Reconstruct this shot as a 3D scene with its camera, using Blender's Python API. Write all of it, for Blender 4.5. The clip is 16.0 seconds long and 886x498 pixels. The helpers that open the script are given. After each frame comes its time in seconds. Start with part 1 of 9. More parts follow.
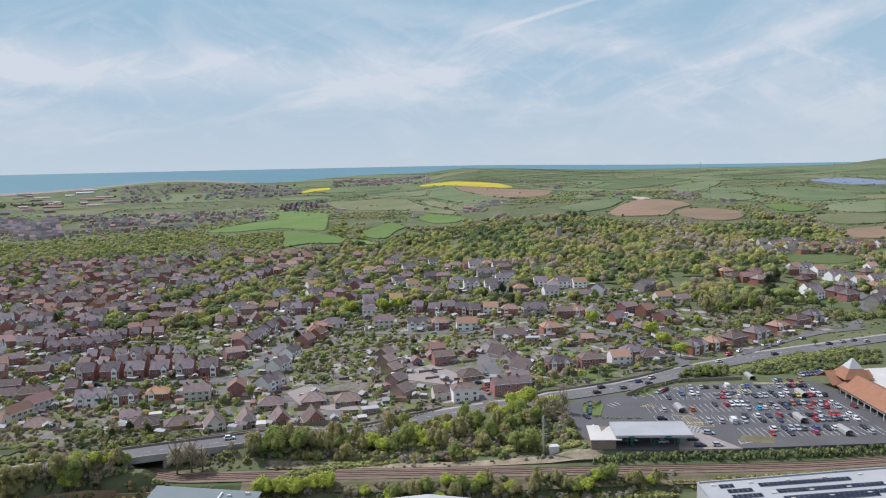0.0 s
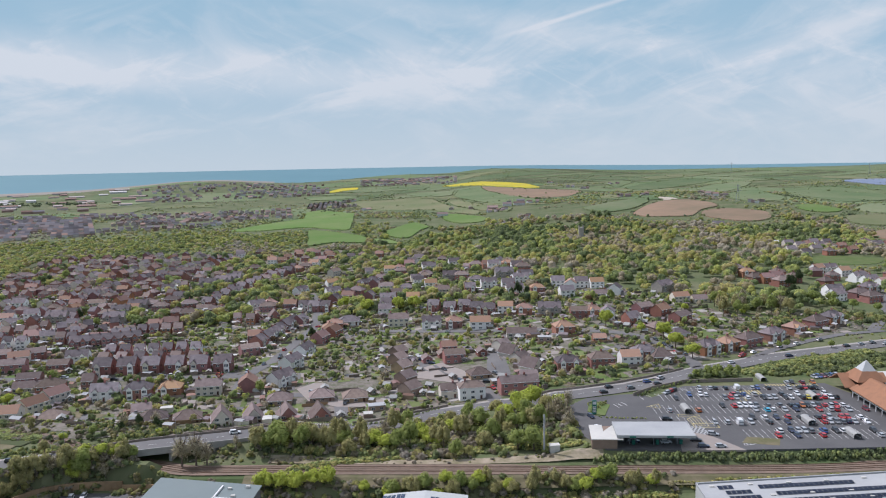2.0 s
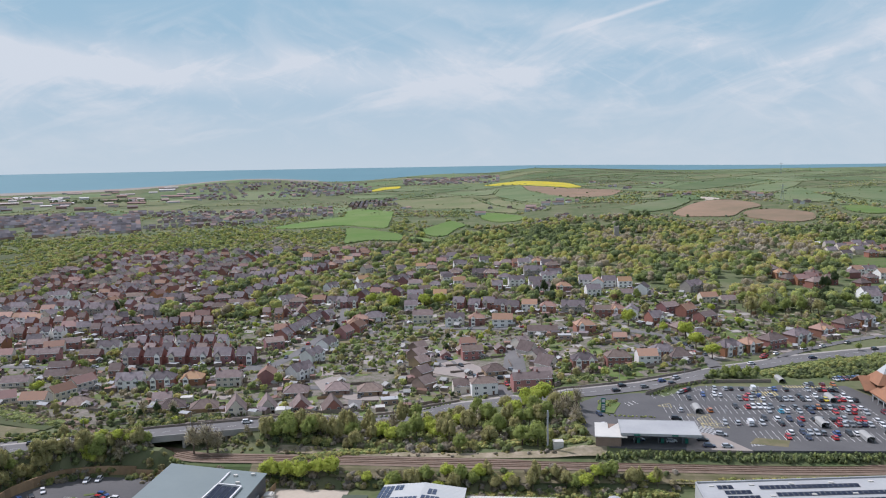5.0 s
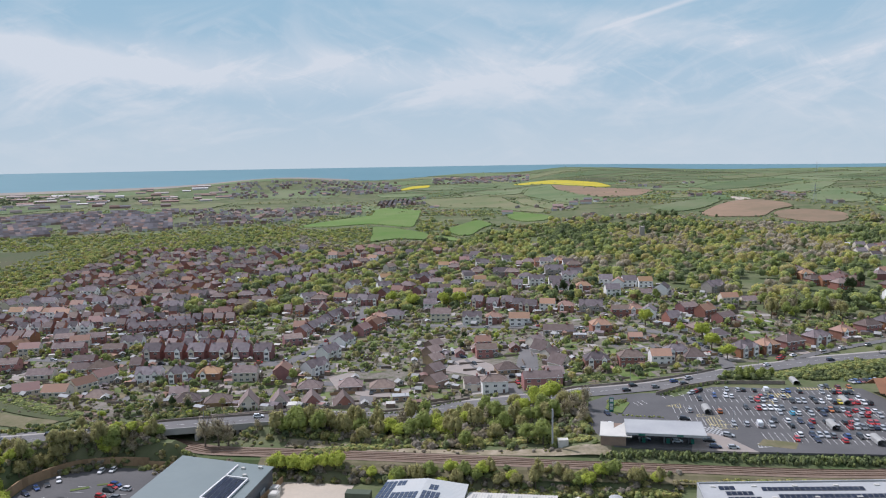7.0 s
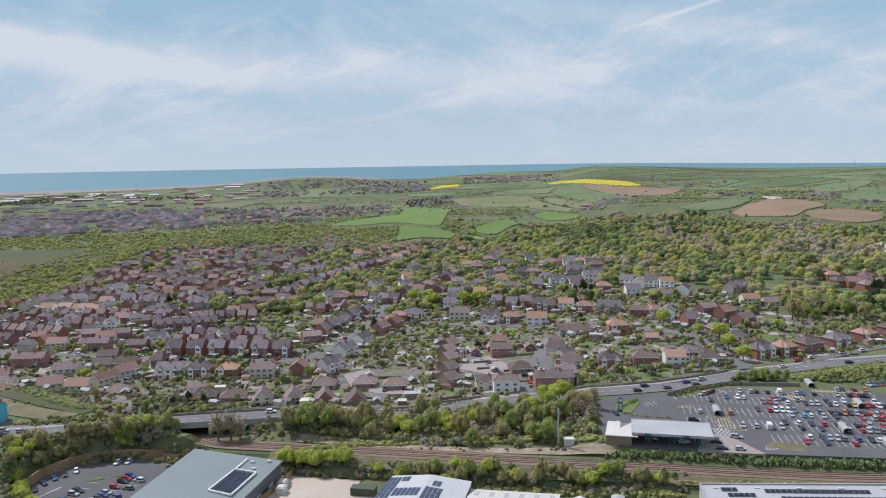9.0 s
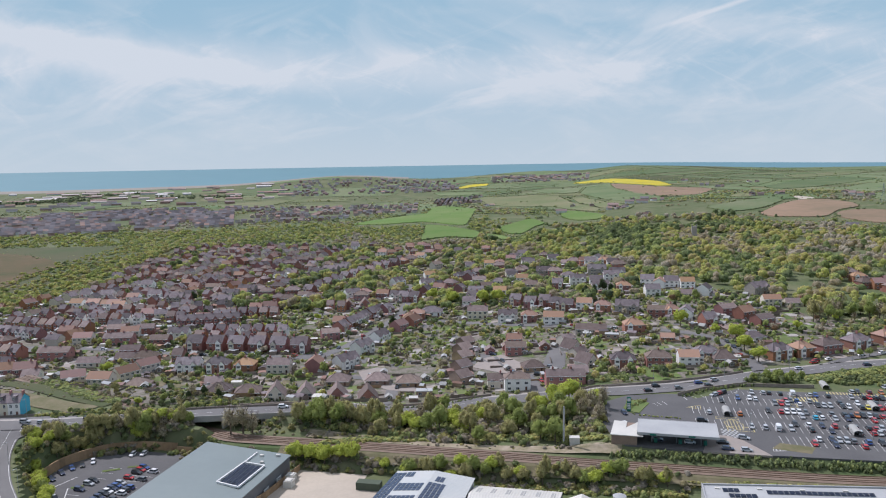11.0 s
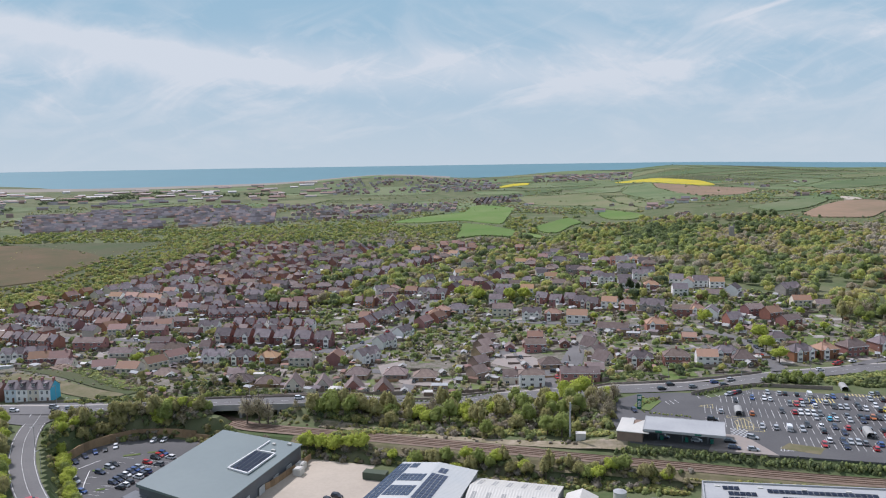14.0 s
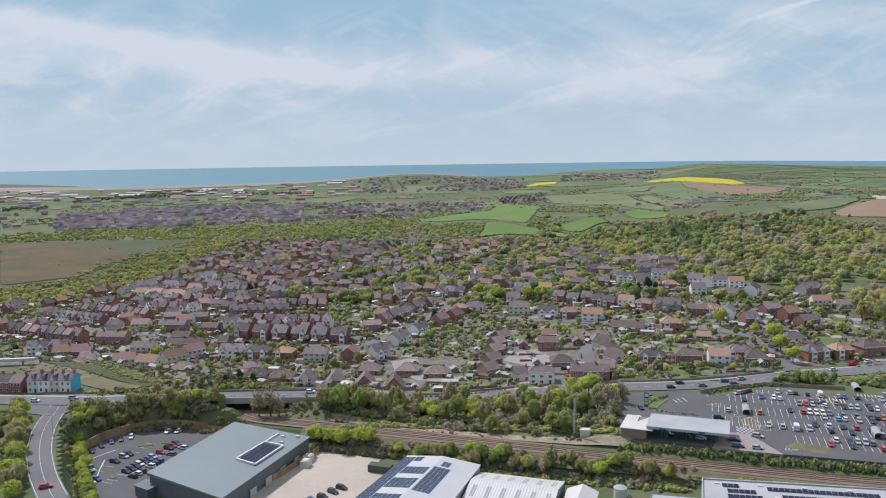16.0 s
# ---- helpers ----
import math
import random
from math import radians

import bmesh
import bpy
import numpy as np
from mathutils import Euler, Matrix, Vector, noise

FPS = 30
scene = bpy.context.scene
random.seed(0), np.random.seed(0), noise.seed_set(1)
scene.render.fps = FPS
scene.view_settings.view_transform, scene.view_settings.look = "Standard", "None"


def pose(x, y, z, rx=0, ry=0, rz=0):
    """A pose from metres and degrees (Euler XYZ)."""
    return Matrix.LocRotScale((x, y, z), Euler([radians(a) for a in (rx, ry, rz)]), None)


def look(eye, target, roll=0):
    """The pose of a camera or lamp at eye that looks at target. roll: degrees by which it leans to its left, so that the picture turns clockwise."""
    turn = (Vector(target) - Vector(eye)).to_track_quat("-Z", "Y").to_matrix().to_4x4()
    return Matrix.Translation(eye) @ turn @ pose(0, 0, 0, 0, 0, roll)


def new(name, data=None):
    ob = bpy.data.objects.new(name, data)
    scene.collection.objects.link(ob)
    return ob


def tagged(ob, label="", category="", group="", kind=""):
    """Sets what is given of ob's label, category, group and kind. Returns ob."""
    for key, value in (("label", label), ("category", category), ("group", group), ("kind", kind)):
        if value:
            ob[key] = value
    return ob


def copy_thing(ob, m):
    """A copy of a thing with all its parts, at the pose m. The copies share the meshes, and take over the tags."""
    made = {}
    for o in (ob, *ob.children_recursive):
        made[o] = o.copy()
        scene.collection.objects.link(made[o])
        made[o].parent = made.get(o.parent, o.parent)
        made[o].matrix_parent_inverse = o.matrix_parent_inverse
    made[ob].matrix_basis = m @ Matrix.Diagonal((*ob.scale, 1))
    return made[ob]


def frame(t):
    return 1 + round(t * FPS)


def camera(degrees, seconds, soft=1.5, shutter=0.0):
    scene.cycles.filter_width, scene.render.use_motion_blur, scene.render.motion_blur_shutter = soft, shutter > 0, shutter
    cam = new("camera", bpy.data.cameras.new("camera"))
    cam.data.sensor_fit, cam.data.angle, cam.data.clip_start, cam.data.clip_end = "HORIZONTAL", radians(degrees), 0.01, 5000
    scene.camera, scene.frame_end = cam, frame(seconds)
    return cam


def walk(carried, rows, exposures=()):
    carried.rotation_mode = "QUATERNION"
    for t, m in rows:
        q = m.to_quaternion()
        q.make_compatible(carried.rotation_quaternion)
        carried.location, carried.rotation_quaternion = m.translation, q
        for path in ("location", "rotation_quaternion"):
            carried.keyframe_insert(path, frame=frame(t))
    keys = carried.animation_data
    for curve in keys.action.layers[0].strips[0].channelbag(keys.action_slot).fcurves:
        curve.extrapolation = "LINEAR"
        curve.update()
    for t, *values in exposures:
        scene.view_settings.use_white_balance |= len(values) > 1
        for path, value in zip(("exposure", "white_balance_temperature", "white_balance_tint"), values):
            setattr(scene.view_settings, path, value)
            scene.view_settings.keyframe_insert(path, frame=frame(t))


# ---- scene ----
# The camera: seconds, eye, pitch, yaw, roll.
cam = camera(60.0, 16.0, soft=1.1)
ROWS = [
    (0, -0.20, -0.11, 114.76, 83.427, -0.024, -1.115),
    (1, 5.34, -0.53, 114.39, 83.457, 1.110, -1.125),
    (2, 10.75, -1.01, 113.73, 83.487, 2.232, -1.092),
    (3, 16.04, -1.55, 113.04, 83.510, 3.360, -1.043),
    (4, 21.23, -2.14, 112.47, 83.521, 4.506, -0.996),
    (5, 26.35, -2.77, 112.10, 83.520, 5.673, -0.960),
    (6, 31.40, -3.41, 111.92, 83.509, 6.860, -0.940),
    (7, 36.41, -4.04, 111.92, 83.490, 8.059, -0.934),
    (8, 41.37, -4.66, 112.02, 83.469, 9.263, -0.937),
    (9, 46.30, -5.24, 112.14, 83.449, 10.461, -0.943),
    (10, 51.21, -5.77, 112.20, 83.434, 11.643, -0.945),
    (11, 56.10, -6.24, 112.13, 83.426, 12.804, -0.938),
    (12, 60.98, -6.66, 111.89, 83.425, 13.937, -0.918),
    (13, 65.85, -7.03, 111.49, 83.430, 15.046, -0.888),
    (14, 70.73, -7.36, 111.00, 83.432, 16.136, -0.855),
    (15, 75.63, -7.70, 110.56, 83.422, 17.226, -0.832),
    (16, 80.54, -8.07, 110.41, 83.384, 18.340, -0.845),
]
walk(cam, [(t, pose(x, y, z, 0, 0, yaw) @ pose(0, 0, 0, pitch) @ pose(0, 0, 0, 0, 0, roll)) for t, x, y, z, pitch, yaw, roll in ROWS], [(0, 0.18, 6150, 15), (16, 0.18, 6150, 15)])

# ---- light ----
SUN_AZ, SUN_EL = radians(62), radians(52)   # azimuth from +y towards -x
world = bpy.data.worlds.new("sky")
scene.world = world
world.use_nodes = True
wn, wl = world.node_tree.nodes, world.node_tree.links
wn.clear()
w_out, w_bg = wn.new("ShaderNodeOutputWorld"), wn.new("ShaderNodeBackground")
sky = wn.new("ShaderNodeTexSky")
sky.sky_type, sky.sun_disc = "NISHITA", False
sky.sun_elevation, sky.sun_rotation = SUN_EL, -SUN_AZ
sky.altitude, sky.air_density, sky.dust_density, sky.ozone_density = 100, 1.1, 0.5, 1.0
w_bg.inputs["Strength"].default_value = 0.105


def wnode(kind, **values):
    n = wn.new(kind)
    for k, v in values.items():
        n.inputs[k].default_value = v
    return n


def wmath(op, a, b=None, clamp=False):
    n = wn.new("ShaderNodeMath")
    n.operation, n.use_clamp = op, clamp
    for k, v in enumerate((a, b)):
        if v is None:
            continue
        if isinstance(v, (int, float)):
            n.inputs[k].default_value = v
        else:
            wl.new(v, n.inputs[k])
    return n.outputs[0]


def wramp(fac, lo, hi):
    n = wn.new("ShaderNodeMapRange")
    n.interpolation_type = "SMOOTHSTEP"
    n.inputs["From Min"].default_value, n.inputs["From Max"].default_value = lo, hi
    wl.new(fac, n.inputs["Value"])
    return n.outputs["Result"]


# High thin cloud over a hazy horizon: veil, streaks and two old vapour trails, by bearing and height.
w_co = wn.new("ShaderNodeTexCoord")
w_sep = wn.new("ShaderNodeSeparateXYZ")
wl.new(w_co.outputs["Generated"], w_sep.inputs[0])
bearing, height = wmath("ARCTAN2", w_sep.outputs["X"], w_sep.outputs["Y"]), w_sep.outputs["Z"]
w_comb = wn.new("ShaderNodeCombineXYZ")
wl.new(bearing, w_comb.inputs[0])
wl.new(height, w_comb.inputs[1])


def cloud(angle, sx, sy, scale, detail, rough, dist, lo, hi, shift=0.0):
    m = wn.new("ShaderNodeMapping")
    m.vector_type = "TEXTURE"
    m.inputs["Rotation"].default_value = (0, 0, radians(angle))
    m.inputs["Scale"].default_value = (sx, sy, 1)
    m.inputs["Location"].default_value = (shift, shift * 0.7, shift)
    wl.new(w_comb.outputs[0], m.inputs[0])
    n = wnode("ShaderNodeTexNoise", Scale=scale, Detail=detail, Roughness=rough, Distortion=dist)
    wl.new(m.outputs[0], n.inputs["Vector"])
    return wramp(n.outputs["Fac"], lo, hi)


def trail(u0, v0, slope, width, u_from, u_to, ragged):
    line = wmath("ADD", wmath("MULTIPLY", wmath("SUBTRACT", bearing, u0), slope), v0)
    n = wnode("ShaderNodeTexNoise", Scale=14.0, Detail=6.0, Roughness=0.65)
    wl.new(w_comb.outputs[0], n.inputs["Vector"])
    wob = wmath("MULTIPLY", wmath("SUBTRACT", n.outputs["Fac"], 0.5), ragged)
    d = wmath("ABSOLUTE", wmath("ADD", wmath("SUBTRACT", height, line), wob))
    near = wmath("SUBTRACT", 1.0, wramp(d, 0.0, width), clamp=True)
    return wmath("MULTIPLY", near, wramp(bearing, u_from, u_to))


veil = cloud(8, 1.0, 0.42, 3.4, 6, 0.58, 0.7, 0.47, 0.66, 2.3)
streak = cloud(16, 1.0, 0.30, 6.5, 8, 0.60, 0.9, 0.46, 0.66, 5.1)
wisp = cloud(-22, 1.0, 0.36, 9.0, 9, 0.64, 1.4, 0.50, 0.70, 1.3)
belt = wmath("MULTIPLY", wramp(height, 0.0, 0.06), wramp(height, 0.21, 0.10))
cover = wmath("ADD", wmath("MULTIPLY", veil, 0.50), wmath("MULTIPLY", streak, 0.36))
cover = wmath("ADD", cover, wmath("MULTIPLY", wisp, 0.26))
cover = wmath("ADD", wmath("MULTIPLY", cover, wramp(height, 0.24, 0.12)), wmath("MULTIPLY", belt, 0.22), clamp=True)
cover = wmath("ADD", cover, wmath("MULTIPLY", wramp(height, 0.25, 0.5), 0.7), clamp=True)
for k, t in enumerate((trail(0.026, 0.150, 0.25, 0.0045, 0.0, 0.12, 0.003), trail(0.322, 0.115, 0.26, 0.024, 0.24, 0.40, 0.02), trail(0.322, 0.116, -0.19, 0.026, 0.36, 0.24, 0.02), trail(-0.155, 0.108, -0.04, 0.045, 0.08, -0.10, 0.03), trail(-0.42, 0.10, -0.16, 0.022, -0.3, -0.5, 0.02))):
    cover = wmath("ADD", cover, wmath("MULTIPLY", t, (0.55, 0.36, 0.30, 0.5, 0.5)[k]), clamp=True)
w_mix = wn.new("ShaderNodeMixRGB")
wl.new(wmath("MULTIPLY", cover, 0.88), w_mix.inputs["Fac"])
w_clear = wn.new("ShaderNodeMixRGB")
wl.new(wramp(height, 0.45, 0.2), w_clear.inputs["Fac"])
wl.new(sky.outputs[0], w_clear.inputs[1])
w_clear.inputs[2].default_value = (2.75, 4.25, 5.2, 1)
wl.new(w_clear.outputs[0], w_mix.inputs[1])
w_mix.inputs[2].default_value = (5.75, 6.05, 6.25, 1)
w_haze = wn.new("ShaderNodeMixRGB")
wl.new(wmath("MULTIPLY", wramp(height, 0.12, -0.01), 0.88), w_haze.inputs["Fac"])
wl.new(w_mix.outputs[0], w_haze.inputs[1])
w_haze.inputs[2].default_value = (4.7, 5.35, 5.65, 1)
wl.new(w_haze.outputs[0], w_bg.inputs["Color"])
wl.new(w_bg.outputs[0], w_out.inputs["Surface"])

sun = new("sun", bpy.data.lights.new("sun", "SUN"))
sun.data.energy, sun.data.angle, sun.data.color = 3.35, radians(0.8), (1.0, 0.955, 0.95)
sun_to = Vector((-math.sin(SUN_AZ) * math.cos(SUN_EL), math.cos(SUN_AZ) * math.cos(SUN_EL), math.sin(SUN_EL)))
sun.matrix_world = look(sun_to * 300, (0, 0, 0))

# ---- materials ----


def material(name, a, b=None, rough=0.85, scale=1.0, fine=None, bump=0.0, metal=0.0, vary=0.0, tint=None, coat=0.0, spec=0.3, space="Object", leaf=0.0, palette=(), hue=0.0, mottle=0.0):
    """A surface between the colours a and b in two scales of noise; vary: spread of brightness from object to object; tint: mixes towards that colour by the mesh's tint attribute."""
    m = bpy.data.materials.new(name)
    m.use_nodes = True
    n, k = m.node_tree.nodes, m.node_tree.links
    p = n["Principled BSDF"]
    p.inputs["Roughness"].default_value, p.inputs["Metallic"].default_value = rough, metal
    p.inputs["Specular IOR Level"].default_value, p.inputs["Coat Weight"].default_value = spec, coat
    b = b or tuple(c * 0.75 for c in a)
    co = n.new("ShaderNodeTexCoord")
    n1, n2 = n.new("ShaderNodeTexNoise"), n.new("ShaderNodeTexNoise")
    for t, s, d in ((n1, scale, 5), (n2, fine or scale * 9, 3)):
        t.inputs["Scale"].default_value, t.inputs["Detail"].default_value = s, d
        k.new(co.outputs[space], t.inputs["Vector"])
    add = n.new("ShaderNodeMath")
    add.operation = "MULTIPLY_ADD"
    k.new(n2.outputs["Fac"], add.inputs[0])
    add.inputs[1].default_value = 0.45
    k.new(n1.outputs["Fac"], add.inputs[2])
    r = n.new("ShaderNodeMapRange")
    r.inputs["From Min"].default_value, r.inputs["From Max"].default_value = 0.5, 0.95
    k.new(add.outputs[0], r.inputs["Value"])
    mix = n.new("ShaderNodeMixRGB")
    k.new(r.outputs["Result"], mix.inputs["Fac"])
    mix.inputs[1].default_value, mix.inputs[2].default_value = (*a, 1), (*b, 1)
    col = mix.outputs[0]
    if palette:
        at, ramp, ma = n.new("ShaderNodeAttribute"), n.new("ShaderNodeValToRGB"), n.new("ShaderNodeMath")
        at.attribute_name = "tint"
        ma.operation = "MULTIPLY_ADD"
        k.new(r.outputs["Result"], ma.inputs[0])
        ma.inputs[1].default_value = 0.16
        k.new(at.outputs["Fac"], ma.inputs[2])
        while len(ramp.color_ramp.elements) < len(palette):
            ramp.color_ramp.elements.new(0.5)
        for el, (pos, c) in zip(ramp.color_ramp.elements, palette):
            el.position, el.color = pos, (*c, 1)
        k.new(ma.outputs[0], ramp.inputs["Fac"])
        mott, val = n.new("ShaderNodeHueSaturation"), n.new("ShaderNodeMapRange")
        val.inputs["From Min"].default_value, val.inputs["From Max"].default_value = 0.3, 0.7
        val.inputs["To Min"].default_value, val.inputs["To Max"].default_value = 1 - mottle, 1 + mottle
        k.new(n2.outputs["Fac"], val.inputs["Value"])
        k.new(val.outputs["Result"], mott.inputs["Value"])
        k.new(ramp.outputs[0], mott.inputs["Color"])
        col = mott.outputs[0]
    if tint:
        at = n.new("ShaderNodeAttribute")
        at.attribute_name = "tint"
        m2 = n.new("ShaderNodeMixRGB")
        k.new(at.outputs["Fac"], m2.inputs["Fac"])
        k.new(col, m2.inputs[1])
        m2.inputs[2].default_value = (*tint, 1)
        col = m2.outputs[0]
    if vary:
        oi, hsv, mr = n.new("ShaderNodeObjectInfo"), n.new("ShaderNodeHueSaturation"), n.new("ShaderNodeMapRange")
        mr.inputs["To Min"].default_value, mr.inputs["To Max"].default_value = 1 - vary, 1 + vary
        ge, fr = n.new("ShaderNodeNewGeometry"), n.new("ShaderNodeMath")
        k.new(oi.outputs["Random"], fr.inputs[0])
        k.new(ge.outputs["Random Per Island"], fr.inputs[1])
        wrap = n.new("ShaderNodeMath")
        wrap.operation = "FRACT"
        k.new(fr.outputs[0], wrap.inputs[0])
        k.new(wrap.outputs[0], mr.inputs["Value"])
        k.new(mr.outputs["Result"], hsv.inputs["Value"])
        if hue:
            shift = n.new("ShaderNodeMath")
            shift.operation = "MULTIPLY"
            k.new(wrap.outputs[0], shift.inputs[0])
            shift.inputs[1].default_value = 7.31
            f2, m2 = n.new("ShaderNodeMath"), n.new("ShaderNodeMapRange")
            f2.operation = "FRACT"
            k.new(shift.outputs[0], f2.inputs[0])
            k.new(f2.outputs[0], m2.inputs["Value"])
            m2.inputs["To Min"].default_value, m2.inputs["To Max"].default_value = 1 - hue * 12, 1 + hue * 8
            k.new(m2.outputs["Result"], hsv.inputs["Saturation"])
            m3 = n.new("ShaderNodeMapRange")
            m3.inputs["To Min"].default_value, m3.inputs["To Max"].default_value = 0.5 - hue, 0.5 + hue
            k.new(f2.outputs[0], m3.inputs["Value"])
            k.new(m3.outputs["Result"], hsv.inputs["Hue"])
        k.new(col, hsv.inputs["Color"])
        col = hsv.outputs[0]
    k.new(col, p.inputs["Base Color"])
    if leaf:
        tr, ms = n.new("ShaderNodeBsdfTranslucent"), n.new("ShaderNodeMixShader")
        k.new(col, tr.inputs["Color"])
        ms.inputs["Fac"].default_value = leaf
        k.new(p.outputs[0], ms.inputs[1])
        k.new(tr.outputs[0], ms.inputs[2])
        k.new(ms.outputs[0], n["Material Output"].inputs["Surface"])
    if bump:
        bp = n.new("ShaderNodeBump")
        bp.inputs["Strength"].default_value, bp.inputs["Distance"].default_value = bump, 0.05
        k.new(n2.outputs["Fac"], bp.inputs["Height"])
        k.new(bp.outputs[0], p.inputs["Normal"])
    return m


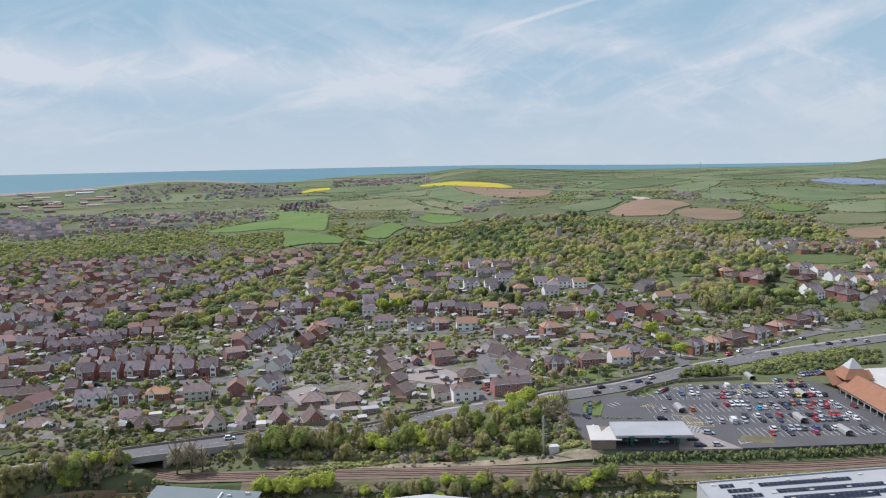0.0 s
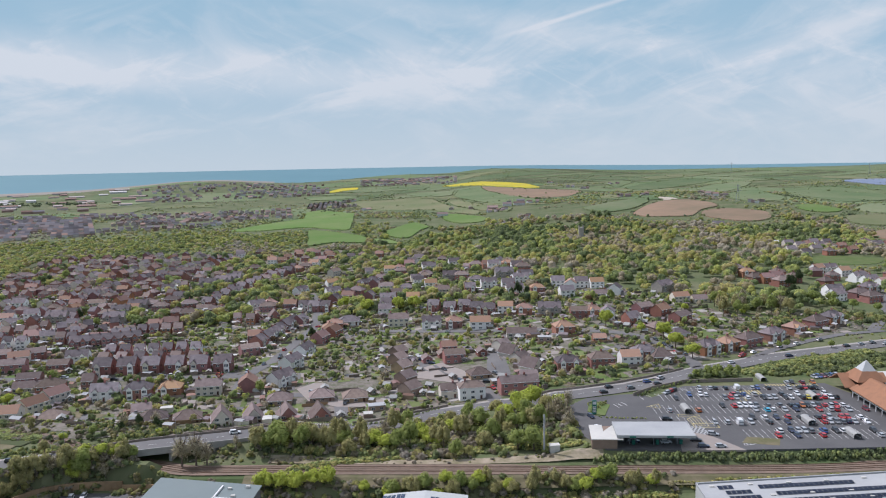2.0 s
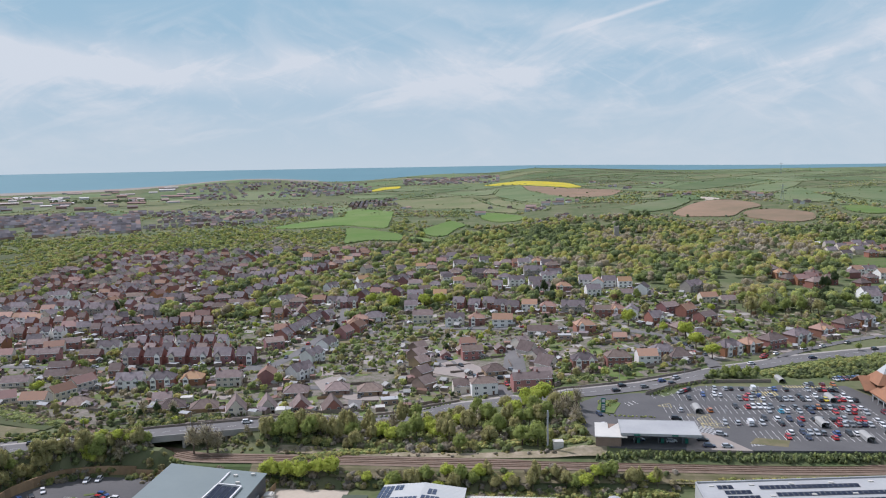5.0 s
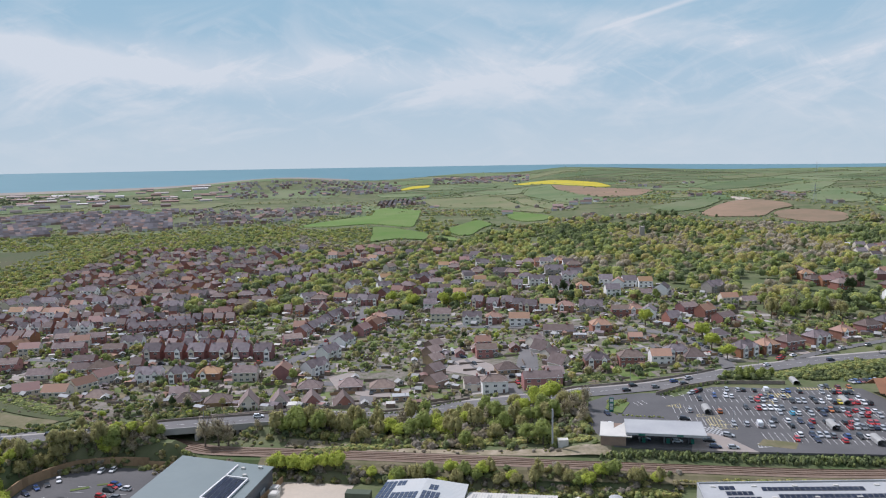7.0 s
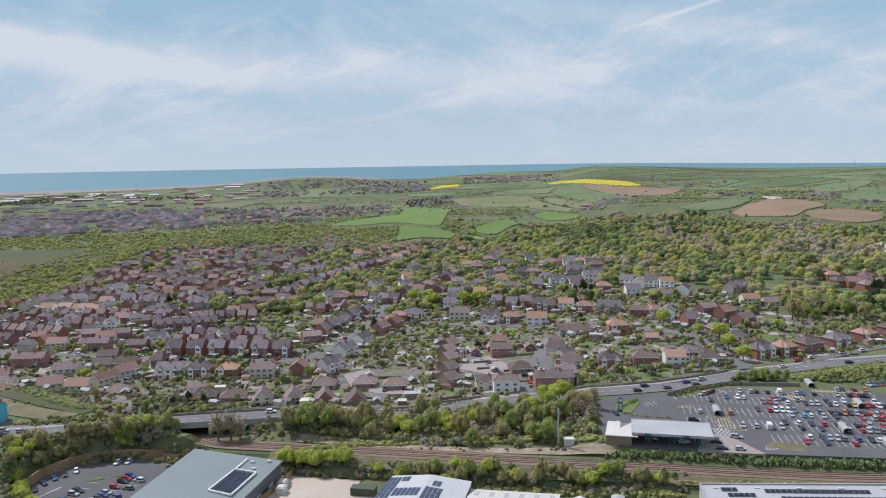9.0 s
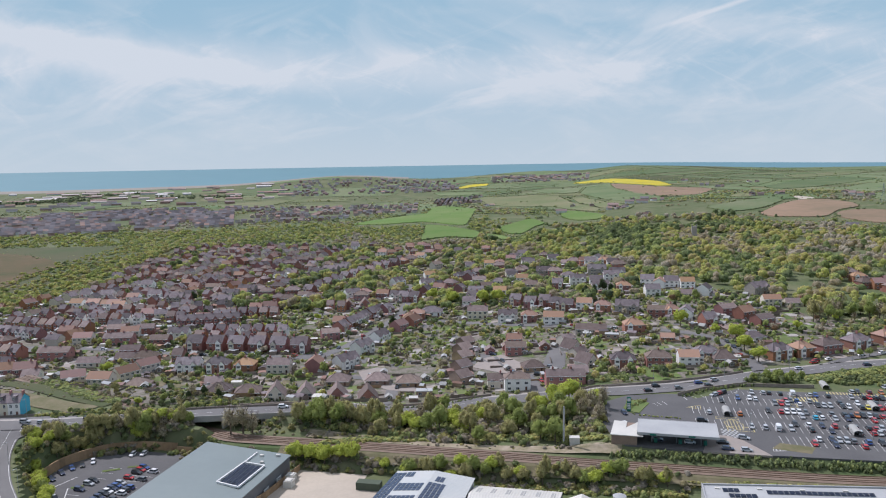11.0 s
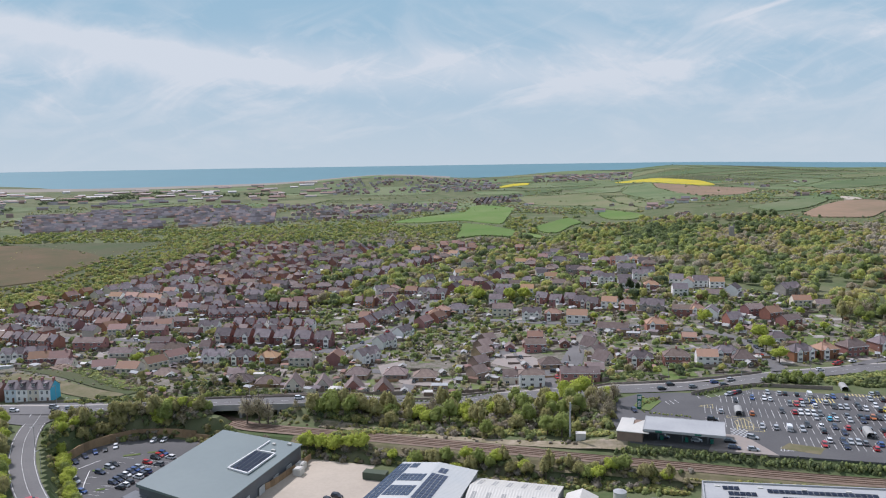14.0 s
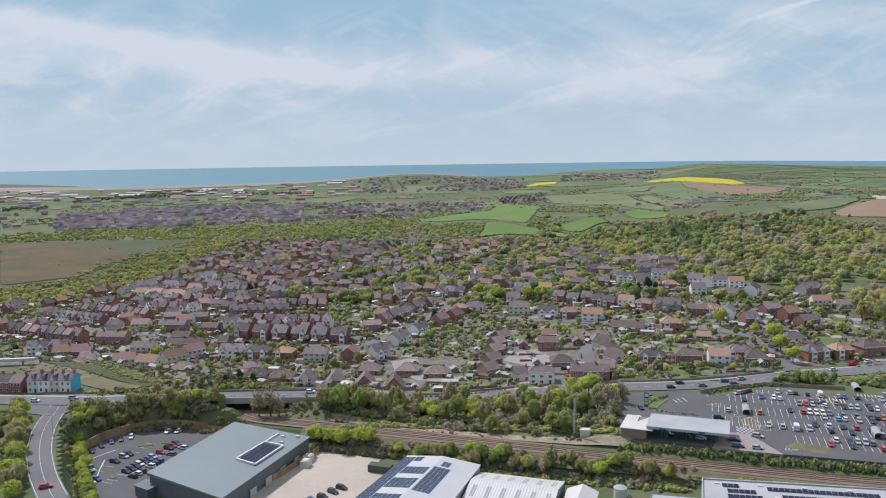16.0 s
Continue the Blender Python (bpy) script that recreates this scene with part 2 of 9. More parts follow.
M = {
    "grass": material("grass", (0.075, 0.110, 0.044), (0.169, 0.169, 0.097), scale=0.03, fine=0.30, bump=0.3, spec=0.10),
    "field": material("field", (0.105, 0.190, 0.044), (0.165, 0.215, 0.077), scale=0.012, fine=0.09, vary=0.12, spec=0.10),
    # distant green with some haze put into its colour, a little bluer
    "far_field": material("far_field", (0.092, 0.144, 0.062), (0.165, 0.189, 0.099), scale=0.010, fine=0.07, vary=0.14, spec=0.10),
    "pasture": material("pasture", (0.112, 0.164, 0.072), (0.182, 0.200, 0.113), scale=0.010, fine=0.07, vary=0.12, spec=0.10),
    "pale_field": material("pale_field", (0.199, 0.191, 0.108), (0.133, 0.165, 0.074), scale=0.010, fine=0.07, vary=0.1, spec=0.10),
    "rape": material("rape", (0.52, 0.42, 0.03), (0.36, 0.33, 0.06), scale=0.015, fine=0.1, spec=0.10),
    "ploughed": material("ploughed", (0.285, 0.195, 0.135), (0.195, 0.153, 0.101), scale=0.012, fine=0.07, vary=0.08, spec=0.10),
    "heath": material("heath", (0.151, 0.101, 0.060), (0.074, 0.078, 0.035), scale=0.02, fine=0.14, spec=0.10),
    "marsh": material("marsh", (0.063, 0.092, 0.037), (0.104, 0.098, 0.056), scale=0.012, fine=0.09, bump=0.3, spec=0.10),
    "bank": material("bank", (0.37, 0.31, 0.24), (0.19, 0.17, 0.10), scale=0.16, fine=0.9, spec=0.10),
    "lawn": material("lawn", (0.095, 0.150, 0.043), (0.150, 0.170, 0.074), scale=0.15, fine=2.0, vary=0.25, spec=0.10),
    "garden": material("garden", (0.088, 0.105, 0.055), (0.245, 0.208, 0.192), scale=0.2, fine=0.8, spec=0.10),
    "asphalt": material("asphalt", (0.092, 0.091, 0.093), (0.124, 0.122, 0.122), scale=0.06, fine=1.2, rough=0.9),
    "road": material("road", (0.130, 0.127, 0.127), (0.172, 0.167, 0.164), scale=0.05, fine=1.0, rough=0.9),
    "paving": material("paving", (0.374, 0.348, 0.321), (0.289, 0.271, 0.251), scale=0.2, fine=2.0),
    "brickpave": material("brickpave", (0.312, 0.268, 0.238), (0.265, 0.238, 0.220), scale=0.3, fine=3.0),
    "sand": material("sand", (0.48, 0.42, 0.345), (0.40, 0.35, 0.29), scale=0.05, fine=0.8, bump=0.2, spec=0.10),
    "scrub": material("scrub", (0.215, 0.180, 0.120), (0.120, 0.122, 0.060), scale=0.12, fine=0.7, spec=0.10),
    "ballast": material("ballast", (0.225, 0.165, 0.125), (0.150, 0.112, 0.085), scale=0.3, fine=4.0, bump=0.4),
    "sleeper": material("sleeper", (0.12, 0.09, 0.07), vary=0.2),
    "rail": material("rail", (0.22, 0.13, 0.09), (0.30, 0.22, 0.17), rough=0.5, metal=0.6),
    "paint_white": material("paint_white", (0.74, 0.74, 0.72), (0.60, 0.60, 0.58), scale=0.8),
    "paint_yellow": material("paint_yellow", (0.62, 0.52, 0.20), (0.5, 0.43, 0.2), scale=0.8),
    "sea": material("sea", (0.105, 0.215, 0.250), (0.120, 0.235, 0.270), rough=0.6, spec=0.15, scale=0.0012, fine=0.01),
    "glasshouse": material("glasshouse", (0.20, 0.24, 0.33), (0.15, 0.185, 0.27), scale=0.02, fine=0.1, rough=0.5),
    "shingle": material("shingle", (0.30, 0.27, 0.235), (0.25, 0.23, 0.20), scale=0.005, fine=0.05, spec=0.10),
    "brick": material("brick", (0.335, 0.155, 0.135), (0.270, 0.130, 0.117), scale=0.4, fine=5.0, vary=0.30, hue=0.018, spec=0.15),
    "brick_orange": material("brick_orange", (0.345, 0.170, 0.115), (0.285, 0.140, 0.100), scale=0.4, fine=5.0, vary=0.24, hue=0.018, spec=0.15),
    "brick_tan": material("brick_tan", (0.330, 0.240, 0.175), (0.270, 0.195, 0.145), scale=0.4, fine=5.0, vary=0.27, hue=0.018, spec=0.15),
    "render_white": material("render_white", (0.86, 0.85, 0.82), (0.78, 0.77, 0.74), scale=0.3, vary=0.1),
    "render_cream": material("render_cream", (0.62, 0.57, 0.47), (0.54, 0.49, 0.41), scale=0.3, vary=0.14, hue=0.018),
    "render_blue": material("render_blue", (0.60, 0.66, 0.70), (0.54, 0.60, 0.64), scale=0.3),
    "render_cyan": material("render_cyan", (0.10, 0.47, 0.66), (0.09, 0.42, 0.6), scale=0.3),
    "stone": material("stone", (0.36, 0.33, 0.29), (0.28, 0.26, 0.23), scale=0.5, vary=0.15),
    "slate": material("slate", (0.129, 0.109, 0.116), (0.204, 0.175, 0.181), scale=0.5, fine=3.0, rough=0.82, vary=0.41, hue=0.02, spec=0.15),
    "tile_brown": material("tile_brown", (0.171, 0.128, 0.115), (0.248, 0.194, 0.175), scale=0.5, fine=3.0, rough=0.9, vary=0.38, hue=0.02, spec=0.15),
    "tile_red": material("tile_red", (0.276, 0.158, 0.122), (0.235, 0.149, 0.122), scale=0.5, fine=3.0, rough=0.7, vary=0.27, hue=0.018, spec=0.15),
    "tile_orange": material("tile_orange", (0.385, 0.230, 0.160), (0.330, 0.210, 0.155), scale=0.5, fine=3.0, rough=0.7, vary=0.20, hue=0.018, spec=0.15),
    "market_tile": material("market_tile", (0.340, 0.175, 0.105), (0.275, 0.150, 0.095), scale=0.4, fine=2.5, rough=0.9, spec=0.1),
    "glass": material("glass", (0.045, 0.055, 0.065), (0.07, 0.08, 0.09), rough=0.08, spec=0.6),
    "frame_white": material("frame_white", (0.75, 0.75, 0.74)),
    "door": material("door", (0.16, 0.09, 0.07), vary=0.5),
    "pot": material("pot", (0.38, 0.18, 0.11)),
    "cladding": material("cladding", (0.185, 0.222, 0.218), (0.166, 0.200, 0.198), scale=0.05, fine=0.5, rough=0.45, spec=0.5),
    "cladding_dark": material("cladding_dark", (0.150, 0.160, 0.172), (0.120, 0.128, 0.138), scale=0.2, rough=0.5),
    "sheet_white": material("sheet_white", (0.60, 0.58, 0.53), (0.50, 0.49, 0.455), scale=0.08, fine=0.8, rough=0.5),
    "sheet_blue": material("sheet_blue", (0.428, 0.451, 0.450), (0.484, 0.488, 0.468), scale=0.06, fine=0.8, rough=0.45),
    "flat_roof": material("flat_roof", (0.40, 0.41, 0.41), (0.33, 0.34, 0.35), scale=0.1, fine=1.2),
    "skylight": material("skylight", (0.359, 0.360, 0.344), (0.312, 0.312, 0.303)),
    "solar": material("solar", (0.036, 0.052, 0.090), (0.048, 0.064, 0.104), rough=0.22, spec=0.6, scale=0.6),
    "container": material("container", (0.085, 0.105, 0.075), (0.07, 0.088, 0.062)),
    "fence": material("fence", (0.36, 0.24, 0.135), (0.28, 0.19, 0.115), scale=0.6, vary=0.25),
    "garden_fence": material("garden_fence", (0.235, 0.190, 0.155), (0.165, 0.135, 0.112), scale=0.6, vary=0.3),
    "wall": material("wall", (0.30, 0.25, 0.21), (0.22, 0.19, 0.165), scale=0.4, fine=4, vary=0.2),
    "concrete": material("concrete", (0.36, 0.35, 0.33), (0.27, 0.265, 0.25), scale=0.3, fine=3.0),
    "steel": material("steel", (0.42, 0.44, 0.45), (0.34, 0.36, 0.37), rough=0.4, metal=0.7),
    "dark": material("dark", (0.025, 0.025, 0.027)),
    "green_sign": material("green_sign", (0.02, 0.16, 0.12), (0.02, 0.13, 0.10), rough=0.4),
    "sign_blue": material("sign_blue", (0.02, 0.06, 0.25)),
    "bark": material("bark", (0.17, 0.13, 0.10), (0.11, 0.085, 0.065), scale=2.0),
    "tyre": material("tyre", (0.02, 0.02, 0.02)),
    "lamp_red": material("lamp_red", (0.45, 0.02, 0.02), rough=0.3),
    "lamp_clear": material("lamp_clear", (0.7, 0.7, 0.7), rough=0.2),
}
for key, a, b in (
    ("leaf_lime", (0.484, 0.531, 0.112), (0.389, 0.448, 0.094)),
    ("leaf_mid", (0.319, 0.366, 0.118), (0.254, 0.301, 0.099)),
    ("leaf_olive", (0.413, 0.384, 0.177), (0.342, 0.325, 0.147)),
    ("leaf_dark", (0.085, 0.116, 0.052), (0.066, 0.092, 0.044)),
    ("leaf_bare", (0.590, 0.519, 0.389), (0.484, 0.431, 0.319)),
    ("leaf_bronze", (0.254, 0.171, 0.100), (0.201, 0.137, 0.083)),
):
    M[key] = material(key, a, b, scale=0.35, fine=2.2, vary=0.12, rough=0.75, spec=0.1, tint=tuple(1.2 * c for c in a) if key != "leaf_bare" else (0.26, 0.25, 0.11), leaf=0.5)
CAR_PAINT = {
    "white": (0.75, 0.76, 0.77), "silver": (0.42, 0.44, 0.46), "grey": (0.16, 0.17, 0.18), "black": (0.018, 0.019, 0.022),
    "blue": (0.030, 0.085, 0.27), "dark blue": (0.018, 0.030, 0.075), "red": (0.46, 0.018, 0.022), "sky blue": (0.03, 0.42, 0.62),
    "yellow": (0.62, 0.50, 0.03), "orange": (0.45, 0.13, 0.02), "dark red": (0.17, 0.012, 0.025),
}
for key, c in CAR_PAINT.items():
    M["car " + key] = material("car_" + key.replace(" ", "_"), c, tuple(0.94 * v for v in c), rough=0.28, coat=0.6, spec=0.5, scale=0.2)
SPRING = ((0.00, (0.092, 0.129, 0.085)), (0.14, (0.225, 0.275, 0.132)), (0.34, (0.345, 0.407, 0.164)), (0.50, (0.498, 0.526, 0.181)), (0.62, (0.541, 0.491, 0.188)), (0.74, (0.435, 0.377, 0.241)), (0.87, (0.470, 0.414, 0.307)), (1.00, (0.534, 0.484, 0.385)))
M["near_wood"] = material("near_wood", (0.2, 0.2, 0.1), spec=0.1, scale=0.22, fine=0.9, mottle=0.5, rough=0.8, leaf=0.6, vary=0.07, palette=SPRING)
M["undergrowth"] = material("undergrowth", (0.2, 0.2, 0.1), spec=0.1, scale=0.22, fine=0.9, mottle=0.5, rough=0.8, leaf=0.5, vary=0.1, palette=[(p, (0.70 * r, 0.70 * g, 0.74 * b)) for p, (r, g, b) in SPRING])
# distant foliage: the palette is flattened and lifted, haze put into the colour
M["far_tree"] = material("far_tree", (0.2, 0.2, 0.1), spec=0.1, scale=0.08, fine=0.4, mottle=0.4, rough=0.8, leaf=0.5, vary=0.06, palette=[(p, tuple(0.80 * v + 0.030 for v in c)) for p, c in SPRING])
M["hedge"] = material("hedge", (0.2, 0.2, 0.1), spec=0.1, scale=0.3, fine=1.4, mottle=0.5, rough=0.8, leaf=0.42, vary=0.2, palette=[(min(p * 1.5, 1.0), (0.76 * r, 0.76 * g, 0.76 * b)) for p, (r, g, b) in SPRING[:5]])
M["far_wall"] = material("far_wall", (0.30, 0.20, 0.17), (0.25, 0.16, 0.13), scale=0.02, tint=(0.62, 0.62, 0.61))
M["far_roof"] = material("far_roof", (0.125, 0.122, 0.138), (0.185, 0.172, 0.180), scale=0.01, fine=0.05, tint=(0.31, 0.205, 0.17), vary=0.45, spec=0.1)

# ---- mesh helpers ----


def part(name, bm, mats, parent=None, label="", at=None, smooth=False):
    """Links a bmesh as one mesh object, under a parent if there is one."""
    me = bpy.data.meshes.new(name)
    bm.to_mesh(me)
    bm.free()
    for m in mats if isinstance(mats, (list, tuple)) else (mats,):
        me.materials.append(M[m] if isinstance(m, str) else m)
    if smooth:
        me.polygons.foreach_set("use_smooth", [True] * len(me.polygons))
    ob = new(name, me)
    if parent:
        ob.parent = parent
    if at is not None:
        ob.matrix_basis = at
    if label:
        tagged(ob, label)
    return ob


def raw(name, verts, faces, mats, parent=None, tints=None, index=None, smooth=False):
    me = bpy.data.meshes.new(name)
    verts, faces = np.asarray(verts, np.float32), np.asarray(faces, np.int32)
    n, m = faces.shape
    me.vertices.add(len(verts))
    me.vertices.foreach_set("co", verts.ravel())
    me.loops.add(n * m)
    me.loops.foreach_set("vertex_index", faces.ravel())
    me.polygons.add(n)
    me.polygons.foreach_set("loop_start", np.arange(n, dtype=np.int32) * m)
    for k in mats if isinstance(mats, (list, tuple)) else (mats,):
        me.materials.append(M[k])
    if index is not None:
        me.polygons.foreach_set("material_index", np.asarray(index, np.int32))
    if tints is not None:
        me.attributes.new("tint", "FLOAT", "POINT").data.foreach_set("value", np.asarray(tints, np.float32))
    me.polygons.foreach_set("use_smooth", [smooth] * n)
    me.update(calc_edges=True)
    ob = new(name, me)
    if parent:
        ob.parent = parent
    return ob


def box(bm, x0, x1, y0, y1, z0, z1, mat=0):
    v = [bm.verts.new(p) for p in ((x0, y0, z0), (x1, y0, z0), (x1, y1, z0), (x0, y1, z0), (x0, y0, z1), (x1, y0, z1), (x1, y1, z1), (x0, y1, z1))]
    for f in ((3, 2, 1, 0), (4, 5, 6, 7), (0, 1, 5, 4), (1, 2, 6, 5), (2, 3, 7, 6), (3, 0, 4, 7)):
        bm.faces.new([v[k] for k in f]).material_index = mat
    return v


def loft(bm, rings, mat=0, caps=True):
    """Closed rings of equally many points, joined one to the next."""
    rows = [[bm.verts.new(p) for p in ring] for ring in rings]
    for a, b in zip(rows, rows[1:]):
        for k in range(len(a)):
            bm.faces.new((a[k - 1], a[k], b[k], b[k - 1])).material_index = mat
    if caps:
        bm.faces.new(rows[0][::-1]).material_index = mat
        bm.faces.new(rows[-1]).material_index = mat
    return rows


def tube(bm, x, y, z0, z1, r0, r1, n=8, mat=0):
    return loft(bm, [[(x + r * math.cos(2 * math.pi * k / n), y + r * math.sin(2 * math.pi * k / n), z) for k in range(n)] for z, r in ((z0, r0), (z1, r1))], mat)


def step(a, b, v):
    u = np.clip((np.asarray(v, float) - a) / (b - a), 0, 1)
    return u * u * (3 - 2 * u)


# ---- the lie of the land ----


def rail_y(x):
    x = np.asarray(x, float)
    return 271.5 + 6 * step(60, -90, x) + 0.35 * np.clip(-100 - x, 0, 400) + 0.0012 * np.clip(x - 110, 0, 300) ** 2


def rail_z(x):
    return -2.2 + 2.7 * step(-110, 70, x) + 4.2 * step(-135, -172, x)


def road_y(x):
    return np.interp(x, ROAD_X, ROAD_Y)


ROAD_X = (-320, -185, -158, -132, -120, -83, -56, -10, 21, 53, 78, 101, 127, 151, 173, 218, 257, 330, 420)
ROAD_Y = (232, 263, 273, 285, 290, 302, 313, 339, 346, 347, 357, 367, 386, 398, 411, 428, 443, 468, 500)


def ground(x, y):
    x, y = np.asarray(x, float), np.asarray(y, float)
    town = -4 + 9 * step(-67, 111, x) + 5.5 * step(420, 720, y) * step(-220, 55, x) - 4.5 * step(390, 500, y) * (1 - step(-110, 45, x))
    town = town + (2.2 - town) * step(-20, -70, x) * step(345, 315, y)
    # the far land: hills ahead and to one side, a coastal plain to the other
    dx = x - 40
    r, az = np.hypot(dx, y), np.degrees(np.arctan2(-dx, np.maximum(y, 1)))
    hills = 5 * step(1000, 1500, r) + 28 * step(1500, 2500, r) + (32 - 17 * step(-1, -13, az)) * step(2500, 3500, r) - 75 * step(3600, 4500, r)
    plain = 31 * step(1800, 3200, r) - 25 * step(3300, 3800, r)
    w = step(17, 5, az)
    z = town + w * hills + (1 - w) * plain
    for bx, by, rad, h in ((430, 1560, 300, 22), (-980, 2850, 330, 36), (2480, 3830, 620, 118), (-2700, 2300, 380, 30), (-260, 1500, 260, 10)):
        z = z + h * np.exp(-((x - bx) ** 2 + (y - by) ** 2) / rad**2)
    z = z + 2.2 * np.sin(x / 170 + 1) * np.sin(y / 230) * step(700, 1200, r)
    # car park and railway side
    z = z + (4.2 - z) * step(38, 52, x) * step(205, 190, x) * step(275, 281, y) * step(371, 364, y)
    yr, zr = rail_y(x), rail_z(x)
    low = -7.2 + 3.2 * step(10, 90, x)
    up = zr + (z - zr) * step(3.6, 10 + 10 * step(20, -40, x), y - yr)
    down = zr + (low - zr) * step(5, 13, yr - y)
    cut = np.where(y > yr, up, down)
    edge = np.where(x < -112, np.minimum(road_y(x) - 12, 270), 1e9)
    wall = np.maximum(-110 - (y - 184) * 1.05, -160.0)
    left = 1.6 + (low - 1.6) * step(-5, -1, x - wall) * step(-3.5, -0.5, edge - y)
    near_road = step(12, 6, np.abs(y - road_y(x)))
    out = np.where((x < -112) & (y < road_y(x)), left, cut)
    deep = step(-210, -250, x)
    bed = np.where((x < -112) & (y >= road_y(x)), zr + (z - zr) * step(4, 14, np.abs(y - yr)), out)
    out = np.where(x < -112, bed + (z - bed) * deep, out)
    level = 3.0 + (z - 3.0) * step(-90, -20, x)
    out = out + (level - out) * near_road * step(-60, -75, x) * step(5, 9, np.abs(y - yr))
    # the gap under the road bridge
    gap = step(-128, -123, x) * step(-90, -95, x) * step(6.5, 5.5, y - road_y(x)) * (y > yr - 3)
    return out + (np.minimum(zr, out) - out) * gap


def height_table(x0, x1, y0, y1, s):
    gx, gy = np.meshgrid(np.arange(x0, x1 + s, s), np.arange(y0, y1 + s, s))
    return x0, x1, y0, y1, s, ground(gx, gy).tolist()


TABLES = height_table(-480, 430, 150, 1080, 1.5), height_table(-4700, 4700, -500, 4800, 20.0)


def gz(x, y):
    """The height of the land, read from a table."""
    x0, x1, y0, y1, s, rows = TABLES[0] if -479 < x < 429 and 151 < y < 1079 else TABLES[1]
    u, v = (min(max(x, x0), x1 - 0.01) - x0) / s, (min(max(y, y0), y1 - 0.01) - y0) / s
    i, j = int(u), int(v)
    u, v = u - i, v - j
    a, b = rows[j], rows[j + 1]
    return (a[i] * (1 - u) + a[i + 1] * u) * (1 - v) + (b[i] * (1 - u) + b[i + 1] * u) * v


def road_level(x):
    """The height of the main road's crown."""
    return 3.0 if x < -88 else gz(x, float(road_y(x)))

# ---- ground, sea, fields ----


def spaced(marks):
    """Grid lines: (from, to, step) stretches."""
    out = []
    for a, b, s in marks:
        out += list(np.linspace(a, b, max(int(round((b - a) / s)), 1), endpoint=False))
    return np.array(out + [marks[-1][1]])


def sheet(name, xs, ys, mat, lift=0.0):
    gx, gy = np.meshgrid(xs, ys)
    v = np.stack([gx, gy, ground(gx, gy) + lift], -1).reshape(-1, 3)
    n, m = len(xs), len(ys)
    i = (np.arange(m - 1)[:, None] * n + np.arange(n - 1)).ravel()
    return raw(name, v, np.stack([i, i + 1, i + 1 + n, i + n], -1), mat)


ground_sheet = sheet("ground", spaced([(-4600, -1000, 120), (-1000, -420, 30), (-420, -240, 8), (-240, 220, 3.6), (220, 420, 8), (420, 1200, 30), (1200, 4600, 120)]),
                     spaced([(-500, 120, 60), (120, 400, 3.6), (400, 700, 9), (700, 1400, 25), (1400, 4700, 90)]), "grass")
tagged(ground_sheet, "rolling green land with rough grass and scrub", "ground", kind="structure")

# the sea: a far sheet that climbs to the horizon line
a = np.radians(np.linspace(75, -60, 60))
rr = np.array([2950, 3300, 3800, 4300, 4650])
zz = np.array([12, 27, 47, 68, 83.0])
v = [(40 - r * math.sin(t), r * math.cos(t), z - 18 * float(step(0, -20, math.degrees(t))) * (r / 4650) ** 2) for t in a for r, z in zip(rr, zz)]
f = [(i * 5 + j, i * 5 + j + 5, i * 5 + j + 6, i * 5 + j + 1) for i in range(59) for j in range(4)]
tagged(raw("water", v, f, "sea"), "calm blue-green sea reaching to the horizon", "sea", kind="structure")


def polar(r, az):
    return 40 - r * math.sin(radians(az)), r * math.cos(radians(az))


def field(mat, label, corners, lift=1.5, rings=7):
    """A field of any outline, its corners given as (range, bearing), draped over the land; returns its closed edge."""
    c = [Vector(polar(*p)) for p in corners]
    edge = []
    for p, q in zip(c, c[1:] + c[:1]):
        k = max(int((q - p).length / 14), 2)
        edge += [p.lerp(q, i / k) for i in range(k)]
    for _ in range(2):
        edge = [(edge[i - 1] + edge[i] * 2 + edge[(i + 1) % len(edge)]) / 4 for i in range(len(edge))]
    mid, m = sum(edge, Vector((0, 0))) / len(edge), len(edge)
    pts = [mid.lerp(p, 1.0 if i == rings - 1 else 0.985 if i == rings - 2 else (i + 1) / (rings - 1)) for i in range(rings) for p in edge] + [mid]
    v = [(p.x, p.y, gz(p.x, p.y) + (lift if not (rings - 1) * m <= k < rings * m else -1.5)) for k, p in enumerate(pts)]
    tri = raw("field", v, [(i * m + j, (i + 1) * m + j, (i + 1) * m + (j + 1) % m, i * m + (j + 1) % m) for i in range(rings - 1) for j in range(m)], mat)
    bm = bmesh.new()
    bm.from_mesh(tri.data)
    bm.verts.ensure_lookup_table()
    for j in range(m):
        bm.faces.new((bm.verts[rings * m], bm.verts[j], bm.verts[(j + 1) % m]))
    bmesh.ops.recalc_face_normals(bm, faces=bm.faces[:])
    bm.to_mesh(tri.data)
    bm.free()
    if tri.data.polygons[0].normal.z < 0:
        tri.data.flip_normals()
    tagged(tri, label, "field", kind="structure")
    OPEN.append([tuple(p) for p in c])
    return edges.append(([(p.x, p.y) for p in edge + edge[:1]],))


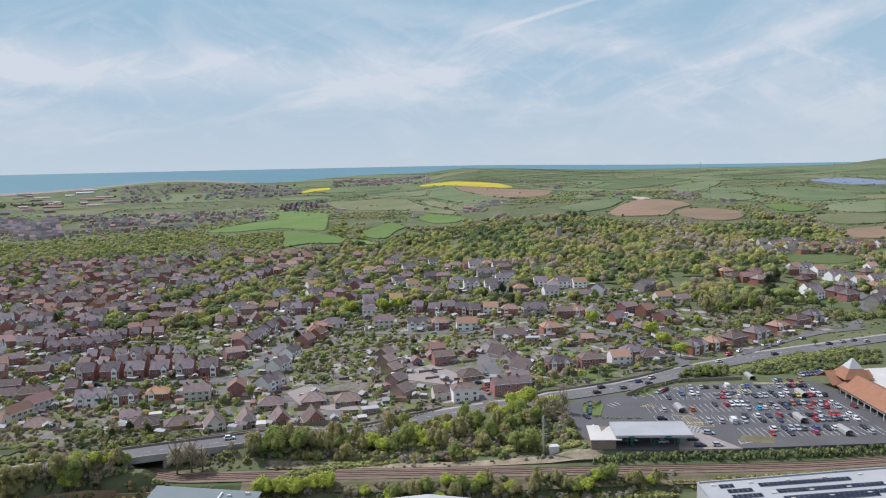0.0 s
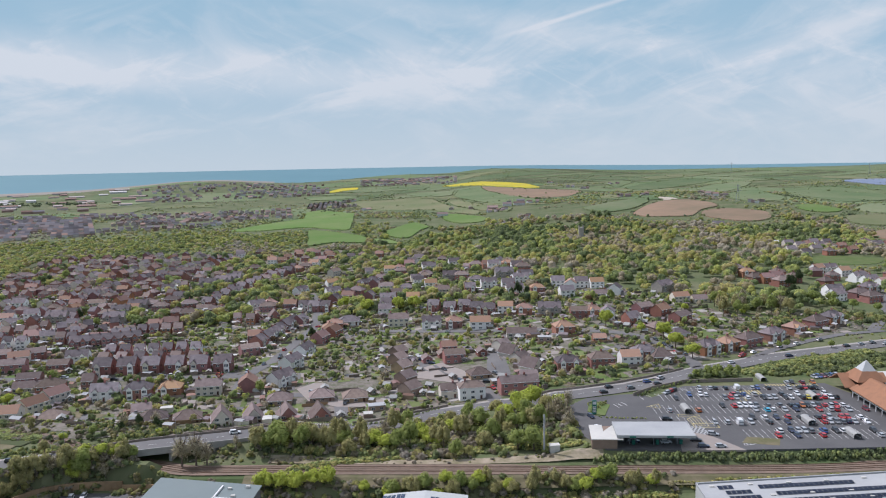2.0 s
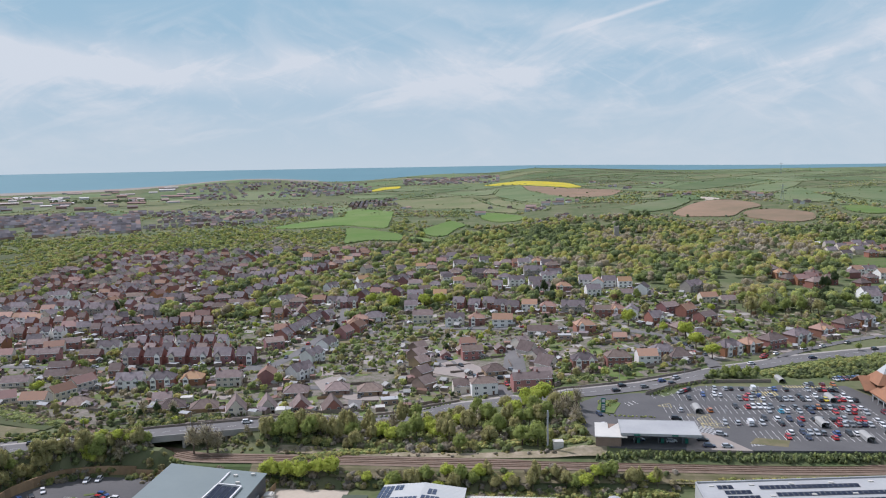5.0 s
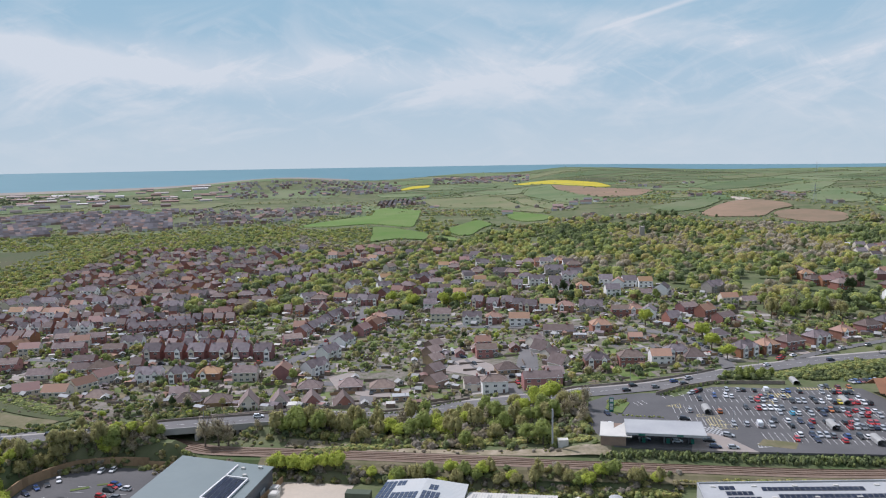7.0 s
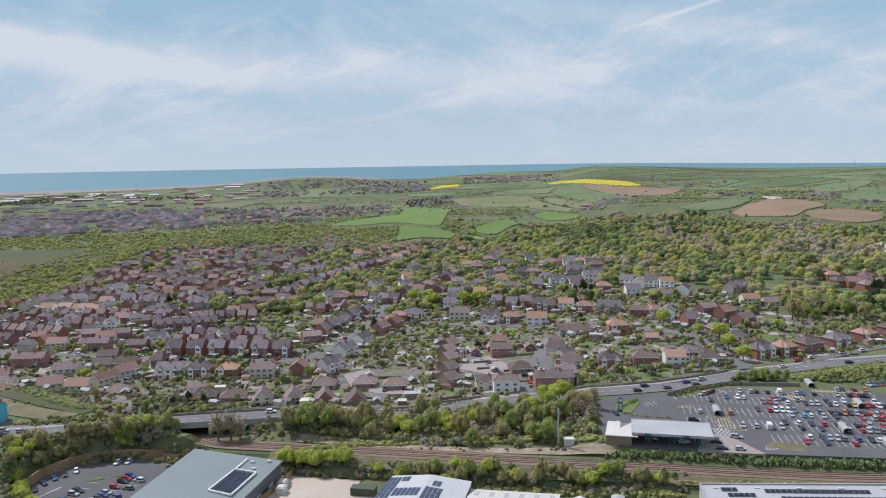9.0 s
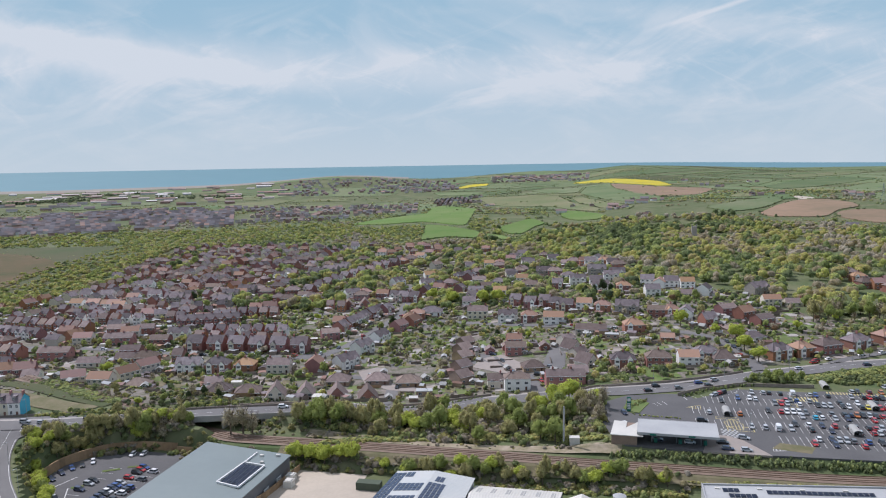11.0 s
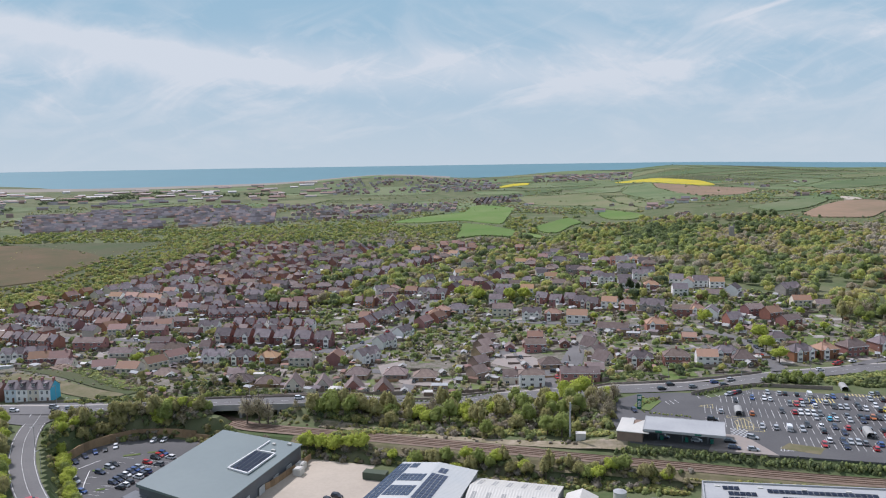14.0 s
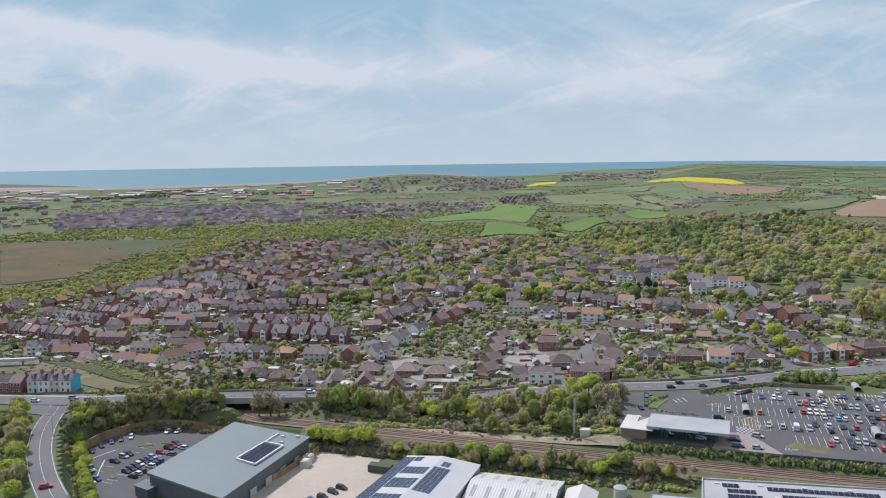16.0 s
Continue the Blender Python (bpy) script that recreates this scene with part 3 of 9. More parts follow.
def patch(name, corners, mat, label, category="field", lift=0.6, n=14, wobble=0.06):
    """A field between four corners given as (range, bearing), draped over the land."""
    c = [Vector(polar(*p)) for p in corners]
    v, grid = [], np.linspace(0, 1, n + 1)
    ph = random.uniform(0, 6)
    for i, s in enumerate(grid):
        for j, t in enumerate(grid):
            p = (c[0] * (1 - s) + c[1] * s) * (1 - t) + (c[3] * (1 - s) + c[2] * s) * t
            q = (c[1] - c[0]) * wobble * math.sin(3 * t + ph) + (c[3] - c[0]) * wobble * math.sin(4 * s + ph * 2)
            p = p + q
            v.append((p.x, p.y, gz(p.x, p.y) + lift))
    f = [(i * (n + 1) + j, (i + 1) * (n + 1) + j, (i + 1) * (n + 1) + j + 1, i * (n + 1) + j + 1) for i in range(n) for j in range(n)]
    edge = [v[i * (n + 1)] for i in range(n + 1)], [v[i * (n + 1) + n] for i in range(n + 1)], v[: n + 1], v[-n - 1:]
    return tagged(raw(name, v, f, mat), label, category, kind="structure"), edge


def ribbon(name, pts, width, mat, lift=0.12, label="", category="road", step_m=4.0, level=None, kind="structure"):
    """A band along a line, laid on the land."""
    line = [Vector(pts[0])]
    for a, b in zip(pts, pts[1:]):
        a, b = Vector(a), Vector(b)
        k = max(int((b - a).length / step_m), 1)
        line += [a.lerp(b, (i + 1) / k) for i in range(k)]
    for _ in range(3):
        line = [line[0]] + [(p + q * 2 + r) / 4 for p, q, r in zip(line, line[1:], line[2:])] + [line[-1]]
    v, m = [], 4
    for i, p in enumerate(line):
        d = (line[min(i + 1, len(line) - 1)] - line[max(i - 1, 0)]).normalized()
        for j in range(m + 1):
            q = p + Vector((-d.y, d.x)) * width * (j / m - 0.5)
            z = gz(p.x, p.y) * 0.6 + gz(q.x, q.y) * 0.4 if level is None else level(p.x)
            v.append((q.x, q.y, max(z, gz(q.x, q.y) if level is None else z) + lift))
    f = [(i * (m + 1) + j, i * (m + 1) + j + 1, (i + 1) * (m + 1) + j + 1, (i + 1) * (m + 1) + j) for i in range(len(line) - 1) for j in range(m)]
    f = [q[::-1] for q in f]
    ob = raw(name, v, f, mat)
    return tagged(ob, label, category, kind=kind), line


def area(name, pts, mat, lift, label, category, z=None, kind="structure"):
    """A flat paved polygon, with a thin edge."""
    bm = bmesh.new()
    zz = [z if z is not None else gz(*p) for p in pts]
    top = [bm.verts.new((p[0], p[1], h + lift)) for p, h in zip(pts, zz)]
    bot = [bm.verts.new((p[0], p[1], h - 0.6)) for p, h in zip(pts, zz)]
    f = bm.faces.new(top)
    for i in range(len(pts)):
        bm.faces.new((top[i - 1], top[i], bot[i], bot[i - 1]))
    bmesh.ops.recalc_face_normals(bm, faces=bm.faces[:])
    if f.normal.z < 0:
        bmesh.ops.reverse_faces(bm, faces=bm.faces[:])
    bmesh.ops.triangulate(bm, faces=[f])
    return tagged(part(name, bm, mat), label, category, kind=kind)


# ---- roads ----
main_pts = [(x, y) for x, y in zip(ROAD_X, ROAD_Y)]
ribbon("road", main_pts, 11.5, "road", 0.32, "grey asphalt main road with worn surface", level=road_level)
ribbon("pavement", [(x, y + 7.2) for x, y in main_pts], 2.4, "paving", 0.3, "pale footway beside the main road", "pavement")
slip = [(-104, 170), (-115, 178.4), (-122, 183), (-138.5, 195.5), (-157, 212), (-173, 229.5), (-184, 244.5), (-191, 258)]
ribbon("road", slip, 9.4, "road", 0.3, "grey slip road curving down from the junction")
for off, w in ((-4.2, 0.14), (0.0, 0.11), (4.2, 0.14)):
    ribbon("road_line", [(x + off * 0.72, y + off * 0.69) for x, y in slip], w, "paint_white", 0.35, "thin white line along the slip road", "road marking")
area("road", [(-199, 246), (-208, 252), (-216, 259), (-210, 270), (-176, 279), (-172, 270), (-179, 262), (-182, 250), (-186, 246)], "road", 0.34, "grey asphalt mouth of the road junction", "road")
ribbon("verge", [(-176, 287), (-200, 291), (-222, 298), (-258, 306)], 12, "scrub", 0.35, "bare brown strip of old track", "verge")
ribbon("verge", [(-172, 296), (-200, 304), (-226, 314), (-262, 321)], 9, "marsh", 0.4, "rough grassy strip above the old track", "verge")
area("car_park", [(52, 299), (50, 318), (53, 334), (62, 344), (78, 349), (88, 350), (91, 344), (95, 347), (111, 362), (144, 362), (150, 366), (178, 368), (186, 340), (186, 283), (140, 281), (100, 279.5), (60, 281)], "asphalt", 0.1, "dark asphalt supermarket car park", "car park", z=4.2)
area("car_park", [(-148, 190), (-157, 232), (-159, 250), (-150, 264), (-136, 268.5), (-105, 268), (-104, 200), (-112, 180)], "asphalt", 0.15, "grey asphalt shop car park below the road", "car park", z=-7.2)
area("yard", [(-66, 262), (-36, 262), (-36, 251), (-22, 251), (-22, 180), (-74, 180), (-71, 216), (-66, 236)], "sand", 0.15, "pale sandy gravel yard", "yard", z=-7.2)
area("forecourt", [(88, 279.5), (112, 279.5), (104, 294), (99, 298), (92, 298)], "brickpave", 0.16, "pinkish block-paved strip beside the filling station", "paving", z=4.2)

# ---- railway ----
xs = np.arange(-250, 330, 3.0)
tr = [(float(x), float(rail_y(x))) for x in xs]
ribbon("trackbed", tr, 9.5, "ballast", 0.12, "brown stone ballast of the railway", "ballast", level=rail_z)
ribbon("verge", [(x, y - 7.5) for x, y in tr[58:]], 5, "scrub", 0.1, "dry scrubby verge below the tracks", "verge")
ribbon("verge", [(x, y + 8) for x, y in tr[60:104]], 5.5, "bank", 0.1, "bare sandy bank above the tracks", "verge")
for k in (-1.75, 1.75):
    for g in (-0.75, 0.75):
        bm = bmesh.new()
        rings = [[(x, float(rail_y(x)) + k + g + dy, float(rail_z(x)) + 0.2 + dz) for dy, dz in ((-0.07, 0), (0.07, 0), (0.07, 0.17), (-0.07, 0.17))] for x in np.arange(-250, 330, 6.0)]
        loft(bm, rings)
        tagged(part("rail", bm, "rail"), "rusty steel rail on the ballast", "rail", "railway rails", kind="structure")


# ---- big buildings ----
def prism(bm, quad, z0, z1, mat=0):
    """A block on four ground corners; z1: one height or one for each corner."""
    z1 = z1 if isinstance(z1, (list, tuple)) else [z1] * 4
    b = [bm.verts.new((x, y, z0)) for x, y in quad]
    t = [bm.verts.new((x, y, z)) for (x, y), z in zip(quad, z1)]
    bm.faces.new(b[::-1]).material_index = mat
    bm.faces.new(t).material_index = mat
    for i in range(4):
        bm.faces.new((b[i - 1], b[i], t[i], t[i - 1])).material_index = mat


def empty(name, x, y, z, rot=0.0):
    e = new(name)
    e.empty_display_size = 1
    e.matrix_basis = pose(x, y, z, 0, 0, rot)
    return e

# ---- foliage ----


ICO_V = np.array([(0, 0, 1)] + [(0.894 * math.cos(g * 1.2566), 0.894 * math.sin(g * 1.2566), 0.447) for g in range(5)] + [(0.894 * math.cos(g * 1.2566 + 0.6283), 0.894 * math.sin(g * 1.2566 + 0.6283), -0.447) for g in range(5)] + [(0, 0, -1)])
ICO_F = np.array([f for g in range(5) for f in ((0, 1 + g, 1 + (g + 1) % 5), (1 + g, 6 + g, 1 + (g + 1) % 5), (1 + (g + 1) % 5, 6 + g, 6 + (g + 1) % 5))])


def leaf_cloud(seed, rx, ry, rz, n, leaf, lumps, gap=0.82, narrow=1.0, core=0.86):
    """A crown of uneven leafy lobes with small leaf clumps standing off them: verts about the crown's centre, faces, tint per vert."""
    rng = np.random.default_rng(seed)
    c = rng.normal(0, 1, (lumps, 3))
    c = c / np.linalg.norm(c, axis=1, keepdims=True) * rng.uniform(0.22, 0.66, (lumps, 1))
    c[:, 2] = np.abs(c[:, 2]) * 1.0 - 0.3
    size = rng.uniform(0.26, 0.48, lumps) * min((22 / lumps) ** 0.3, 1.5)
    shade = np.clip(rng.normal(0.3, 0.25, lumps), 0, 1)
    pick = rng.integers(0, lumps, n)
    d = rng.normal(0, 1, (n, 3))
    d[:, 2] += 0.35
    d /= np.linalg.norm(d, axis=1, keepdims=True)
    p = (c[pick] + d * size[pick, None] * rng.uniform(gap, 1.12, (n, 1))) * (rx, ry, rz)
    nrm = d + rng.normal(0, 0.22, (n, 3)) + (0, 0, 0.2)
    nrm /= np.linalg.norm(nrm, axis=1, keepdims=True)
    u = np.cross(nrm, rng.normal(0, 1, (n, 3)))
    u /= np.linalg.norm(u, axis=1, keepdims=True) + 1e-6
    w = np.cross(nrm, u)
    s = leaf * rng.uniform(0.55, 1.25, (n, 1))
    u, w = u * s, w * s * narrow
    k = rng.uniform(0.8, 1.4, (n, 3, 1))
    v = np.stack([p - u * k[:, 0] - w * 0.7, p + u * k[:, 1] - w * 0.7, p + w * 1.1 * k[:, 2]], 1).reshape(-1, 3)
    f, tint = np.arange(3 * n).reshape(-1, 3), np.repeat(np.clip(shade[pick] + rng.normal(0, 0.2, n), 0, 1), 3)
    if core:
        hull = ICO_V[None] * (size[:, None] * core)[..., None] * rng.uniform(0.8, 1.2, (lumps, 12, 1))
        hull = ((hull + c[:, None]) * (rx, ry, rz)).reshape(-1, 3)
        hf = (ICO_F[None] + np.arange(lumps)[:, None, None] * 12).reshape(-1, 3)
        v, f = np.concatenate([v, hull]), np.concatenate([f, hf + 3 * n])
        tint = np.concatenate([tint, np.repeat(shade, 12)])
    return v, f, tint


def make_trunk(bm, h, r, seed, limbs=5, spread=0.35, top=0.55):
    rng = random.Random(seed)
    n = 7

    def limb(a, b, r0, r1):
        a, b = Vector(a), Vector(b)
        q = (b - a).to_track_quat("Z", "Y")
        rings = []
        for t in (0, 0.5, 1):
            rr = r0 + (r1 - r0) * t
            o = a.lerp(b, t) + Vector((rng.uniform(-1, 1), rng.uniform(-1, 1), 0)) * r0 * (0.5 if t == 0.5 else 0)
            rings.append([tuple(o + q @ Vector((rr * math.cos(2 * math.pi * k / n), rr * math.sin(2 * math.pi * k / n), 0))) for k in range(n)])
        loft(bm, rings)

    limb((0, 0, -0.6), (0, 0, h * top), r, r * 0.6)
    for k in range(limbs):
        g = 2 * math.pi * (k + rng.random() * 0.6) / limbs
        z0 = h * rng.uniform(top * 0.55, top)
        limb((0, 0, z0), (math.cos(g) * h * spread, math.sin(g) * h * spread, h * rng.uniform(0.68, 0.9)), r * 0.45, r * 0.12)
    limb((0, 0, h * top * 0.95), (0.1, 0.1, h * 0.92), r * 0.55, r * 0.12)


TREES = {}


def tree_kind(key, label, mat, h, rx, rz, n, leaf, lumps, seed, trunk_r=0.28, limbs=5, narrow=1.0, gap=0.82, zc=0.62):
    ob = empty("tree", 0, -400, -60)
    v, f, t = leaf_cloud(seed, rx, rx, rz, int(n * 0.9), leaf * 0.66 if narrow == 1.0 else leaf, lumps + 8, gap, narrow, 0.70 if narrow == 1.0 else 0)
    v[:, 2] += h * zc
    raw("crown", v, f, mat, ob, t, smooth=True)
    bm = bmesh.new()
    make_trunk(bm, h, trunk_r, seed, limbs, rx / h * 0.6)
    part("trunk", bm, "bark", ob)
    TREES[key] = (tagged(ob, label, "tree"), [])
    return ob


tree_kind("lime1", "round broadleaf tree in bright yellow-green spring leaf", "leaf_lime", 10, 4.6, 5.0, 2000, 0.48, 26, 11)
tree_kind("lime2", "spreading tree in fresh lime-green leaf", "leaf_lime", 9, 4.4, 4.4, 1800, 0.45, 22, 12)
tree_kind("mid1", "full green broadleaf tree with an uneven crown", "leaf_mid", 10, 4.6, 4.8, 1800, 0.47, 24, 13)
tree_kind("mid2", "tall green tree with several leafy lobes", "leaf_mid", 12, 4.2, 6.0, 1800, 0.47, 24, 14)
tree_kind("olive1", "olive-green tree half in leaf", "leaf_olive", 10.5, 4.3, 5.2, 1700, 0.43, 26, 15, gap=0.66)
tree_kind("olive2", "slender trees of dull green along a bank", "leaf_olive", 12, 3.4, 6.2, 1600, 0.42, 24, 16, gap=0.66)
tree_kind("dark1", "dark evergreen tree with dense foliage", "leaf_dark", 11, 4.0, 5.6, 1500, 0.45, 22, 17)
tree_kind("dark2", "dark conifer with a narrow crown", "leaf_dark", 12, 2.6, 6.2, 1700, 0.36, 20, 18)
tree_kind("bare1", "grey-brown tree still nearly bare in spring", "leaf_bare", 11, 3.4, 6.2, 1000, 0.65, 26, 19, limbs=11, narrow=0.11, gap=0.2, zc=0.48)
tree_kind("bare2", "pale twiggy tree with thin new leaves", "leaf_bare", 10, 3.8, 4.8, 900, 0.65, 20, 20, limbs=11, narrow=0.13, gap=0.2, zc=0.48)
tree_kind("bronze", "small copper-leaved garden tree", "leaf_bronze", 6, 2.8, 2.9, 1900, 0.22, 20, 21, trunk_r=0.16)
tree_kind("bush1", "rounded garden shrub in mid green leaf", "leaf_mid", 3.2, 1.9, 1.8, 600, 0.24, 12, 22, trunk_r=0.1, zc=0.5)
tree_kind("bush2", "yellow-green leafy shrub in a garden", "leaf_lime", 3.0, 1.7, 1.6, 560, 0.24, 12, 23, trunk_r=0.1, zc=0.5)
tree_kind("bush3", "dark laurel shrub in a garden", "leaf_dark", 3.4, 1.8, 2.0, 560, 0.24, 12, 24, trunk_r=0.1, zc=0.5)


def tree(key, x, y, s=1.0, sz=None, dz=0.0):
    ob, used = TREES[key]
    m = pose(x, y, gz(x, y) + dz, 0, 0, random.uniform(0, 360)) @ Matrix.Diagonal((s, s, sz or s * random.uniform(0.9, 1.12), 1))
    if not used:
        ob.matrix_basis = m
    else:
        c = copy_thing(ob, m)
        c.matrix_basis = m
    used.append(1)


class Leafage:
    """Plants beyond counting, gathered into one mesh."""

    def __init__(self, kinds):
        self.kinds, self.at = kinds, []

    def add(self, x, y, s=1.0, sz=1.0, tint=0.3, z=None):
        self.at.append((x, y, gz(x, y) if z is None else z, s, sz, tint))

    def flush(self, name, mat, label, category):
        rng = np.random.default_rng(5)
        a, vs, fs, ts, base = np.array(self.at), [], [], [], 0
        kind = rng.integers(0, len(self.kinds), len(a))
        turn = rng.uniform(0, 2 * math.pi, len(a))
        for k, (v, f, t) in enumerate(self.kinds):
            b, g = a[kind == k], turn[kind == k]
            if not len(b):
                continue
            c, s = np.cos(g)[:, None], np.sin(g)[:, None]
            x = (v[None, :, 0] * c - v[None, :, 1] * s) * b[:, 3:4] + b[:, 0:1]
            y = (v[None, :, 0] * s + v[None, :, 1] * c) * b[:, 3:4] + b[:, 1:2]
            z = v[None, :, 2] * (b[:, 3] * b[:, 4])[:, None] + b[:, 2:3]
            vs.append(np.stack([x, y, z], -1).reshape(-1, 3))
            fs.append((f[None] + (base + np.arange(len(b)) * len(v))[:, None, None]).reshape(-1, 3))
            ts.append(np.clip(b[:, 5:6] * 0.92 + t[None] * 0.16, 0, 1).ravel())
            base += len(b) * len(v)
        return tagged(raw(name, np.concatenate(vs), np.concatenate(fs), mat, None, np.concatenate(ts), smooth=True), label, category, kind="stuff")


def lifted(c, z):
    v, f, t = c
    v = v.copy()
    v[:, 2] += z
    return v, f, t


# ---- houses ----


def gable_roof(bm, w, d, e, h, over=0.35, th=0.18, axis="x", x0=0, y0=0):
    """Two slopes with thickness; the ridge runs along the axis."""
    k = h / (d / 2)
    prof = [(-d / 2 - over, e - over * k), (0, e + h), (d / 2 + over, e - over * k), (d / 2 + over, e - over * k + th), (0, e + h + th * 1.1), (-d / 2 - over, e - over * k + th)]
    rings = [[((s * (w / 2 + over * 0.6) + x0), p + y0, z) if axis == "x" else (p + x0, s * (w / 2 + over * 0.6) + y0, z) for p, z in prof] for s in (-1, 1)]
    loft(bm, rings, caps=False)
    for ring in rings:
        v = [bm.verts.new(p) for p in ring]
        bm.faces.new((v[0], v[1], v[4], v[5]))
        bm.faces.new((v[1], v[2], v[3], v[4]))


def hip_roof(bm, w, d, e, h, over=0.4):
    a, b = w / 2 + over, d / 2 + over
    r = max(w / 2 - d / 2 * 0.92, 0.25)
    z0, z1, zt = e - 0.28, e - 0.08, e + h
    v = [bm.verts.new(p) for p in ((-a, -b, z0), (a, -b, z0), (a, b, z0), (-a, b, z0), (-a, -b, z1), (a, -b, z1), (a, b, z1), (-a, b, z1), (-r, 0, zt), (r, 0, zt))]
    for f in ((3, 2, 1, 0), (0, 1, 5, 4), (1, 2, 6, 5), (2, 3, 7, 6), (3, 0, 4, 7), (4, 5, 9, 8), (5, 6, 9), (6, 7, 8, 9), (7, 4, 8)):
        bm.faces.new([v[k] for k in f])
    # hip and ridge tiles
    for p, q in (((-a, -b, z1), (-r, 0, zt)), ((a, -b, z1), (r, 0, zt)), ((a, b, z1), (r, 0, zt)), ((-a, b, z1), (-r, 0, zt)), ((-r, 0, zt), (r, 0, zt))):
        p, q = Vector(p), Vector(q)
        s = (q - p).cross(Vector((0, 0, 1))).normalized() * 0.14
        loft(bm, [[tuple(o - s), tuple(o + s), tuple(o + Vector((0, 0, 0.16)))] for o in (p, q)])


def make_window(bm, x, z, w, h, y, side=-1, bars=1):
    """A white frame proud of a wall at y that looks along side, its panes set back, in one piece."""
    f, t = 0.10, 0.07
    xs = [x - w / 2]
    for k in range(bars + 1):
        a = x - w / 2 + f + (w - f) * k / (bars + 1)
        xs += [a, a + (w - f) / (bars + 1) - f]
    xs.append(x + w / 2)
    zs = [z, z + f, z + h - f, z + h]
    yo, yi, yb = y + side * t, y + side * 0.03, y
    grid = [[bm.verts.new((a, yo, b)) for b in zs] for a in xs]
    fs = []
    for i in range(len(xs) - 1):
        for j in range(3):
            q = (grid[i][j], grid[i + 1][j], grid[i + 1][j + 1], grid[i][j + 1])
            if j == 1 and i % 2 == 1:
                deep = [bm.verts.new((v.co.x, yi, v.co.z)) for v in q]
                g = bm.faces.new(deep)
                g.material_index = 1
                fs.append(g)
                fs += [bm.faces.new((q[k - 1], q[k], deep[k], deep[k - 1])) for k in range(4)]
            else:
                fs.append(bm.faces.new(q))
    rim = [grid[i][0] for i in range(len(xs))] + grid[-1][1:] + [grid[i][3] for i in range(len(xs) - 2, -1, -1)] + grid[0][2:0:-1]
    back = [bm.verts.new((v.co.x, yb, v.co.z)) for v in rim]
    fs += [bm.faces.new((rim[k - 1], rim[k], back[k], back[k - 1])) for k in range(len(rim))]
    if side > 0:
        bmesh.ops.reverse_faces(bm, faces=fs)


HOUSES = {}


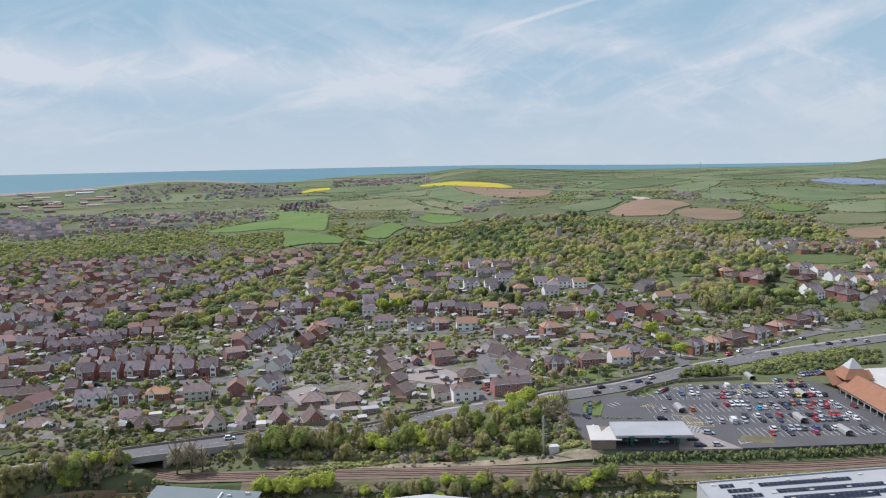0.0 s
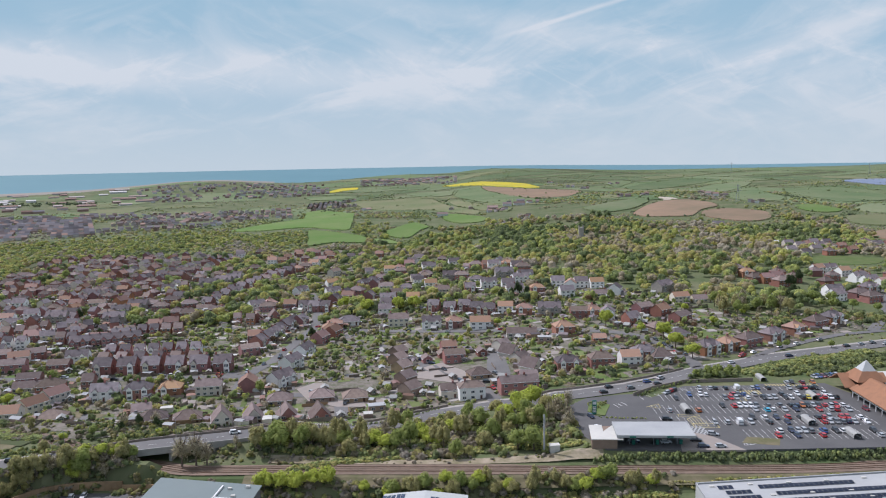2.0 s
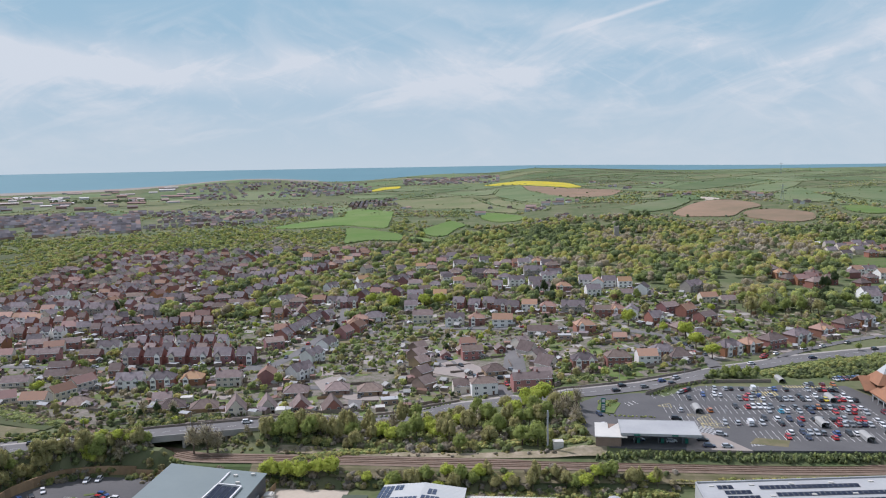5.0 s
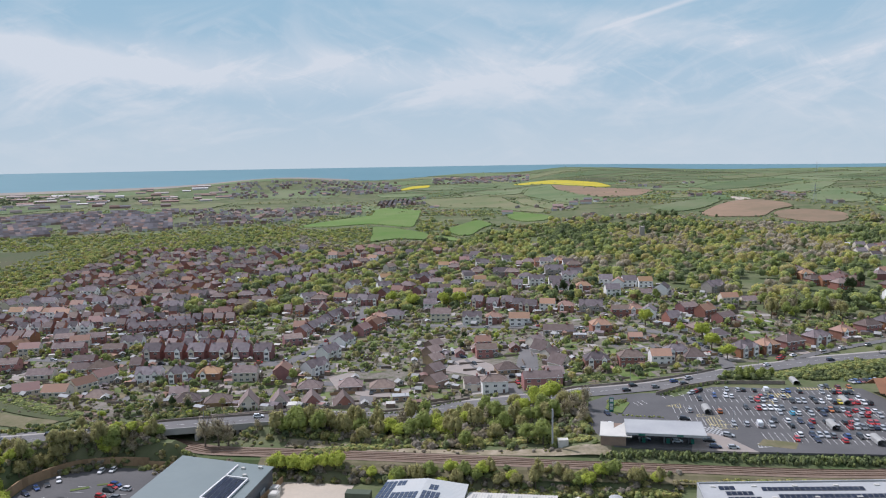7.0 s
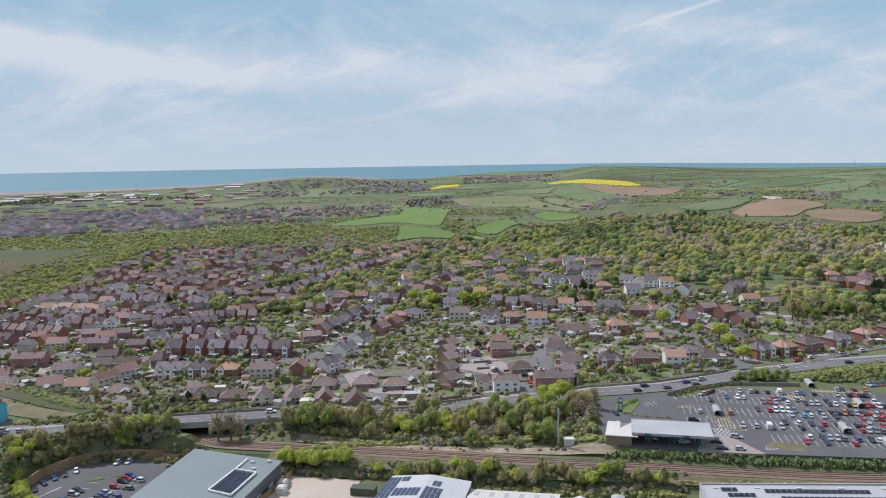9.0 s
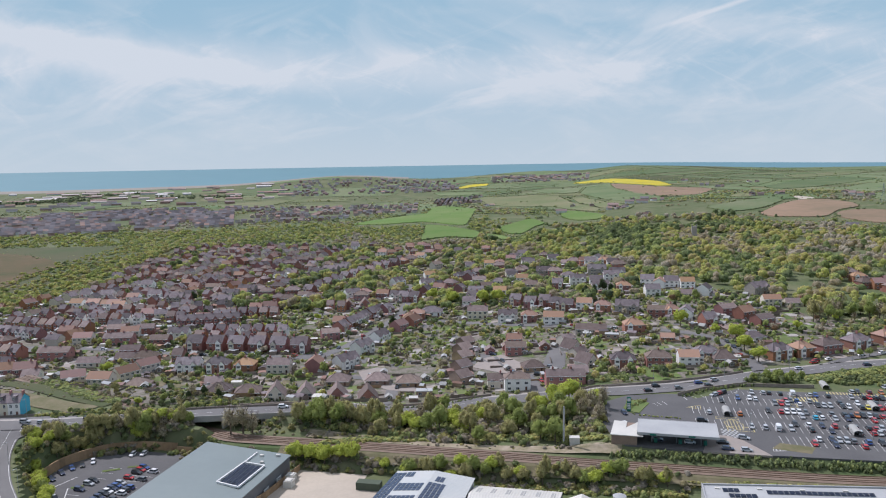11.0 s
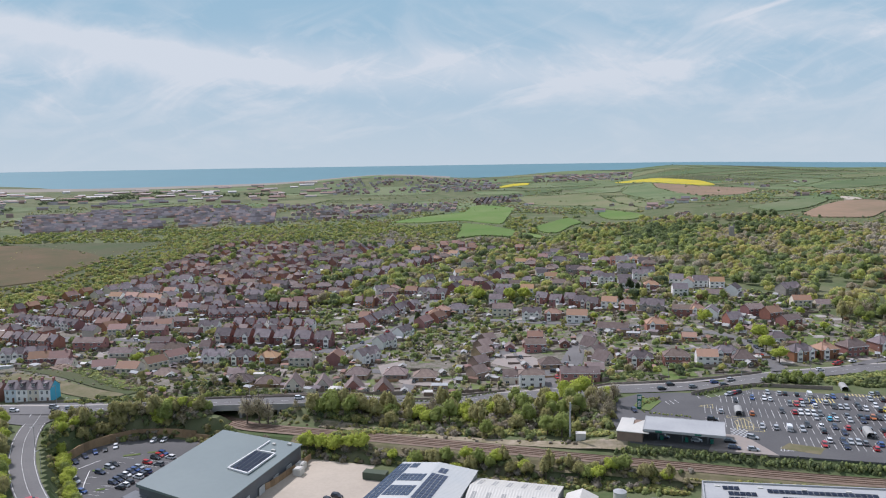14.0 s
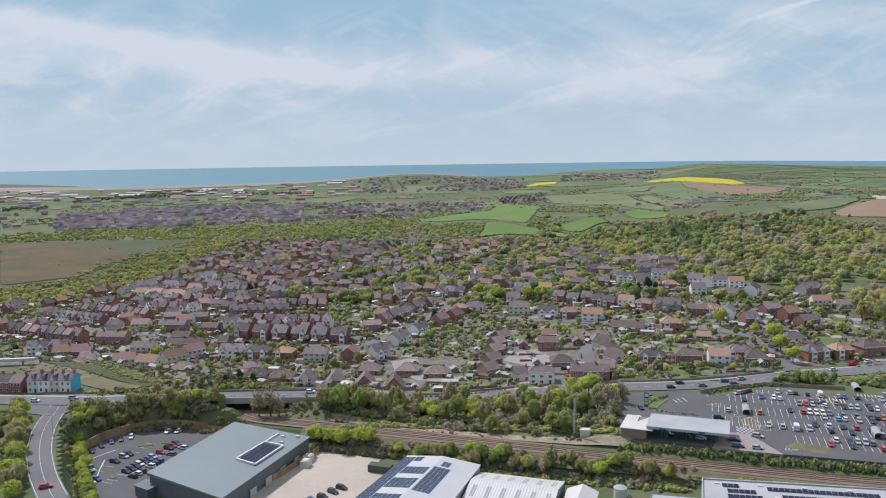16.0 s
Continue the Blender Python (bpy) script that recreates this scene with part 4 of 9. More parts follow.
def house_kind(key, label, w, d, e, h, roof="gable", wall="brick", top="slate", chimneys=(), bays=(), windows=2, porch=False, axis="x", simple=False, flat=None, name="house", category="house", band=None):
    """One kind of house about its base centre, its front along -y. bays: places of gabled bays on the front."""
    ob = empty(name, 0, -400, -80)
    bm = bmesh.new()
    if roof == "gable" and axis == "x":
        ring = lambda x: [(x, -d / 2, -1.6), (x, d / 2, -1.6), (x, d / 2, e), (x, 0, e + h), (x, -d / 2, e)]
        loft(bm, [ring(-w / 2), ring(w / 2)])
    elif roof == "gable":
        ring = lambda y: [(-w / 2, y, -1.6), (w / 2, y, -1.6), (w / 2, y, e), (0, y, e + h), (-w / 2, y, e)]
        loft(bm, [ring(-d / 2), ring(d / 2)])
    else:
        box(bm, -w / 2, w / 2, -d / 2, d / 2, -1.6, e)
    part("wall", bm, wall, ob)
    bm = bmesh.new()
    if roof == "gable":
        gable_roof(bm, w if axis == "x" else d, d if axis == "x" else w, e, h, axis=axis)
    elif roof == "hip":
        hip_roof(bm, w, d, e, h)
    else:
        box(bm, -w / 2 - 0.15, w / 2 + 0.15, -d / 2 - 0.15, d / 2 + 0.15, e, e + 0.25)
        box(bm, -w / 2 + 0.2, w / 2 - 0.2, -d / 2 + 0.2, d / 2 - 0.2, e + 0.25, e + 0.3)
    part("roof", bm, top, ob)
    if roof != "flat":
        bm = bmesh.new()
        across = axis == "x" or roof == "hip"
        run, deep = (w, d) if across else (d, w)
        q = -deep / 2 - (0.36 if roof == "gable" else 0.41)
        zb = e - 0.35 * h / (deep / 2) - 0.1 if roof == "gable" else e - 0.3
        if across:
            box(bm, -run / 2 - 0.2, run / 2 + 0.2, q - 0.08, q, zb, zb + 0.24)
        else:
            box(bm, q - 0.08, q, -run / 2 - 0.2, run / 2 + 0.2, zb, zb + 0.24)
        part("eaves_board", bm, "frame_white", ob)
    for bx in bays:
        bw, bd, bh = 2.7, 0.9, 1.5
        bm = bmesh.new()
        ring = lambda y: [(bx - bw / 2, y, -1.6), (bx + bw / 2, y, -1.6), (bx + bw / 2, y, e + 0.2), (bx, y, e + 0.2 + bh), (bx - bw / 2, y, e + 0.2)]
        loft(bm, [ring(-d / 2 - bd), ring(-d / 2 + 0.1)])
        bay = part("bay", bm, band or wall, ob)
        bm = bmesh.new()
        gable_roof(bm, bd + 2.6, bw, e + 0.2, bh, 0.25, 0.14, "y", bx, -d / 2 - bd / 2 + 1.3)
        part("bay_roof", bm, top, bay)
        for z in ((0.8, 3.5) if e > 4 else (0.8,)):
            bm = bmesh.new()
            make_window(bm, bx, z, 2.0, 1.45, -d / 2 - bd, -1, 2)
            part("window", bm, ["frame_white", "glass"], bay)
    for cx, cy in chimneys:
        bm = bmesh.new()
        zt = e + h + 1.0
        box(bm, cx - 0.45, cx + 0.45, cy - 0.35, cy + 0.35, e - 0.5, zt)
        box(bm, cx - 0.52, cx + 0.52, cy - 0.42, cy + 0.42, zt, zt + 0.15)
        stack = part("chimney", bm, "brick" if wall != "stone" else "stone", ob)
        if not simple:
            bm = bmesh.new()
            tube(bm, cx, cy, zt + 0.15, zt + 0.65, 0.16, 0.13, 7)
            part("chimney_pot", bm, "pot", stack)
    storeys = (0.8, 3.45) if e > 4 else (0.8,)
    if axis == "y" and h > 2.2:
        storeys = (0.8, e + 0.3)
    free = [x for x in (np.linspace(-w / 2, w / 2, windows * 2 + 1)[1::2]) if all(abs(x - b) > 2.0 for b in bays)]
    for side in (-1,) if simple else (-1, 1):
        for n, z in enumerate(storeys):
            for k, x in enumerate(free if side < 0 else np.linspace(-w / 2, w / 2, windows * 2 + 1)[1::2]):
                if axis == "y" and n and abs(x) > w / 4:
                    x *= 0.45
                if side < 0 and n == 0 and k == len(free) - 1 and not simple:
                    bm = bmesh.new()
                    box(bm, x - 0.5, x + 0.5, -d / 2 - 0.05, -d / 2 + 0.02, 0.05, 2.1)
                    box(bm, x - 0.6, x + 0.6, -d / 2 - 0.5, -d / 2 + 0.02, 2.2, 2.3)
                    part("door", bm, "door", ob)
                    continue
                bm = bmesh.new()
                make_window(bm, x, z, min(1.7, w / windows * 0.55), 1.25, side * d / 2, side)
                part("window", bm, ["frame_white", "glass"], ob)
    if not simple and e > 4:
        bm = bmesh.new()
        box(bm, w / 2 - 0.02, w / 2 + 0.05, -0.5, 0.4, 3.5, 4.6)
        part("window", bm, "glass", ob, "side window")
    if porch:
        bm = bmesh.new()
        box(bm, -w / 2 + 0.4, w / 2 - 0.4, d / 2 - 0.1, d / 2 + 2.6, -1.6, 2.5)
        ext = part("extension", bm, wall, ob)
        bm = bmesh.new()
        v = [bm.verts.new(p) for p in ((-w / 2 + 0.2, d / 2, 3.2), (w / 2 - 0.2, d / 2, 3.2), (w / 2 - 0.2, d / 2 + 2.8, 2.45), (-w / 2 + 0.2, d / 2 + 2.8, 2.45))]
        bm.faces.new(v)
        bmesh.ops.solidify(bm, geom=bm.faces[:], thickness=0.15)
        part("extension_roof", bm, top, ext)
    HOUSES[key] = (tagged(ob, label, category), [])


PLACED, MORE = [], {}
LIMIT = 285


def house(key, x, y, rot=0.0, s=1.0, sz=None, single=False):
    """Places a house; those past the number that one could count go into one joined mesh."""
    ob, used = HOUSES[key]
    m = pose(x, y, gz(x, y), 0, 0, rot) @ Matrix.Diagonal((s, s, sz or s, 1))
    PLACED.append((x, y))
    if (len(PLACED) > LIMIT or y > 690) and not single:
        MORE.setdefault(key, []).append(m)
        return
    if not used:
        ob.matrix_basis = m
    else:
        c = copy_thing(ob, m)
        c.matrix_basis = m
    used.append(1)


def join_houses():
    vs, fs, mi, mats, base = [], [], [], [], 0
    for key, places in MORE.items():
        v0, f0, i0 = [], [], []
        for o in HOUSES[key][0].children_recursive:
            me = o.data
            me.calc_loop_triangles()
            a, t, k = np.zeros(len(me.vertices) * 3), np.zeros(len(me.loop_triangles) * 3, np.int32), np.zeros(len(me.loop_triangles), np.int32)
            me.vertices.foreach_get("co", a)
            me.loop_triangles.foreach_get("vertices", t)
            me.loop_triangles.foreach_get("material_index", k)
            names = [m.name for m in me.materials]
            mats += [n for n in names if n not in mats]
            f0.append(t.reshape(-1, 3) + sum(len(q) for q in v0))
            v0.append(a.reshape(-1, 3))
            i0.append(np.array([mats.index(n) for n in names])[k])
        v0, f0, i0 = np.concatenate(v0), np.concatenate(f0), np.concatenate(i0)
        for m in places:
            r = np.array(m)
            vs.append(v0 @ r[:3, :3].T + r[:3, 3])
            fs.append(f0 + base)
            mi.append(i0)
            base += len(v0)
    return tagged(raw("hill_houses", np.concatenate(vs), np.concatenate(fs), mats, None, None, np.concatenate(mi)), "crowded brick and rendered houses up the hill", "houses", kind="stuff")


house_kind("white_hall", "white-rendered two-storey house with a brown hipped roof", 12.5, 8, 6.3, 2.4, "hip", "render_white", "tile_brown", ((-3, 0),), windows=3)
house_kind("cream_ext", "cream-rendered house joined to the white house", 9, 8.5, 4.2, 2.6, "gable", "render_cream", "tile_brown", ((2, 0),), windows=2)
house_kind("brick_long", "long red-brick house with a brown tiled roof", 19, 8.5, 5.6, 2.4, "gable", "brick", "tile_brown", ((-6, 0), (3, 0)), windows=4)
house_kind("bungalow_hip", "tan brick bungalow with a brown hipped roof", 12, 10, 2.7, 3.2, "hip", "brick_tan", "tile_brown", windows=3)
house_kind("bungalow", "brick bungalow with a brown gabled roof", 12, 9.5, 2.8, 3.0, "gable", "brick_tan", "tile_brown", windows=3)
house_kind("step_house", "small tan house in a stepped row", 8.6, 9.0, 3.9, 2.8, "gable", "brick_tan", "tile_brown", windows=2)
house_kind("bungalow_cream", "cream bungalow with a low brown roof", 14, 9, 2.7, 2.6, "gable", "render_cream", "tile_brown", ((4, 0),), windows=4)
house_kind("bungalow_white", "white bungalow with a grey hipped roof", 12, 9.5, 2.7, 2.8, "hip", "render_white", "slate", windows=3)
house_kind("chalet_white", "white chalet house with a steep grey gable to the road", 8.5, 11, 2.5, 5.0, "gable", "render_cream", "tile_brown", windows=2, axis="y")
house_kind("chalet_red", "red-brick chalet house with a steep gable", 9.5, 11, 2.6, 5.2, "gable", "brick", "tile_brown", windows=2, axis="y")
house_kind("semi_hip", "red-brick pair of houses with a hipped slate roof", 13.5, 9, 5.4, 3.2, "hip", "brick_orange", "slate", ((0, 0),), (-3.6, 3.6), windows=3, porch=True, band="render_white")
house_kind("semi_brown", "brick pair of houses with a brown hipped roof", 13.5, 9, 5.4, 3.2, "hip", "brick", "tile_brown", ((0, 0),), windows=4, porch=True)
house_kind("semi_orange", "brick house with an orange tiled hipped roof", 11, 9, 5.3, 3.0, "hip", "brick_orange", "tile_orange", ((0, 0),), (-2.6,), windows=2, band="render_white")
house_kind("semi_white", "white-rendered pair of houses with a slate roof", 13.5, 9, 5.4, 3.2, "gable", "render_white", "slate", ((0, 0),), (-3.8, 3.8), windows=3, porch=True)
house_kind("semi_cream", "cream pair of houses with a brown gabled roof", 13, 8.5, 5.3, 2.9, "gable", "render_cream", "tile_brown", ((-5, 0), (5, 0)), windows=4)
house_kind("villa_red", "red-brick house with gabled bays and a slate roof", 9, 9.5, 5.6, 3.4, "gable", "brick", "slate", ((3.6, 0),), (-2.2,), windows=2, porch=True, band="render_cream")
house_kind("villa_red_end", "red-brick gabled house with white-painted bays", 9, 9.5, 5.6, 3.4, "gable", "brick", "slate", ((-3.6, 0),), (2.2,), windows=2, band="render_white")
house_kind("terrace", "red-brick terraced house with a slate roof", 6.2, 9, 5.5, 3.2, "gable", "brick", "slate", ((2.9, 0),), (-1.2,), windows=2, simple=True)
house_kind("terrace_brown", "brick terraced house with a brown tiled roof", 6.2, 9, 5.4, 3.0, "gable", "brick_orange", "tile_brown", ((2.9, 0),), windows=2, simple=True)
house_kind("terrace_white", "white-rendered terraced house with a slate roof", 6.2, 8.5, 5.5, 3.0, "gable", "render_white", "slate", ((2.9, 0),), (-1.0,), windows=2, simple=True)
house_kind("red_block", "red-brick house with a red tiled roof", 11, 9, 5.4, 3.2, "gable", "brick", "tile_red", ((3, 0),), windows=3)
house_kind("flats", "cream-fronted brick house with a red-brown tiled roof", 12, 9, 5.4, 2.8, "gable", "render_cream", "tile_red", windows=4)
house_kind("pink_house", "white house with a pinkish-red tiled roof", 11, 9, 5.4, 3.0, "gable", "render_white", "tile_orange", windows=3)
house_kind("grey_house", "pale house with a blue-grey slate roof", 11, 9.5, 5.4, 3.4, "gable", "render_white", "slate", windows=3)
house_kind("stone_villa", "grey stone villa with a large slate roof", 16, 10, 5.8, 3.6, "gable", "stone", "slate", ((-5, 0), (4, 0)), (-4.5, 4.5), windows=4)
house_kind("brown_block", "brown brick house with a shallow tiled roof", 12, 9.5, 5.4, 2.2, "gable", "brick", "tile_brown", windows=3)
house_kind("garage", "small brick garage with a pitched roof", 4.5, 6, 2.3, 1.5, "gable", "brick", "tile_brown", windows=1, axis="y", simple=True, name="garage", category="garage")
house_kind("garage_orange", "small garage with an orange tiled roof", 8, 6, 2.4, 2.0, "gable", "brick_orange", "tile_orange", windows=2, simple=True, name="garage", category="garage")
house_kind("flat_ext", "low flat-roofed outbuilding with pale felt", 8, 5, 2.6, 0.3, "flat", "brick_tan", "flat_roof", windows=2, simple=True, name="outbuilding", category="outbuilding")
house_kind("shed", "small wooden garden shed", 2.6, 3.2, 1.9, 0.8, "gable", "garden_fence", "skylight", windows=1, axis="y", simple=True, name="shed", category="shed")
house_kind("far_semi", "brick house with a slate roof on the hill", 10, 8.5, 5.2, 3.0, "hip", "brick", "tile_brown", ((0, 0),), windows=2, simple=True)
house_kind("far_white", "pale rendered house on the hill", 10, 8.5, 5.2, 3.0, "gable", "render_cream", "slate", ((3, 0),), windows=2, simple=True)
house_kind("far_red", "brick house with a red tiled roof on the hill", 10.5, 8.5, 5.2, 3.0, "gable", "brick_orange", "tile_red", ((3, 0),), windows=2, simple=True)

# ---- the streets near the main road ----
PAVED = set()
for pts, w in (
    ([(22, 349), (18, 362), (11, 383), (-3, 408), (-10, 428)], 7),
    ([(-3, 408), (-16, 418), (-20, 436)], 6),
    ([(14, 384), (28, 390), (26, 428)], 5),
    ([(126, 386), (127, 406), (121, 432), (116, 455), (106, 470), (70, 487), (20, 500), (-50, 532), (-110, 556)], 7),
    ([(-50, 320), (-52, 348), (-56, 366), (-72, 378), (-84, 378)], 6.5),
    ([(-330, 408), (-276, 414), (-221, 411), (-178, 411), (-140, 414), (-118, 416)], 7),
    ([(-113, 382), (-118, 416), (-114, 450), (-112, 500), (-108, 556), (-120, 640), (-140, 700)], 7),
    ([(-300, 340), (-310, 410), (-305, 470), (-290, 540), (-250, 600), (-232, 660), (-229, 720), (-226, 760), (-212, 830), (-200, 890), (-190, 960), (-184, 1030)], 7),
    ([(-380, 456), (-305, 470), (-240, 462), (-180, 462)], 6.5),
    ([(-360, 520), (-360, 640), (-330, 800), (-300, 940)], 6.5),
    ([(150, 398), (175, 424), (205, 446), (232, 462), (262, 470)], 5),
    ([(255, 470), (290, 520), (330, 600)], 6.5),
):
    for p in ribbon("road", pts, w, "road", 0.3, "narrow grey residential street")[1]:
        PAVED.update((int(p.x // 3) + a, int(p.y // 3) + b) for a in (-1, 0, 1) for b in (-1, 0, 1))


def on_street(x, y):
    return (int(x // 3), int(y // 3)) in PAVED



for pts, mat in (([(-21.2, 402.9), (-20.1, 421.9), (-8.8, 431.9), (3.5, 412.6), (13.1, 393.3), (3.0, 385.5)], "brickpave"), ([(17.5, 404.1), (18.3, 450.2), (25.7, 450.7), (29.8, 401.8), (24.0, 395.8)], "road"), ([(-82.8, 388.1), (-73.0, 404.6), (-57.0, 367.5), (-44.8, 366.3), (-41.2, 356.4), (-56.0, 358.0), (-71.7, 366.5)], "brickpave")):
    area("paving", pts, mat, 0.34, "block-paved yard and drives among the houses", "paving")
    for x in range(int(min(p[0] for p in pts)), int(max(p[0] for p in pts)), 3):
        for y in range(int(min(p[1] for p in pts)), int(max(p[1] for p in pts)), 3):
            PAVED.add((x // 3, y // 3))
# the ground of the gardens
gard = [(-300, 300), (-350, 345), (-478, 472), (-470, 505), (-450, 535), (-440, 613), (-482, 748), (-525, 920), (-500, 985), (-386, 1000), (-331, 1005), (-170, 1060), (-60, 905), (55, 725), (110, 645), (170, 575), (180, 520), (250, 520), (262, 480), (200, 445), (128, 400), (80, 372), (20, 356), (-56, 325), (-120, 302), (-190, 310)]


def inside(x, y, poly):
    c = False
    for (x0, y0), (x1, y1) in zip(poly, poly[1:] + poly[:1]):
        if (y0 > y) != (y1 > y) and x < (x1 - x0) * (y - y0) / (y1 - y0) + x0:
            c = not c
    return c


gx, gy = np.arange(-540, 270, 6.0), np.arange(298, 1064, 6.0)
idx, gv, gf = {}, [], []
for x in gx:
    for y in gy:
        if not inside(x + 3, y + 3, gard):
            continue
        q = []
        for p in ((x, y), (x + 6, y), (x + 6, y + 6), (x, y + 6)):
            if p not in idx:
                idx[p] = len(gv)
                gv.append((p[0], p[1], gz(*p) + 0.14))
            q.append(idx[p])
        gf.append(q)
tagged(raw("garden_ground", gv, gf, "garden"), "patchwork of garden soil, rough lawn and gravel", "garden", kind="structure")

# ---- houses by the main road and the close ----
house("white_hall", 9, 361, 12)
house("cream_ext", -2, 366, 12)
house("brick_long", 32, 366, 12)
house("bungalow_hip", 13, 396, 18, 0.95)
house("flat_ext", 23, 379, 14)
house("garage", 38, 381, 100, 1.5)
for x, y in ((-36, 459), (-34, 440), (-30, 419), (-26, 396), (-22, 375)):
    house("step_house", x, y, 52)
house("brown_block", -1, 433, 12)
house("red_block", -5, 457, 14, 0.85)
for x, y in ((-17, 437), (15, 442), (-8, 446)):
    house("garage", x, y, 14, 1.2)
for k, (x, y) in enumerate(((27, 451), (31, 435), (36, 418), (41, 402))):
    house("chalet_white" if k % 2 else "cream_ext", x, y, 48, 0.95)
house("semi_cream", -44, 548, 6, 1.15)
house("semi_white", -19, 530, 5)
house("semi_orange", -3, 523, 4)
house("pink_house", 15, 512, 2, 1.25, 1.0)
house("bungalow_cream", 41, 481, 0, 1.35, 1.0)
house("flat_ext", 54, 463, 0)
house("semi_orange", 67, 476, 10, 1.1)
for key, x, y, r in (("villa_red", -20, 586, -8), ("villa_red_end", -7, 571, -8), ("villa_red", 4, 572, -8), ("villa_red_end", 13, 559, -8), ("villa_red", 22, 549, -6), ("pink_house", 34, 551, -4), ("semi_orange", 47, 540, -4), ("stone_villa", 64, 533, -4)):
    house(key, x, y, r)
house("bungalow_white", -83, 564, 10, 1.3)
house("semi_orange", -92, 532, 100, 1.1)
# along the main road towards the hill
for key, x, y in (("semi_hip", 60, 397), ("semi_brown", 78, 400), ("pink_house", 93, 401), ("semi_hip", 103, 411)):
    house(key, x, y, 7, 0.95)
house("bungalow_hip", 111, 407, 10, 0.95, 1.2)
house("garage_orange", 86, 455, 4)
for k, (x, y) in enumerate(((140, 421), (153, 428), (168, 437), (186, 449), (205, 464), (225, 480), (240, 492))):
    house(("semi_hip", "semi_orange", "semi_brown")[k % 3], x, y, 31)
for key, x, y, r in (("brown_block", 83, 520, 0), ("semi_orange", 92, 521, 20), ("grey_house", 101, 513, 80), ("villa_red_end", 113, 494, 25), ("brown_block", 128, 528, 30), ("red_block", 138, 518, 40), ("brown_block", 146, 499, 35),
                     ("bungalow_hip", 127, 479, 20), ("bungalow_white", 134, 461, 25), ("grey_house", 81, 634, 0), ("pink_house", 90, 620, 80), ("grey_house", 99, 626, 5), ("pink_house", 111, 622, 5), ("grey_house", 83, 591, 10), ("bungalow_cream", 108, 587, 5),
                     ("grey_house", 121, 594, 70), ("stone_villa", 160, 602, 40), ("flats", 162, 560, 10), ("bungalow_cream", 178, 563, 10)):
    house(key, x, y, r)
for key, x, y, r in (("semi_white", 281, 579, 15), ("semi_brown", 294, 566, 20), ("stone_villa", 304, 532, 40), ("semi_cream", 322, 556, 25), ("semi_orange", 333, 585, 20), ("semi_hip", 312, 588, 20), ("stone_villa", 330, 520, 35), ("red_block", 262, 640, 10), ("semi_white", 350, 612, 10), ("semi_orange", 246, 662, 8), ("semi_brown", 352, 570, 25)):
    house(key, x, y, r)
# chalets and bungalows above the road
for key, x, y, r in (("chalet_white", -100, 320, 20), ("chalet_white", -88, 327, 20), ("chalet_red", -74, 332, 20), ("chalet_red", -60, 336, 20), ("bungalow_hip", -86, 366, 10), ("bungalow_hip", -66, 371, 12), ("bungalow_hip", -49, 369, 14), ("flat_ext", -36, 352, 14),
                     ("bungalow_hip", -117, 325, 20), ("bungalow_hip", -133, 326, 25), ("cream_ext", -147, 346, 20), ("semi_white", -178, 374, 12), ("semi_hip", -162, 377, 12), ("semi_orange", -146, 379, 10), ("semi_cream", -127, 382, 10), ("red_block", -108, 387, 100),
                     ("semi_white", -93, 397, 60), ("semi_white", -97, 437, 70), ("semi_white", -97, 473, 75), ("brown_block", -134, 478, 30), ("red_block", -94, 509, 70), ("red_block", -88, 525, 70)):
    house(key, x, y, r)
for k, x in enumerate((-203, -189.5, -176, -162.5, -149, -135.5)):
    house(("villa_red", "villa_red_end")[k % 2], x, 428 + 0.1 * (x + 170), 8, 1.12)
for k, y in enumerate((500, 512, 524, 536, 548, 560)):
    house(("villa_red", "villa_red_end", "semi_white")[k % 3], -134 + (y - 500) * 0.12, y, 78)
# the flats, halls and rows beyond the junction
for key, x, y, r in (("flats", -223, 336, 35), ("flats", -204, 333, 10), ("flats", -204, 353, 65), ("flats", -202, 369, 65), ("red_block", -276, 346, 30), ("red_block", -265, 350, 30), ("cream_ext", -253, 341, 20), ("bungalow_hip", -186, 338, 10),
                     ("bungalow_cream", -244, 377, 15), ("bungalow_cream", -228, 390, 15), ("brown_block", -232, 399, 15), ("brick_long", -275, 386, 15), ("flats", -288, 428, 20), ("brick_long", -264, 432, 15), ("brown_block", -290, 466, 20), ("brown_block", -234, 433, 10),
                     ("semi_brown", -212, 384, 15), ("terrace_brown", -196, 393, 12)):
    house(key, x, y, r)
for x0, y0, x1, y1, n, keys in ((-302, 349, -284, 357, 4, "terrace_white terrace"), (-360, 388, -300, 384, 9, "terrace terrace_brown"), (-385, 445, -330, 436, 9, "terrace terrace_white"), (-388, 478, -318, 470, 10, "terrace_brown terrace"), (-345, 500, -300, 506, 6, "terrace_white terrace_brown"),
                                (-262, 503, -226, 519, 7, "terrace"), (-246, 535, -206, 545, 6, "terrace_brown terrace"), (-222, 474, -170, 482, 7, "terrace terrace_white"), (-215, 450, -160, 452, 6, "terrace_brown terrace")):
    ks = keys.split()
    for k in range(n):
        t = k / (n - 1)
        house(ks[k // 2 % len(ks)], x0 + (x1 - x0) * t, y0 + (y1 - y0) * t, math.degrees(math.atan2(y1 - y0, x1 - x0)), 1.0)

# ---- rows up the hill ----
rng = random.Random(3)


def clear(x, y, d):
    return all((x - a) ** 2 + (y - b) ** 2 > d * d for a, b in PLACED)


